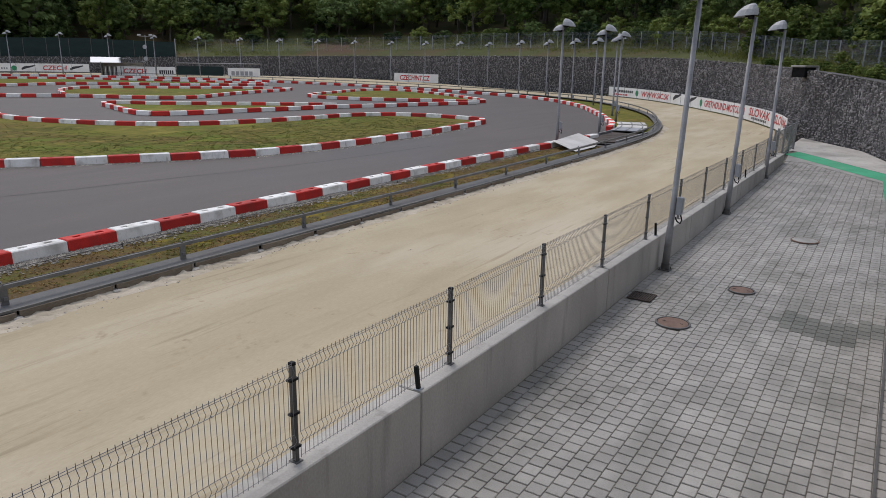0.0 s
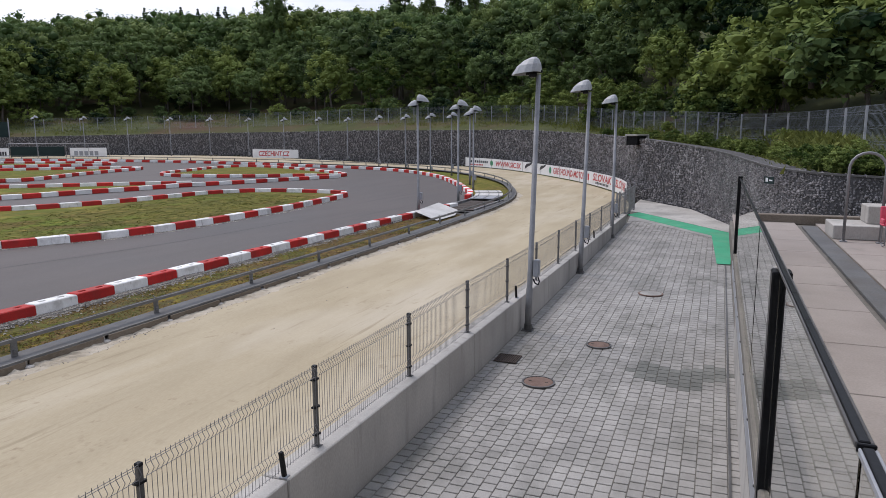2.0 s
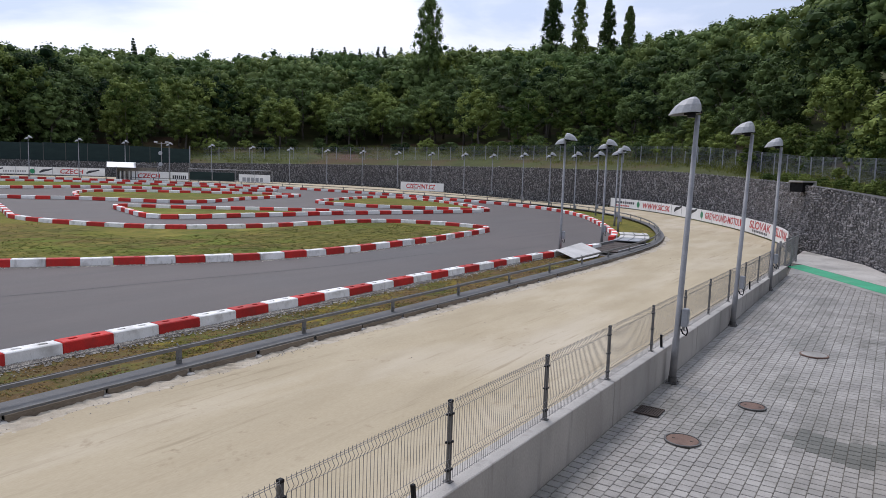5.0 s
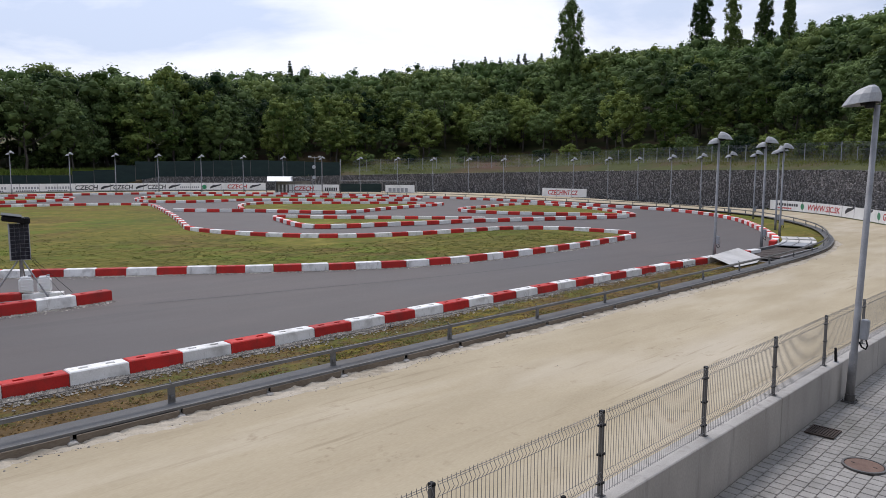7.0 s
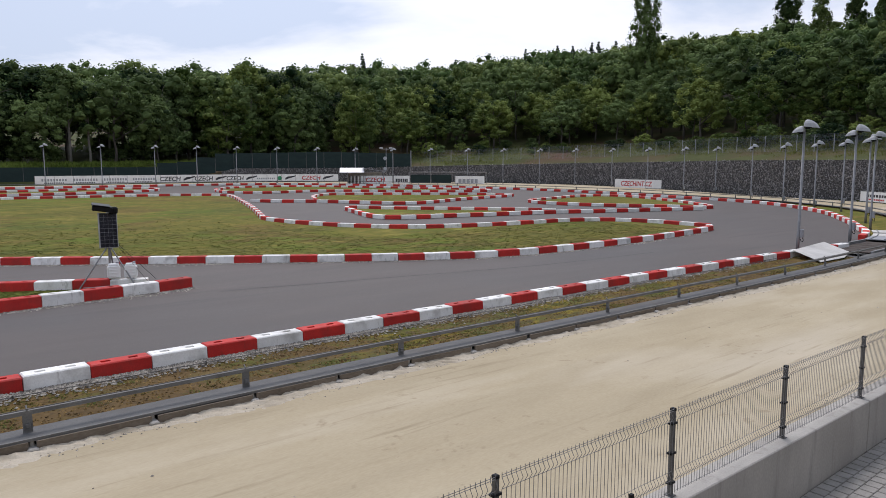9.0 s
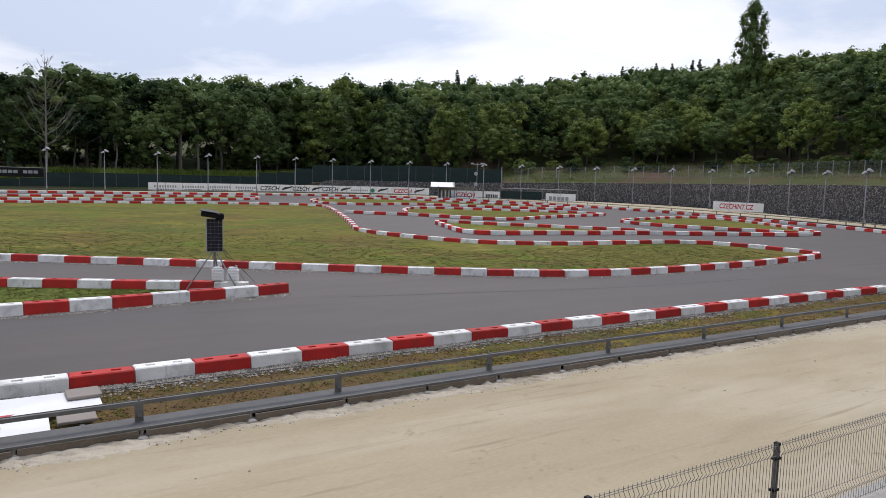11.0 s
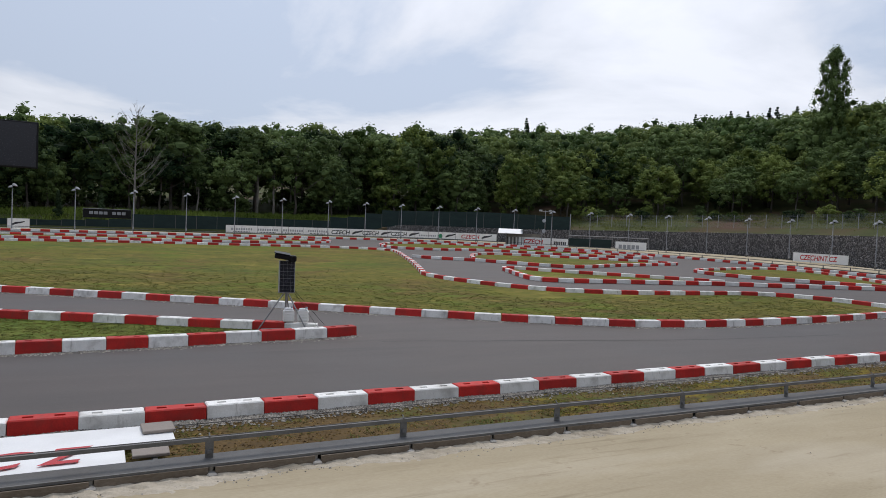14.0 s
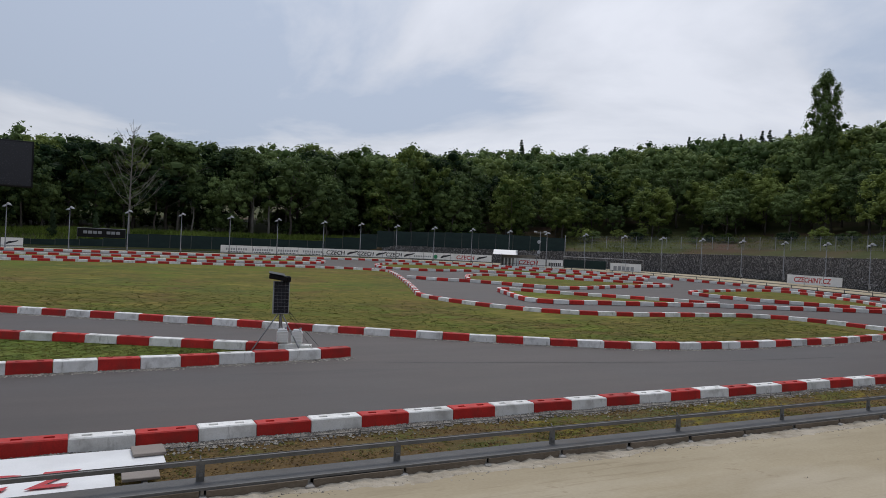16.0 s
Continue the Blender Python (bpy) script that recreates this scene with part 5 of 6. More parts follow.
# ---- far edge: hut, dark boards, mast, screen, nets ----
def build_far_things():
    x, y = bearing(-57.3, 107)
    z = G(x, y)
    h = thing("marshal_hut", "small white-roofed hut with open barred front", "hut", at=pose(x, y, z, 0, 0, 57) @ Matrix.Scale(0.8, 4))
    part("roof", moved(cbox((0, 0, 0), (4.6, 1.9, 0.06), 0.02), pose(-1.7, -0.8, 2.7, 28, 0, 0)), BOARD, h, "white pitched sheet roof")
    part("roof", moved(cbox((0, 0, 0), (4.6, 1.9, 0.06), 0.02), pose(-1.7, 0.86, 2.7, -28, 0, 0)), BOARD, h, "white pitched sheet roof")
    part("canopy", moved(cbox((0, 0, 0), (4.4, 2.6, 0.05), 0.02), pose(2.5, 0, 2.75, 0, 9, 0)), BOX_GREY, h, "thin grey canopy")
    for sx in (-2.5, 0.9, 4.2):
        for sy in (-1.6, 1.6):
            part("post", cbox((sx, sy, 1.2), (0.09, 0.09, 2.4), 0.01), STEEL, h)
    part("back_wall", cbox((0.8, 1.55, 1.2), (6.5, 0.06, 2.2), 0.01), CONCRETE, h)
    part("side_wall", cbox((-2.5, 0, 1.1), (0.06, 3.0, 2.0), 0.01), BOX_GREY, h)
    for k in range(9):
        part("bar", cbox((-2.2 + 0.34 * k, -1.6, 0.85), (0.12, 0.04, 1.6), 0.01), BOARD if k % 2 else LETTER_DARK, h)
    x, y = bearing(-51.6, 108)
    c = thing("dark_stand", "long dark-clad low stand under a thin steel frame", "stand", at=pose(x, y, G(x, y), 0, 0, 51))
    for k in (-1, 1):
        part("panel", cbox((k * 1.6, 0, 0.85), (3.05, 0.08, 1.3), 0.02), NET, c, "dark green cladding panel")
    part("frame", join(*[tube([(sx, 0, 0), (sx, 0, 1.9)], 0.04, 6) for sx in (-3.3, 0, 3.3, 6.0, 8.6)], tube([(-3.3, 0, 1.9), (8.6, 0, 1.9)], 0.05, 6), tube([(-3.3, 1.4, 1.9), (8.6, 1.4, 1.9)], 0.05, 6)), STEEL, c)
    x, y = bearing(-55.25, 110)
    m = thing("signal_mast", "thin mast with floodlights and loudspeaker horns", "mast", at=pose(x, y, G(x, y), 0, 0, 35))
    part("mast", tube([(0, 0, 0), (0, 0, 5.6)], [0.07, 0.05], 8), STEEL, m, smooth=True)
    part("crossbar", tube([(-0.8, 0, 5.4), (0.8, 0, 5.4)], 0.04, 6), STEEL, m)
    for sx in (-0.8, 0.8):
        part("floodlight", cbox((sx, -0.05, 5.55), (0.5, 0.3, 0.25), 0.06), HOOD, m)
    for z in (3.9, 2.3):
        part("horn", moved(lathe([(0.06, 0), (0.12, 0.2), (0.3, 0.4), (0.28, 0.4)], 12), pose(0, -0.1, z, 80)), HOOD, m)
    x, y = bearing(-53.23, 109)
    p = thing("bare_pole", "plain steel pole by the end of the net", "pole", at=pose(x, y, G(x, y)))
    part("pole", tube([(0, 0, 0), (0, 0, 5.2)], [0.08, 0.06], 8), STEEL, p, smooth=True)
    # large dark screen on one leg
    x, y = bearing(-97.4, 104)
    s = thing("video_screen", "large black video screen on a thick dark leg, switched off", "screen", at=pose(x, y, G(x, y), 0, 0, 93))
    part("leg", cbox((0.6, 0.5, 4.0), (0.9, 0.7, 8.0), 0.04), BLACK, s)
    part("cabinet", cbox((0, 0, 10.75), (12.6, 1.0, 5.9), 0.08), BLACK, s)
    part("display", cbox((0, -0.52, 10.75), (12.2, 0.05, 5.5), 0.01), SOLAR, s, "dark unlit display face")
    x, y = bearing(-89.4, 111)
    d = thing("dark_banner", "dark banner with two rows of pale unreadable writing", "banner", at=pose(x, y, G(x, y) + 1.6, 0, 0, 89))
    part("cloth", cbox((0, 0, 0.65), (6.2, 0.05, 1.25), 0.01), BLACK, d)
    for k in range(7):
        part("lettering", cbox((-2.1 + 0.62 * k + (0.5 if k > 3 else 0), -0.035, 0.72), (0.5, 0.02, 0.42), 0.004), BOX_GREY, d)
    part("frame", join(tube([(-3.1, 0.05, -1.6), (-3.1, 0.05, 1.3)], 0.04, 6), tube([(3.1, 0.05, -1.6), (3.1, 0.05, 1.3)], 0.04, 6), tube([(-3.1, 0.05, 1.3), (3.1, 0.05, 1.3)], 0.04, 6)), STEEL, d)


build_far_things()


def build_nets():
    """Dark windbreak nets on posts, stepping down by bays along the far side."""
    net = thing("windbreak_fence", "dark green windbreak netting on steel posts", "fence")
    line = spline(RIM[14:23], step=3.0)
    for k in range(len(line) - 1):
        (x0, y0), (x1, y1) = line[k] * 1.005, line[k + 1] * 1.005
        az = bearing_of((x0 + x1) / 2, (y0 + y1) / 2)
        if not -120 < az < -53.3:
            continue
        r = math.hypot(x0, y0)
        el = float(np.interp(az, [-120, -93, -87.5, -86.9, -72.5, -72.3, -70.2, -70.0, -68.5, -68.2, -60, -53], [-0.7, -0.7, -0.4, 0.0, 0.05, 0.35, 0.5, 0.8, 0.8, 1.1, 1.3, 1.15]))
        top = 4.36 + r * math.tan(radians(el))
        low = G(x0, y0) + 0.2 if az < -69 else G(x0, y0) + rim_height(az) - 0.1
        seg = np.array([(x0, y0), ((x0 + x1) / 2 + random.uniform(-0.05, 0.05), (y0 + y1) / 2), (x1, y1)])
        part("net_bay", bar_along(seg, 0.03, top - low, lambda x, y: low), NET, net)
        part("post", cbox((x0, y0, (top + low) / 2), (0.07, 0.07, top - low + 0.1), 0.01), STEEL_DARK, net)


build_nets()


def build_hill_fence():
    """Wire fence on the bank above the stone wall."""
    fence = thing("hill_fence", "tall grey wire fence on the bank above the stone wall", "fence")
    post = mesh("post", cbox((0, 0, 1.05), (0.08, 0.08, 2.2), 0.01), HOOD)
    panel = mesh("wire_panel", wire_panel(2.46, 2.0, 0.1, 0.0045, (0.25, 0.75, 1.25, 1.75)), WIRE_PALE)
    line = spline(RIM[1:17], step=0.5)
    s_out = []
    for p in line:
        d = p - MID
        az = bearing_of(*p)
        s = float(np.interp(az, [-60, -50, -30, -10, -2, 6, 40], [3, 5, 7, 4.5, 3.2, 3.6, 3.6]))
        s_out.append(p + d / np.hypot(*d) * s)
    s_out = np.array(s_out)
    u = np.r_[0, np.cumsum(np.hypot(*np.diff(s_out, axis=0).T))]
    marks = np.arange(0, u[-1], 2.5)
    pts = np.c_[np.interp(marks, u, s_out[:, 0]), np.interp(marks, u, s_out[:, 1])]

    def gz(p):
        az = bearing_of(*p)
        s = float(np.interp(az, [-60, -50, -30, -10, -2, 6, 40], [3, 5, 7, 4.5, 3.2, 3.6, 3.6]))
        return hill_height(p[0], p[1], s)
    for a, b in zip(pts[:-1], pts[1:]):
        if not -53.5 < bearing_of(*a) < 30:
            continue
        ang = math.degrees(math.atan2(b[1] - a[1], b[0] - a[0])) - 90
        part("post", post, HOOD, fence, at=pose(a[0], a[1], gz(a) - 0.1))
        rise = math.degrees(math.atan2(gz(b) - gz(a), float(np.hypot(*(b - a)))))
        tagged(part("wire_panel", panel, WIRE, fence, at=pose((a[0] + b[0]) / 2, (a[1] + b[1]) / 2, (gz(a) + gz(b)) / 2 + 0.08, 0, 0, ang) @ pose(0, 0, 0, rise, 0, 0)), kind="stuff")


build_hill_fence()


# ---- solar panel stand on the wedge island ----
def build_solar():
    x, y = -22.5, 5.5
    s = thing("solar_stand", "solar panel with camera box on a braced tripod mast", "solar stand", at=pose(x, y, G(x, y) + 0.05, 0, 0, 76))
    part("mast", tube([(0, 0, 0.1), (0, 0.02, 2.3)], 0.035, 8), STEEL, s, smooth=True)
    for a in (200, 320, 80):
        c, q = math.cos(radians(a)), math.sin(radians(a))
        part("leg", tube([(0.9 * c, 0.9 * q, 0.02), (0.03 * c, 0.03 * q, 1.25)], 0.022, 6), STEEL, s)
    part("brace", tube([(-0.75, -0.3, 0.05), (0.7, -0.5, 0.1)], 0.018, 6), STEEL, s)
    p = part("panel", cbox((0, 0, 0), (0.56, 0.045, 1.05), 0.008), HOOD, s, "aluminium panel frame", at=pose(0.0, -0.12, 1.72, -5, 2, 25))
    for i in range(4):
        for j in range(9):
            part("cell", cbox((-0.192 + 0.128 * i, -0.026, -0.45 + 0.1125 * j), (0.122, 0.008, 0.106), 0.002), SOLAR, p)
    part("camera_box", join(moved(cbox((0, 0, 0), (0.56, 0.3, 0.16), 0.03), pose(-0.12, -0.2, 2.38, 4, 8)), cbox((0.16, -0.1, 2.32), (0.26, 0.26, 0.2), 0.04), moved(cbox((0, 0, 0), (0.5, 0.36, 0.025), 0.01), pose(-0.16, -0.22, 2.49, 8, 9))), BLACK, s, "black camera housing with a sunshade")
    part("guy_wire", join(tube([(0.05, 0, 1.5), (1.1, -0.6, 0.05)], 0.007, 4), tube([(0.05, 0, 1.5), (1.3, 0.7, 0.05)], 0.007, 4)), BLACK, s)
    for cx, cy, t in ((-22.3, 5.55, 80), (-22.12, 5.98, 70)):
        c = thing("ballast_canister", "white plastic ballast canister at the stand's foot", "canister", "ballast canisters", at=pose(cx, cy, G(cx, cy) + BLOCK_H, 0, 0, t))
        body = part("body", join(cbox((0, 0, 0.2), (0.36, 0.26, 0.38), 0.04), cbox((0, 0, 0.42), (0.28, 0.16, 0.08), 0.03)), BOARD, c)
        for k in range(4):
            part("rib", cbox((0, -0.131, 0.1 + 0.09 * k), (0.3, 0.012, 0.03), 0.005), BOARD, body)
        part("screw_cap", moved(lathe([(0.04, 0), (0.04, 0.05), (0.03, 0.055)], 10), pose(0.1, 0, 0.45)), BOX_GREY, c)


build_solar()


# ---- boards lying beside the barrier, and the lure pit in the bend ----
def build_sheets():
    def gz(x, y):
        return G(x, y)
    z = gz(-12, -1)
    b = thing("lying_board", "white board with red letters lying face up by the barrier", "board", at=pose(-11.85, -1.0, z + 0.1, 0, 0, 90))
    part("sheet", cbox((-0.9, 0.42, 0.085), (6.1, 0.94, 0.022), 0.004), BOARD, b)
    part("sheet", cbox((-1.35, -0.46, 0.06), (5.5, 0.78, 0.022), 0.004), BOARD, b)
    for k in range(5):
        part("bearer", cbox((-3.6 + 1.35 * k, 0, 0.025), (0.07, 1.7, 0.09), 0.008), STEEL_DARK, b)
    for word, x0, x1 in (("C", -0.62, 0.1), ("Z", 0.26, 0.88)):
        g = fitted(text_geo(word, 0.62), x0, x1, 0)
        part("lettering", ([(x + 0.15 * q, q * 1.1 - 0.66, 0.0985 if q * 1.1 - 0.66 > -0.06 else 0.0985) for x, y, q in g[0]], g[1]), LETTER_RED, b, "red capital letter")
    for k, (x, y, w, l) in enumerate(((-12.45, 0.93, 0.5, 0.5), (-11.32, 0.75, 0.48, 0.52))):
        o = thing("concrete_slab", "loose pale concrete slab lying at the board's end", "slab", "loose slabs", at=pose(x, y, z + 0.1 + (0.1 if k == 0 else 0.075), 0, 0, 2 - 3 * k))
        part("slab", cbox((0, 0, 0.03), (w, l, 0.05), 0.01), SLAB, o)
    # bent sheet over the end of the barrier
    w = thing("bent_sheet", "bent white metal sheet lying over the verge", "sheet", at=pose(-11.95, 30.0, gz(-12, 30) + 0.1, 0, 0, 90) @ Matrix.Diagonal((0.85, 0.75, 1, 1)))
    sheet = [(-2.2, -0.9, 0.0), (0.2, -1.0, 0.02), (0.6, 1.0, 0.35), (-1.4, 0.95, 0.28), (1.9, -0.5, 0.1), (2.1, 0.95, 0.42)]
    v = sheet + [(x, y, q - 0.015) for x, y, q in sheet]
    f = [[0, 1, 2, 3], [1, 4, 5, 2]]
    f += [[k + 6 for k in q][::-1] for q in f[:2]] + [[0, 6, 7, 1], [1, 7, 10, 4], [4, 10, 11, 5], [5, 11, 8, 2], [2, 8, 9, 3], [3, 9, 6, 0]]
    part("sheet", (v, f), CONCRETE_LIGHT, w)
    part("prop", cbox((0.2, 0.5, 0.03), (0.12, 0.8, 0.14), 0.01), STEEL_DARK, w)
    pit = thing("lure_pit", "dark open pit with steel gratings in the bend", "pit", at=pose(-11.9, 34.6, gz(-12, 34.6) + 0.07, 0, 0, 92))
    part("pit_floor", cbox((0, 0, 0.0), (5.2, 1.9, 0.04), 0.01), STEEL_DARK, pit)
    for k in range(5):
        part("grating", cbox((-2.0 + k, 0.0, 0.06), (0.9, 1.6, 0.05), 0.01), GRATE, pit)
    part("kerb", join(cbox((0, 0.98, 0.08), (5.4, 0.1, 0.2), 0.01), cbox((0, -0.98, 0.08), (5.4, 0.1, 0.2), 0.01)), STEEL, pit)
    for k, (x, y, l) in enumerate(((-12.5, 38.8, 1.9), (-12.9, 40.6, 1.7), (-13.6, 42.6, 1.6))):
        d = thing("cover_panel", "pale grey metal cover panel lying in the bend", "cover panel", "cover panels in the bend", at=pose(x, y, gz(x, y) + 0.14, 0, 0, 100 + 6 * k))
        part("panel", cbox((0, 0, 0.03), (l, 1.7, 0.05), 0.01), CONCRETE_LIGHT if k else BOX_GREY, d)
        part("rib", join(*[cbox((0, -0.6 + 0.6 * j, 0.07), (l, 0.05, 0.03), 0.006) for j in range(3)]), STEEL, d)


build_sheets()


def build_small_posts():
    x, y = -2.75, 42.2
    p = thing("marker_post", "thin grey post before the stone wall", "post", at=pose(x, y, P(y)))
    part("post", tube([(0, 0, 0), (0, 0, 1.45)], 0.035, 8), STEEL, p, smooth=True)
    part("base_plate", cbox((0, 0, 0.01), (0.16, 0.16, 0.02), 0.004), STEEL, p)
    b = thing("culvert_box", "dark culvert mouth with a pale concrete jamb on the wall's top", "culvert", at=pose(-4.75, 45.2, 3.85, 0, 0, 62))
    part("mouth", cbox((0, 0, 0.3), (1.0, 0.8, 0.55), 0.02), BLACK, b)
    part("jamb", cbox((0.58, -0.05, 0.3), (0.14, 0.9, 0.7), 0.02), CONCRETE_LIGHT, b)
    part("lintel", cbox((0.0, -0.05, 0.62), (1.3, 0.9, 0.1), 0.02), CONCRETE, b)


build_small_posts()


# ---- woods ----
def icosphere(levels):
    """A unit ball of triangles, as directions and faces."""
    bm = bmesh.new()
    bmesh.ops.create_icosphere(bm, subdivisions=levels, radius=1)
    bm.verts.index_update()
    out = [tuple(p.co) for p in bm.verts], [[p.index for p in q.verts] for q in bm.faces]
    bm.free()
    return out


BALL = icosphere(1)


def leaf_cloud(rnd, centres, radii, count, leaf, squash=0.8, core=0.74):
    """Many small lumpy clumps of foliage, each roughened by broad leaf sprays that stand out of it."""
    v, f = [], []
    dirs, faces = BALL
    for (cx, cy, cz), r in zip(centres, radii):
        o = len(v)
        for p in dirs:
            k = r * core * rnd.uniform(0.62, 1.2)
            v.append((cx + p[0] * k, cy + p[1] * k, cz + p[2] * k * squash))
        f += [[q + o for q in face] for face in faces]
        for _ in range(count):
            d = Vector((rnd.gauss(0, 1), rnd.gauss(0, 1), rnd.gauss(0.25, 1))).normalized()
            p = Vector((cx, cy, cz)) + Vector((d.x, d.y, d.z * squash)) * r * rnd.uniform(0.7, 1.25)
            nrm = (d + Vector((rnd.gauss(0, 0.45), rnd.gauss(0, 0.45), rnd.gauss(0.35, 0.4)))).normalized()
            a = nrm.orthogonal().normalized()
            b = nrm.cross(a)
            q = rnd.uniform(0, 6.283)
            a, b = a * math.cos(q) + b * math.sin(q), b * math.cos(q) - a * math.sin(q)
            l, w = leaf * rnd.uniform(0.6, 1.2), leaf * rnd.uniform(0.5, 0.95)
            o = len(v)
            v += [tuple(p - a * l * 0.6 + b * w), tuple(p - a * l * 0.6 - b * w), tuple(p + a * l)]
            f.append([o, o + 1, o + 2])
    return v, f


def trunk_geo(rnd, height, spread, limbs, r):
    pts, x, y = [], 0, 0
    for k in range(6):
        pts.append((x, y, height * 0.75 * k / 5))
        x += rnd.uniform(-0.15, 0.15)
        y += rnd.uniform(-0.15, 0.15)
    geos = [tube(pts, [r * (1.25 if k == 0 else 1 - 0.15 * k) for k in range(6)], 7)]
    for _ in range(limbs):
        a, z = rnd.uniform(0, 6.283), height * rnd.uniform(0.25, 0.6)
        e = spread * rnd.uniform(0.5, 0.9)
        geos.append(tube([(0, 0, z), (0.5 * e * math.cos(a), 0.5 * e * math.sin(a), z + height * 0.1), (e * math.cos(a), e * math.sin(a), z + height * rnd.uniform(0.15, 0.28))],
                         [r * 0.45, r * 0.28, r * 0.08], 5))
    return join(*geos)


def crown_clumps(rnd, height, low, spread, n, size):
    """Clump places over the shell of an uneven crown, denser above, with a few inside that close it."""
    c, r = [], []
    mid, half = height * (low + 1) / 2, height * (1 - low) / 2
    lean = [rnd.uniform(0.8, 1.15) for _ in range(6)]
    for k in range(n):
        d = Vector((rnd.gauss(0, 1), rnd.gauss(0, 1), rnd.gauss(0.25, 0.9))).normalized()
        bulge = lean[int((math.atan2(d.y, d.x) + math.pi) / 6.2832 * 6) % 6]
        q = (rnd.uniform(0.72, 0.98) if k > n // 6 else rnd.uniform(0.1, 0.5)) * bulge
        big = size * rnd.uniform(0.6, 1.25) * (1.0 if k > n // 6 else 1.6)
        c.append((d.x * (spread - 0.5 * size) * q, d.y * (spread - 0.5 * size) * q, mid + d.z * (half - 0.6 * size) * min(q, 1.0)))
        r.append(big)
    return c, r


def make_tree(seed, height, low, spread, n, size, count, leaf, mat, label, category="tree", bark=BARK, name="tree", limbs=6):
    rnd = random.Random(seed)
    t = thing(name, label, category, "trees at the wood's edge")
    part("trunk", trunk_geo(rnd, height, spread, limbs, 0.016 * height), bark, t, smooth=True)
    c, r = crown_clumps(rnd, height, low, spread, n, size)
    part("crown", leaf_cloud(rnd, c, r, count, leaf), mat, t)
    return t


def conifer_geo(rnd, height, spread, count, leaf):
    c, r = [], []
    for k in range(26):
        u = k / 25
        for j in range(3):
            a = rnd.uniform(0, 6.283)
            q = spread * (1 - u) ** 0.7 * rnd.uniform(0.2, 0.9)
            c.append((q * math.cos(a), q * math.sin(a), height * (0.12 + 0.88 * u)))
            r.append(0.18 + spread * 0.28 * (1 - u))
    return leaf_cloud(rnd, c, r, count, leaf, 0.7, 0.6)


def poplar_geo(rnd, height, spread, count, leaf):
    c, r = [], []
    for k in range(270):
        u = rnd.random() ** 0.85
        prof = (1 - u) ** 0.36 * min(1, 0.45 + 2.2 * u) * rnd.uniform(0.75, 0.95)
        a = rnd.uniform(0, 6.283)
        q = spread * 1.75 * prof * rnd.uniform(0.1, 0.75)
        c.append((q * math.cos(a), q * math.sin(a), height * (0.12 + 0.86 * u)))
        r.append(spread * rnd.uniform(0.18, 0.34) * (0.55 + 0.45 * (1 - u)))
    return leaf_cloud(rnd, c, r, count, leaf, 1.5, 0.6)


def hill_point(az, s):
    """A point on the hill at a bearing, s metres beyond the rim."""
    d = np.array((math.sin(radians(az)), math.cos(radians(az))))
    best, br = None, 0
    for p in rim:
        if abs(bearing_of(*p) - az) < 2.5 and np.hypot(*p) > br:
            best, br = p, float(np.hypot(*p))
    if best is None:
        best, br = None, 60.0
    # distance along the bearing at which the rim is left behind
    q = d * (br + s)
    return q[0], q[1], hill_height(q[0], q[1], s)


def under_skyline(az, x, y, z, tall, rnd):
    """A tree's height, kept below the line that the woods draw against the sky."""
    el = float(np.interp(az, [-105, -91, -85, -78, -70, -50, -44, -37.5, -31.5, -20, 0, 16], [6.6, 6.8, 7.5, 7.9, 8.1, 8.15, 8.9, 9.3, 9.85, 10.3, 16, 16]))
    room = 4.36 + math.hypot(x, y) * math.tan(radians(el + 0.45)) - z
    return max(3.0, min(tall, room * rnd.uniform(0.94, 1.06)))


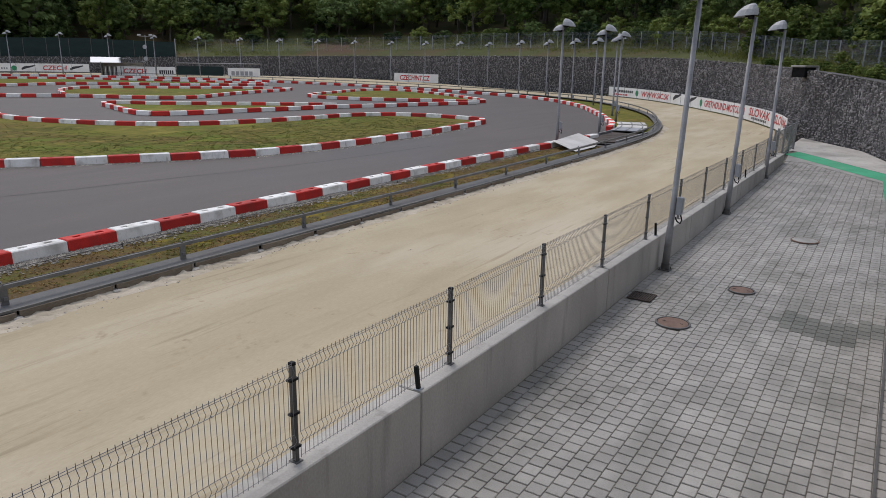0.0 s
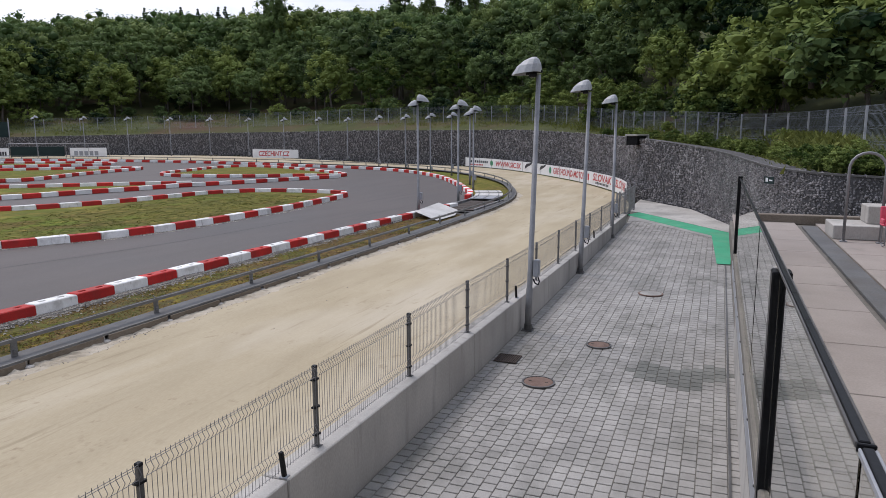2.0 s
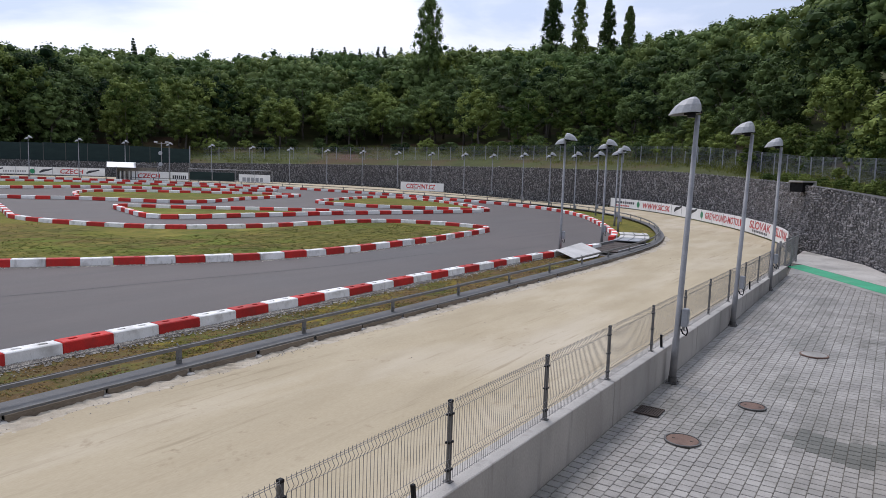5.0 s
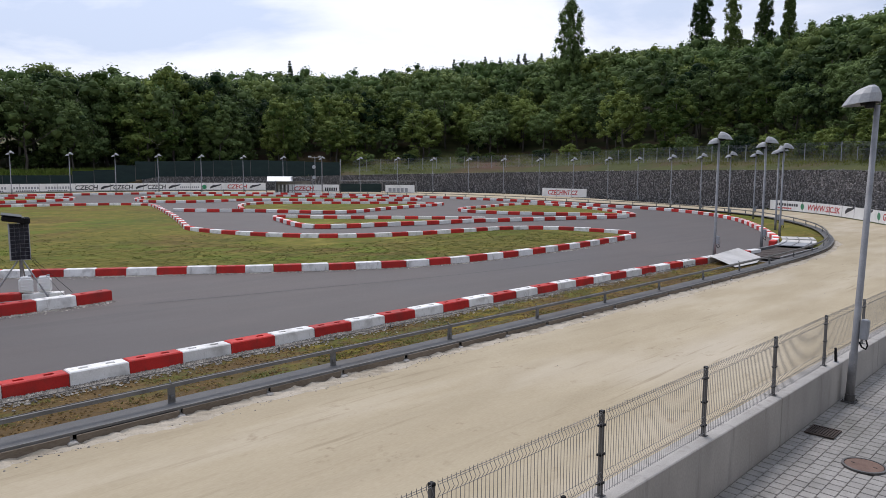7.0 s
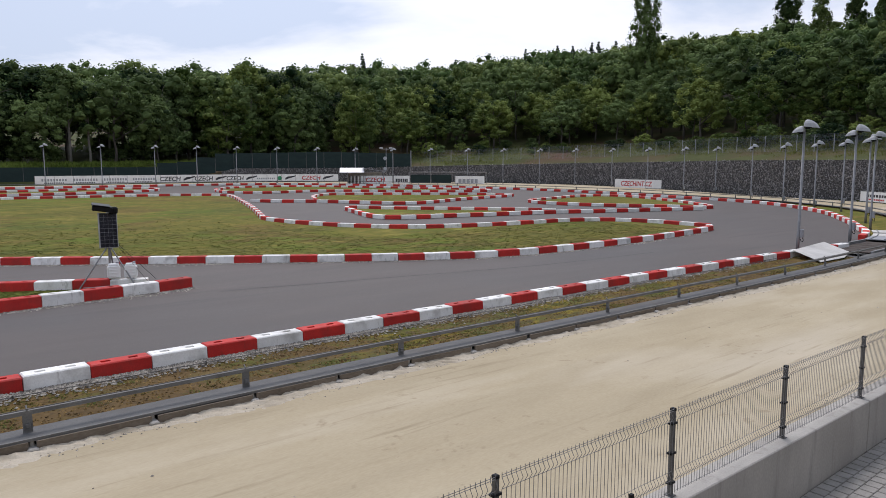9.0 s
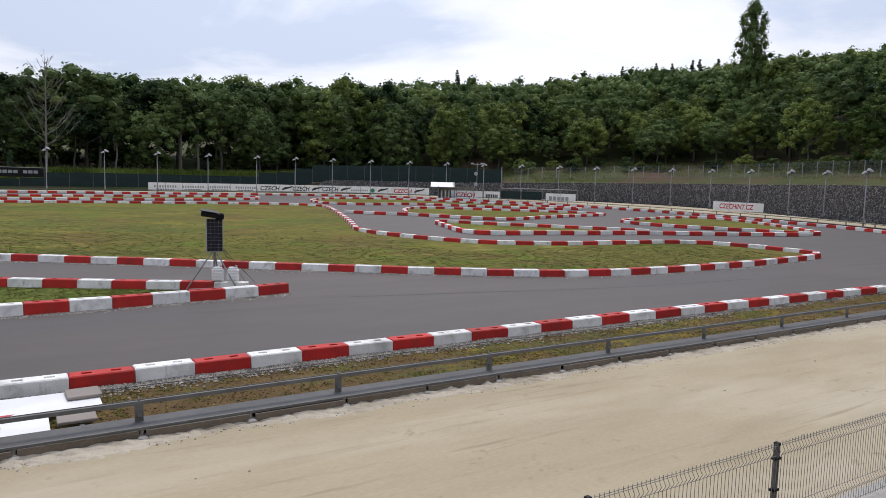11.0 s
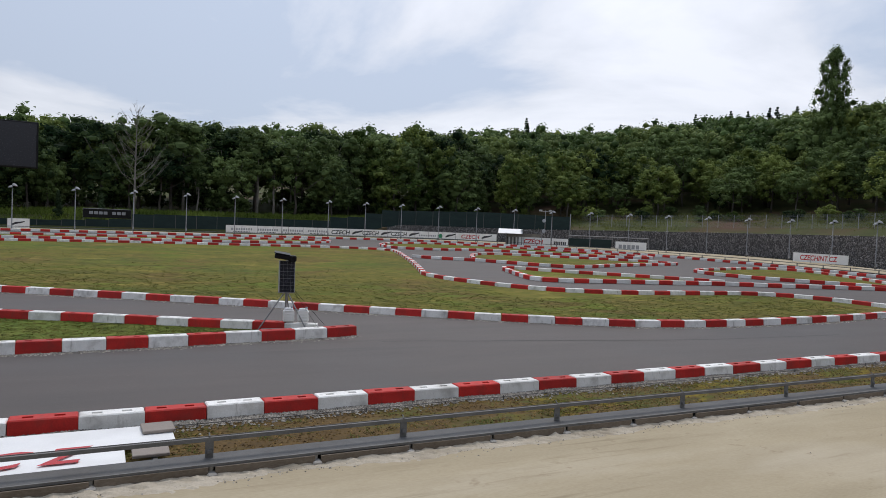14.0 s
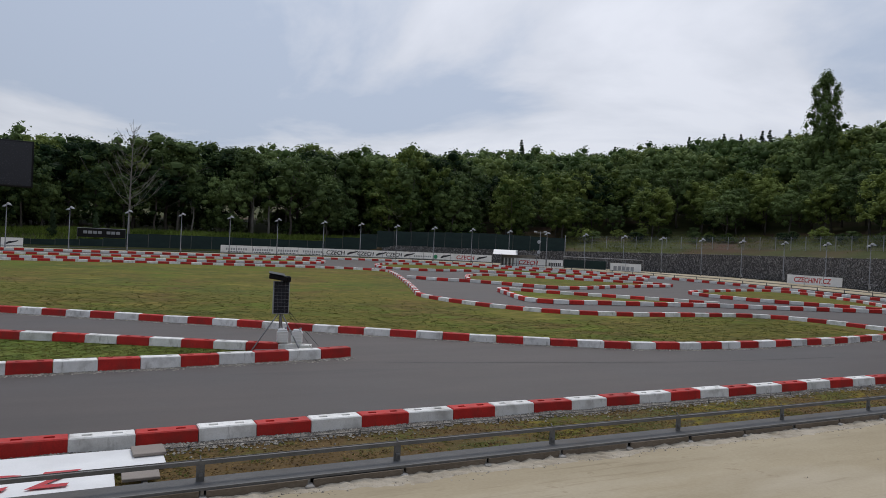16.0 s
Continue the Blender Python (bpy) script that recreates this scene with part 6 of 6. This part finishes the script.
def build_woods():
    rnd = random.Random(11)
    broad = [make_tree(20 + k, 10, 0.08 + 0.05 * (k % 3), 3.5 + 0.5 * (k % 3), 84, 0.68, 30, 0.18, LEAF,
                       "dense dark green broadleaf tree at the wood's edge") for k in range(7)]
    fresh = [make_tree(40 + k, 10, 0.06, 3.6, 84, 0.66, 30, 0.18, LEAF_BRIGHT, "bright fresh green broadleaf tree on the hillside") for k in range(3)]
    slim = [make_tree(60 + k, 10, 0.3, 2.0, 56, 0.54, 30, 0.15, LEAF, "tall slim broadleaf tree with bare lower trunk", bark=BARK_PALE) for k in range(3)]
    shrub = [make_tree(80 + k, 3, 0.02, 1.9, 38, 0.32, 22, 0.12, LEAF_BRIGHT if k else LEAF, "leafy green shrub on the bank", "shrub", name="shrub", limbs=3) for k in range(3)]
    # first ranks, tree by tree
    az = -104.0
    while az < 16:
        left = az < -62
        s0 = float(np.interp(az, [-105, -70, -58, -48, -40, -28, -18, -8, 0, 16], [11, 11, 15, 22, 26, 24, 20, 13, 16, 18]))
        for rank in range(3):
            a = az + rnd.uniform(-0.9, 0.9)
            s = s0 + rank * 5.5 + rnd.uniform(-1.5, 1.5)
            x, y, z = hill_point(a, s)
            if -84.5 < a < -74:
                kind = slim if rnd.random() < 0.65 else broad
            else:
                kind = fresh if rnd.random() < (0.18 if left else (0.4 if a < -22 else (0.3 if a < -14 else 0.2))) else broad
            tall = rnd.uniform(14.5, 18.5) if left else (rnd.uniform(9.5, 14) if rank else rnd.uniform(6, 11))
            if left and rank == 0:
                tall *= rnd.uniform(0.55, 0.95)
            if a > -12:
                tall *= 0.85
            tall = under_skyline(a, x, y, z, tall, rnd)
            k = tall / 10
            m = pose(x, y, z - 0.15, 0, 0, rnd.uniform(0, 360)) @ Matrix.Diagonal((k * rnd.uniform(0.9, 1.15), k * rnd.uniform(0.9, 1.15), k, 1))
            copy_thing(rnd.choice(kind), m)
        dist = math.hypot(*hill_point(az, s0)[:2])
        az += math.degrees(4.6 / dist) * rnd.uniform(0.85, 1.2)
    # round crowns that stand clear of the wood's edge
    for a, s, tall, wide, kind in ((-67.6, 10, 11.5, 1.25, fresh), (-73.0, 11, 12.5, 0.95, broad), (-62.6, 11, 12, 1.0, broad), (-57.6, 13, 13.5, 0.9, fresh),
                                   (-53.5, 14, 9.5, 1.2, fresh), (-46.5, 18, 10, 1.2, fresh), (-41, 20, 9, 1.2, broad), (-30.5, 16, 10.5, 1.1, fresh), (-26.5, 15, 9.5, 1.1, fresh), (-13, 10, 5.5, 1.2, fresh), (-9, 8, 4.5, 1.3, fresh), (1.5, 15, 6.5, 1.0, fresh)):
        x, y, z = hill_point(a, s)
        k = tall / 10
        copy_thing(rnd.choice(kind), pose(x, y, z - 0.15, 0, 0, rnd.uniform(0, 360)) @ Matrix.Diagonal((k * wide, k * wide, k, 1)))
    # shrubs on the bank and along the fence
    for q in range(150):
        a = rnd.uniform(-52, 16) if q < 80 else rnd.uniform(-9, 14)
        near = a > -9
        s = rnd.uniform(0.5, 1.7) if near and rnd.random() < 0.85 else float(np.interp(a, [-52, -40, -20, -8, 16], [14, 22, 16, 8, 6])) * rnd.uniform(0.55, 1.0)
        x, y, z = hill_point(a, s)
        k = rnd.uniform(0.17, 0.3) if near else rnd.uniform(0.4, 0.95)
        copy_thing(rnd.choice(shrub[1:] if near else shrub), pose(x, y, z - 0.05, 0, 0, rnd.uniform(0, 360)) @ Matrix.Diagonal((k * 1.2, k * 1.2, k * rnd.uniform(0.8, 1.2), 1)))
    for q in range(80):
        a = rnd.uniform(-24, 15)
        x, y, z = hill_point(a, (rnd.uniform(9, 14) + max(0, a)) if a > -9 else rnd.uniform(8, 20))
        k = rnd.uniform(0.5, 1.25)
        copy_thing(rnd.choice(shrub), pose(x, y, z - 0.1, 0, 0, rnd.uniform(0, 360)) @ Matrix.Diagonal((k * 1.1, k * 1.1, k, 1)))
    for q in range(46):
        a = rnd.uniform(0, 15)
        x, y, z = hill_point(a, rnd.uniform(11, 24))
        k = rnd.uniform(0.9, 1.8)
        copy_thing(rnd.choice(shrub), pose(x, y, z - 0.1, 0, 0, rnd.uniform(0, 360)) @ Matrix.Diagonal((k * 1.2, k * 1.2, k, 1)))
    for q in range(60):
        x, y, z = hill_point(rnd.uniform(-101, -60), rnd.uniform(11, 24))
        k = rnd.uniform(1.0, 1.8)
        copy_thing(shrub[0], pose(x, y, z - 0.05, 0, 0, rnd.uniform(0, 360)) @ Matrix.Diagonal((k * 1.2, k * 1.2, k, 1)))
    for ob in broad + fresh + slim + shrub:
        for o in list(ob.children) + [ob]:
            bpy.data.objects.remove(o)
    # single tall forms against the sky
    pr = random.Random(3)
    for az, top_el, w in ((-34.75, 13.8, 4.1), (-24.9, 14.2, 3.3), (-22.8, 13.9, 2.3), (-20.6, 13.6, 2.2), (-19.0, 13.1, 1.9)):
        x0, y0, z = hill_point(az, 45 if az < -30 else 70)
        r0 = math.hypot(x0, y0)
        h = 4.36 + r0 * math.tan(radians(top_el)) - z
        t = thing("poplar", "tall columnar poplar standing above the woods", "tree", "poplars on the hill", at=pose(x0, y0, z - 0.2))
        part("trunk", tube([(0, 0, 0), (0.1, 0, h * 0.5), (0, 0.1, h * 0.93)], [0.35, 0.22, 0.05], 7), BARK, t, smooth=True)
        part("crown", poplar_geo(pr, h, w, 44, 0.2), LEAF if az < -30 else LEAF_MID, t)
    for az, s, el in ((-57.1, 95, 8.75), (-49.6, 90, 8.35), (-47.0, 95, 8.5), (-41.5, 95, 9.3), (-40.3, 95, 9.25), (-38.8, 97, 9.45), (-38.3, 95, 9.5), (-37, 95, 9.5), (-44, 95, 9.1), (-92.6, 4.5, 1.5), (-89.8, 4.5, 1.4)):
        x, y, z = hill_point(az, s)
        h = max(4.0, 4.36 + math.hypot(x, y) * math.tan(radians(el + (0.25 if s > 20 else 0))) - z)
        t = thing("conifer", "dark pointed conifer rising from the wood", "tree", "conifers in the wood", at=pose(x, y, z - 0.2))
        part("trunk", tube([(0, 0, 0), (0, 0, h * 0.95)], [0.02 * h, 0.02], 6), BARK, t)
        part("crown", conifer_geo(pr, h, 0.17 * h, 26, 0.03 * h ** 0.8), LEAF_DARK, t)
    # one bare tree at the edge
    x, y, z = hill_point(-87.6, 4)
    h = 4.36 + math.hypot(x, y) * math.tan(radians(8.7)) - z
    t = thing("bare_tree", "leafless pale tree with fine upward twigs", "tree", at=pose(x, y, z))
    g = [tube([(0, 0, 0), (0.1, 0, h * 0.4), (-0.1, 0.1, h * 0.75), (0, 0, h * 0.98)], [0.17, 0.12, 0.06, 0.015], 7)]
    for k in range(46):
        zz, a = h * pr.uniform(0.25, 0.9), pr.uniform(0, 6.283)
        l = (h - zz) * pr.uniform(0.2, 0.42) + 0.6
        p = [(0, 0, zz), (0.4 * l * math.cos(a), 0.4 * l * math.sin(a), zz + pr.uniform(0.1, 0.35) * l), (0.7 * l * math.cos(a), 0.7 * l * math.sin(a), zz + pr.uniform(0.35, 0.9) * l)]
        g.append(tube(p, [0.038, 0.024, 0.01], 4))
        for _ in range(3):
            b, q = a + pr.uniform(-0.8, 0.8), pr.uniform(0.3, 0.8)
            s = [p[1][i] * (1 - q) + p[2][i] * q for i in range(3)]
            g.append(tube([tuple(s), (s[0] + 0.3 * l * math.cos(b), s[1] + 0.3 * l * math.sin(b), s[2] + 0.4 * l)], [0.022, 0.008], 3))
    part("trunk", join(*g), BARK_PALE, t)
    # deeper woods, joined by the tone of their crowns
    protos = []
    for k in range(6):
        r2 = random.Random(200 + k)
        c, r = crown_clumps(r2, 10, 0.2, 3.6, 40, 0.86)
        v, f = leaf_cloud(r2, c, r, 19, 0.25, 0.8, 0.68)
        protos.append((np.array(v), np.array(f)))
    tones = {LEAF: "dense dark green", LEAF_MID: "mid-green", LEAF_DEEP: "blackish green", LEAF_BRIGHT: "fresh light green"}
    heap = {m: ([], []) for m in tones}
    az = -106.0
    while az < 18:
        s0 = float(np.interp(az, [-105, -70, -58, -48, -40, -28, -18, -8, 0, 16], [29, 29, 32, 39, 43, 41, 37, 28, 24, 24]))
        s = s0 + rnd.uniform(0, 4)
        deep = 40 if az < -66 else 95
        while s < s0 + deep:
            a = az + rnd.uniform(-0.7, 0.7)
            x, y, z = hill_point(a, s)
            k = under_skyline(a, x, y, z, 10 * (rnd.uniform(1.3, 2.0) if a < -24 else rnd.uniform(1.1, 1.6)), rnd) / 10
            wide = max(k, 0.9) * rnd.uniform(0.8, 1.1)
            v, f = protos[rnd.randrange(6)]
            t = rnd.uniform(0, 6.283)
            c, q = math.cos(t), math.sin(t)
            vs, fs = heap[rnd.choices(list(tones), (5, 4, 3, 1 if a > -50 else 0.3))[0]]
            o = sum(len(p) for p in vs)
            vs.append(np.c_[(v[:, 0] * c - v[:, 1] * q) * wide + x, (v[:, 0] * q + v[:, 1] * c) * wide + y, v[:, 2] * k + z - 0.5])
            fs.append(f + o)
            s += rnd.uniform(5.0, 8.0)
        az += 1.9 if az < -12 else 3.0
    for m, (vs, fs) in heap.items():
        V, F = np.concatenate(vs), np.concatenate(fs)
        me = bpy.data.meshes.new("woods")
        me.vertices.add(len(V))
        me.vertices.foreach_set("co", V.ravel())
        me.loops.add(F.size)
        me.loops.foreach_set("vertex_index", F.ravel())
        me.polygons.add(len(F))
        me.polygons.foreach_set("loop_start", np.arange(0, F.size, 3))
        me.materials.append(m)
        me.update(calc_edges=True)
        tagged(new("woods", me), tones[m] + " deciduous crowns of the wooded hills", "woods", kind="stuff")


build_woods()


# ---- loose gravel, grass and marks ----
def scatter_stones(rnd, places, lo, hi):
    unit = [(-1, 0, 0), (1, 0, 0), (0, -1, 0), (0, 1, 0), (0, 0, 1)]
    faces = [[2, 1, 4], [1, 3, 4], [3, 0, 4], [0, 2, 4]]
    v, f = [], []
    for x, y, z in places:
        r, t = rnd.uniform(lo, hi), rnd.uniform(0, 6.283)
        o = len(v)
        for a, b, c in unit:
            a, b = a * rnd.uniform(0.6, 1.2), b * rnd.uniform(0.6, 1.2)
            v.append((x + r * (a * math.cos(t) - b * math.sin(t)), y + r * (a * math.sin(t) + b * math.cos(t)), z + r * c * 0.7))
        f += [[k + o for k in q] for q in faces]
    return v, f


def build_ground_cover():
    rnd = random.Random(21)
    places = []
    for _ in range(20000):
        y = rnd.uniform(-6, 31)
        x = -13.14 + abs(rnd.gauss(0, 0.2 + 0.1 * noise.noise(Vector((0, y * 0.5, 3)))))
        places.append((x, y, verge_z(x, y) + 0.012))
    for line, n, side in ((spline(I_FRONT, step=0.3), 4000, -1), (spline(B_LINE[1:11], step=0.3), 9000, -1)):
        for _ in range(n):
            i, u = rnd.randrange(len(line) - 1), rnd.random()
            p, t = line[i] * (1 - u) + line[i + 1] * u, line[i + 1] - line[i]
            q = p + np.array((t[1], -t[0])) / np.hypot(*t) * (0.2 + abs(rnd.gauss(0, 0.12 + 0.1 * noise.noise(Vector((p[0] * 0.4, p[1] * 0.4, 2))))))
            places.append((q[0], q[1], G(*q)))
    solid("gravel", scatter_stones(rnd, places, 0.015, 0.042), GRAVEL, "pale loose gravel along the foot of the barrier blocks", "gravel", "stuff")
    # crumbs of pale stone along the sand's edge and on the wall's ledge
    places = []
    for _ in range(3800):
        y = rnd.uniform(-4, 36)
        x = float(np.interp(y, inner_line[:160, 1], inner_line[:160, 0])) + 0.2 + abs(rnd.gauss(0, 0.14))
        places.append((x, y, G(x, y) + 0.03))
    for _ in range(5200):
        y = rnd.uniform(0, 31)
        x = -4.04 - abs(rnd.gauss(0, 0.09 + 0.07 * noise.noise(Vector((1, y * 0.7, 2)))))
        places.append((x, y, G(x, y) + 0.04))
    for _ in range(45):
        y, x = rnd.uniform(0, 34), rnd.uniform(-9.8, -4.4)
        places.append((x, y, G(x, y) + 0.035))
    solid("sand_crumbs", scatter_stones(rnd, places, 0.008, 0.026), GRAVEL, "small pale crumbs lying on the sand", "gravel", "stuff")
    # straw, clods and small stones strewn over the verge
    places = []
    while len(places) < 15000:
        y, x = rnd.uniform(-6, 31), rnd.uniform(-13.0, -10.95)
        if noise.noise(Vector((x * 1.3, y * 0.6, 11))) > -0.1 or rnd.random() < 0.3:
            places.append((x, y, verge_z(x, y)))
    solid("verge_litter", scatter_stones(rnd, places, 0.01, 0.034), LITTER, "brown clods, straw and small stones on the verge", "litter", "stuff")
    # grass blades: verge, wedge, infield
    v, f = [], []

    def blades(x, y, z, n, h):
        for _ in range(n):
            a = rnd.uniform(0, 6.283)
            w = 0.012 + 0.01 * rnd.random()
            lx, ly = rnd.gauss(0, h * 1.3), rnd.gauss(0, h * 1.3)
            px, py = x + rnd.gauss(0, 0.06), y + rnd.gauss(0, 0.06)
            o = len(v)
            v.extend([(px - w * math.cos(a), py - w * math.sin(a), z), (px + w * math.cos(a), py + w * math.sin(a), z), (px + lx, py + ly, z + h * rnd.uniform(0.25, 0.6))])
            f.append([o, o + 1, o + 2])
    for _ in range(2400):
        y = rnd.uniform(-5, 31)
        x = rnd.uniform(-12.7, -10.95)
        if noise.noise(Vector((x * 0.9, y * 0.5, 7))) < 0.12 and rnd.random() < 0.9:
            continue
        blades(x, y, verge_z(x, y) - 0.005, 9, rnd.uniform(0.03, 0.085))
    for _ in range(2200):
        t = rnd.random()
        y = rnd.uniform(-6, 6)
        x0, x1 = -20.9, float(np.interp(y, [-9.6, -3.2, 0, 3.6, 6.4], [-30.3, -26.5, -24.9, -23.0, -21.9]))
        x = x0 + (x1 - x0) * rnd.random()
        blades(x, y, G(x, y) + 0.05, 6, rnd.uniform(0.04, 0.09))
    for _ in range(11000):
        y = rnd.uniform(-8, 36)
        xf = float(np.interp(y, [-4.1, 0.8, 4.3, 8.9, 13, 17.5, 21, 30, 36], [-34.6, -31.7, -29.5, -26.5, -23.9, -21.4, -20.4, -20.4, -21])) - 0.3
        x = xf - abs(rnd.gauss(0, 9))
        if y > 19 and x < -29:
            continue
        blades(x, y, G(x, y) + 0.05, 5, rnd.uniform(0.04, 0.1))
    solid("grass_blades", (v, f), GRASS, "sparse green and straw-coloured grass blades", "grass", "stuff")


build_ground_cover()


def build_bank():
    """Rough grass and weeds on the bank above the stone wall."""
    rnd = random.Random(31)
    v, f = [], []
    for _ in range(13000):
        az = rnd.uniform(-82, 14)
        deep = float(np.interp(az, [-82, -60, -48, -40, -20, -8, 14], [9, 10, 20, 24, 18, 10, 7]))
        s = 0.8 + deep * rnd.random()
        x, y, z = hill_point(az, s)
        bare = noise.noise(Vector((x * 0.06, y * 0.06, 5)))
        if bare > 0.18 and rnd.random() < 0.75:
            continue
        h = rnd.uniform(0.2, 0.55) * (0.5 if az > -9 else 1)
        for _ in range(7):
            a, w = rnd.uniform(0, 6.283), rnd.uniform(0.04, 0.09)
            px, py = x + rnd.gauss(0, 0.3), y + rnd.gauss(0, 0.3)
            o = len(v)
            v.extend([(px - w * math.cos(a), py - w * math.sin(a), z - 0.1), (px + w * math.cos(a), py + w * math.sin(a), z - 0.1),
                      (px + rnd.gauss(0, 0.2), py + rnd.gauss(0, 0.2), z + h * rnd.uniform(0.5, 1))])
            f.append([o, o + 1, o + 2])
    solid("bank_grass", (v, f), BANK, "rough green and straw weeds on the bank", "grass", "stuff")


build_bank()


def build_meadow():
    """Fresh green grass on the low bank behind the windbreak net."""
    rnd = random.Random(37)
    v, f = [], []
    for _ in range(3600):
        x, y, z = hill_point(rnd.uniform(-100, -66), rnd.uniform(2.0, 10.5))
        for _ in range(6):
            a, w = rnd.uniform(0, 6.283), rnd.uniform(0.06, 0.12)
            px, py = x + rnd.gauss(0, 0.35), y + rnd.gauss(0, 0.35)
            o = len(v)
            v.extend([(px - w * math.cos(a), py - w * math.sin(a), z - 0.1), (px + w * math.cos(a), py + w * math.sin(a), z - 0.1),
                      (px + rnd.gauss(0, 0.4), py + rnd.gauss(0, 0.4), z + rnd.uniform(0.4, 0.95))])
            f.append([o, o + 1, o + 2])
    solid("meadow_grass", (v, f), MEADOW, "tall fresh green grass behind the windbreak net", "grass", "stuff")


build_meadow()


# ---- paving stones of the promenade, laid in staggered columns ----
def build_pavers():
    gap, w = 0.009, 0.19
    cols = int((0.66 - WALL_X) / w)
    near_me = mesh("paver", cbox((0, 0, 0), (w - gap, w - 2 * gap, 0.04), 0.006), PAVER)
    rnd = random.Random(9)
    holes = [(-2.56, 11.3, 0.31), (-1.92, 13.78, 0.27), (-1.35, 18.72, 0.33)]
    green = [(-4.1, 36.0), (0.02, 30.0), (0.25, 23.7)]
    plain, damp = [], []
    v0, f0 = cbox((0, 0, 0), (w - gap, w - 2 * gap, 0.04), 0.006)
    for c in range(cols):
        x = WALL_X + 0.01 + (c + 0.5) * w
        y = 2.0 + (0.095 if c % 2 else 0.0)
        while y < 33.5:
            y += w
            if any(math.hypot(x - hx, y - hy) < r - 0.11 for hx, hy, r in holes) or (abs(x + 3.41) < 0.12 and abs(y - 12.33) < 0.12):
                continue
            z = P(y) - 0.02 + rnd.uniform(-0.002, 0.002)
            if y > 30.0 + (0.02 - x) * 1.45 - 0.3 or (x > 0.2 and y > 23.6):
                continue
            is_damp = noise.noise(Vector((x * 1.2, y * 0.9, 0))) + 1.2 - math.hypot((x + 0.35) / 0.75, (y - 12.5) / 0.9) > 0.42
            if 6.3 < y < 8.8 and not is_damp:
                part("paver", near_me, PAVER, promenade, at=pose(x, y, z, rnd.uniform(-0.3, 0.3), rnd.uniform(-0.3, 0.3), rnd.uniform(-0.4, 0.4)))
            else:
                (damp if is_damp else plain).append((x, y, z))
    for places, mat, label in ((plain, PAVER_JOINED, "light grey square paving stones"), (damp, DAMP, "dark weathered paving stones")):
        v, f = [], []
        for x, y, z in places:
            o = len(v)
            v += [(x + a, y + b, z + q) for a, b, q in v0]
            f += [[k + o for k in q] for q in f0]
        ob = part("paver_field", (v, f), mat, promenade, label)
        tagged(ob, kind="stuff")
    flat_strip([(-3.72, 33.5), (-3.9, 36.1), (0.0, 30.1), (0.05, 29.4), (-3.0, 33.6)], 0.012, PAVER_JOINED, "paving_edge", "light grey paving beside the green path", "pavement")


build_pavers()
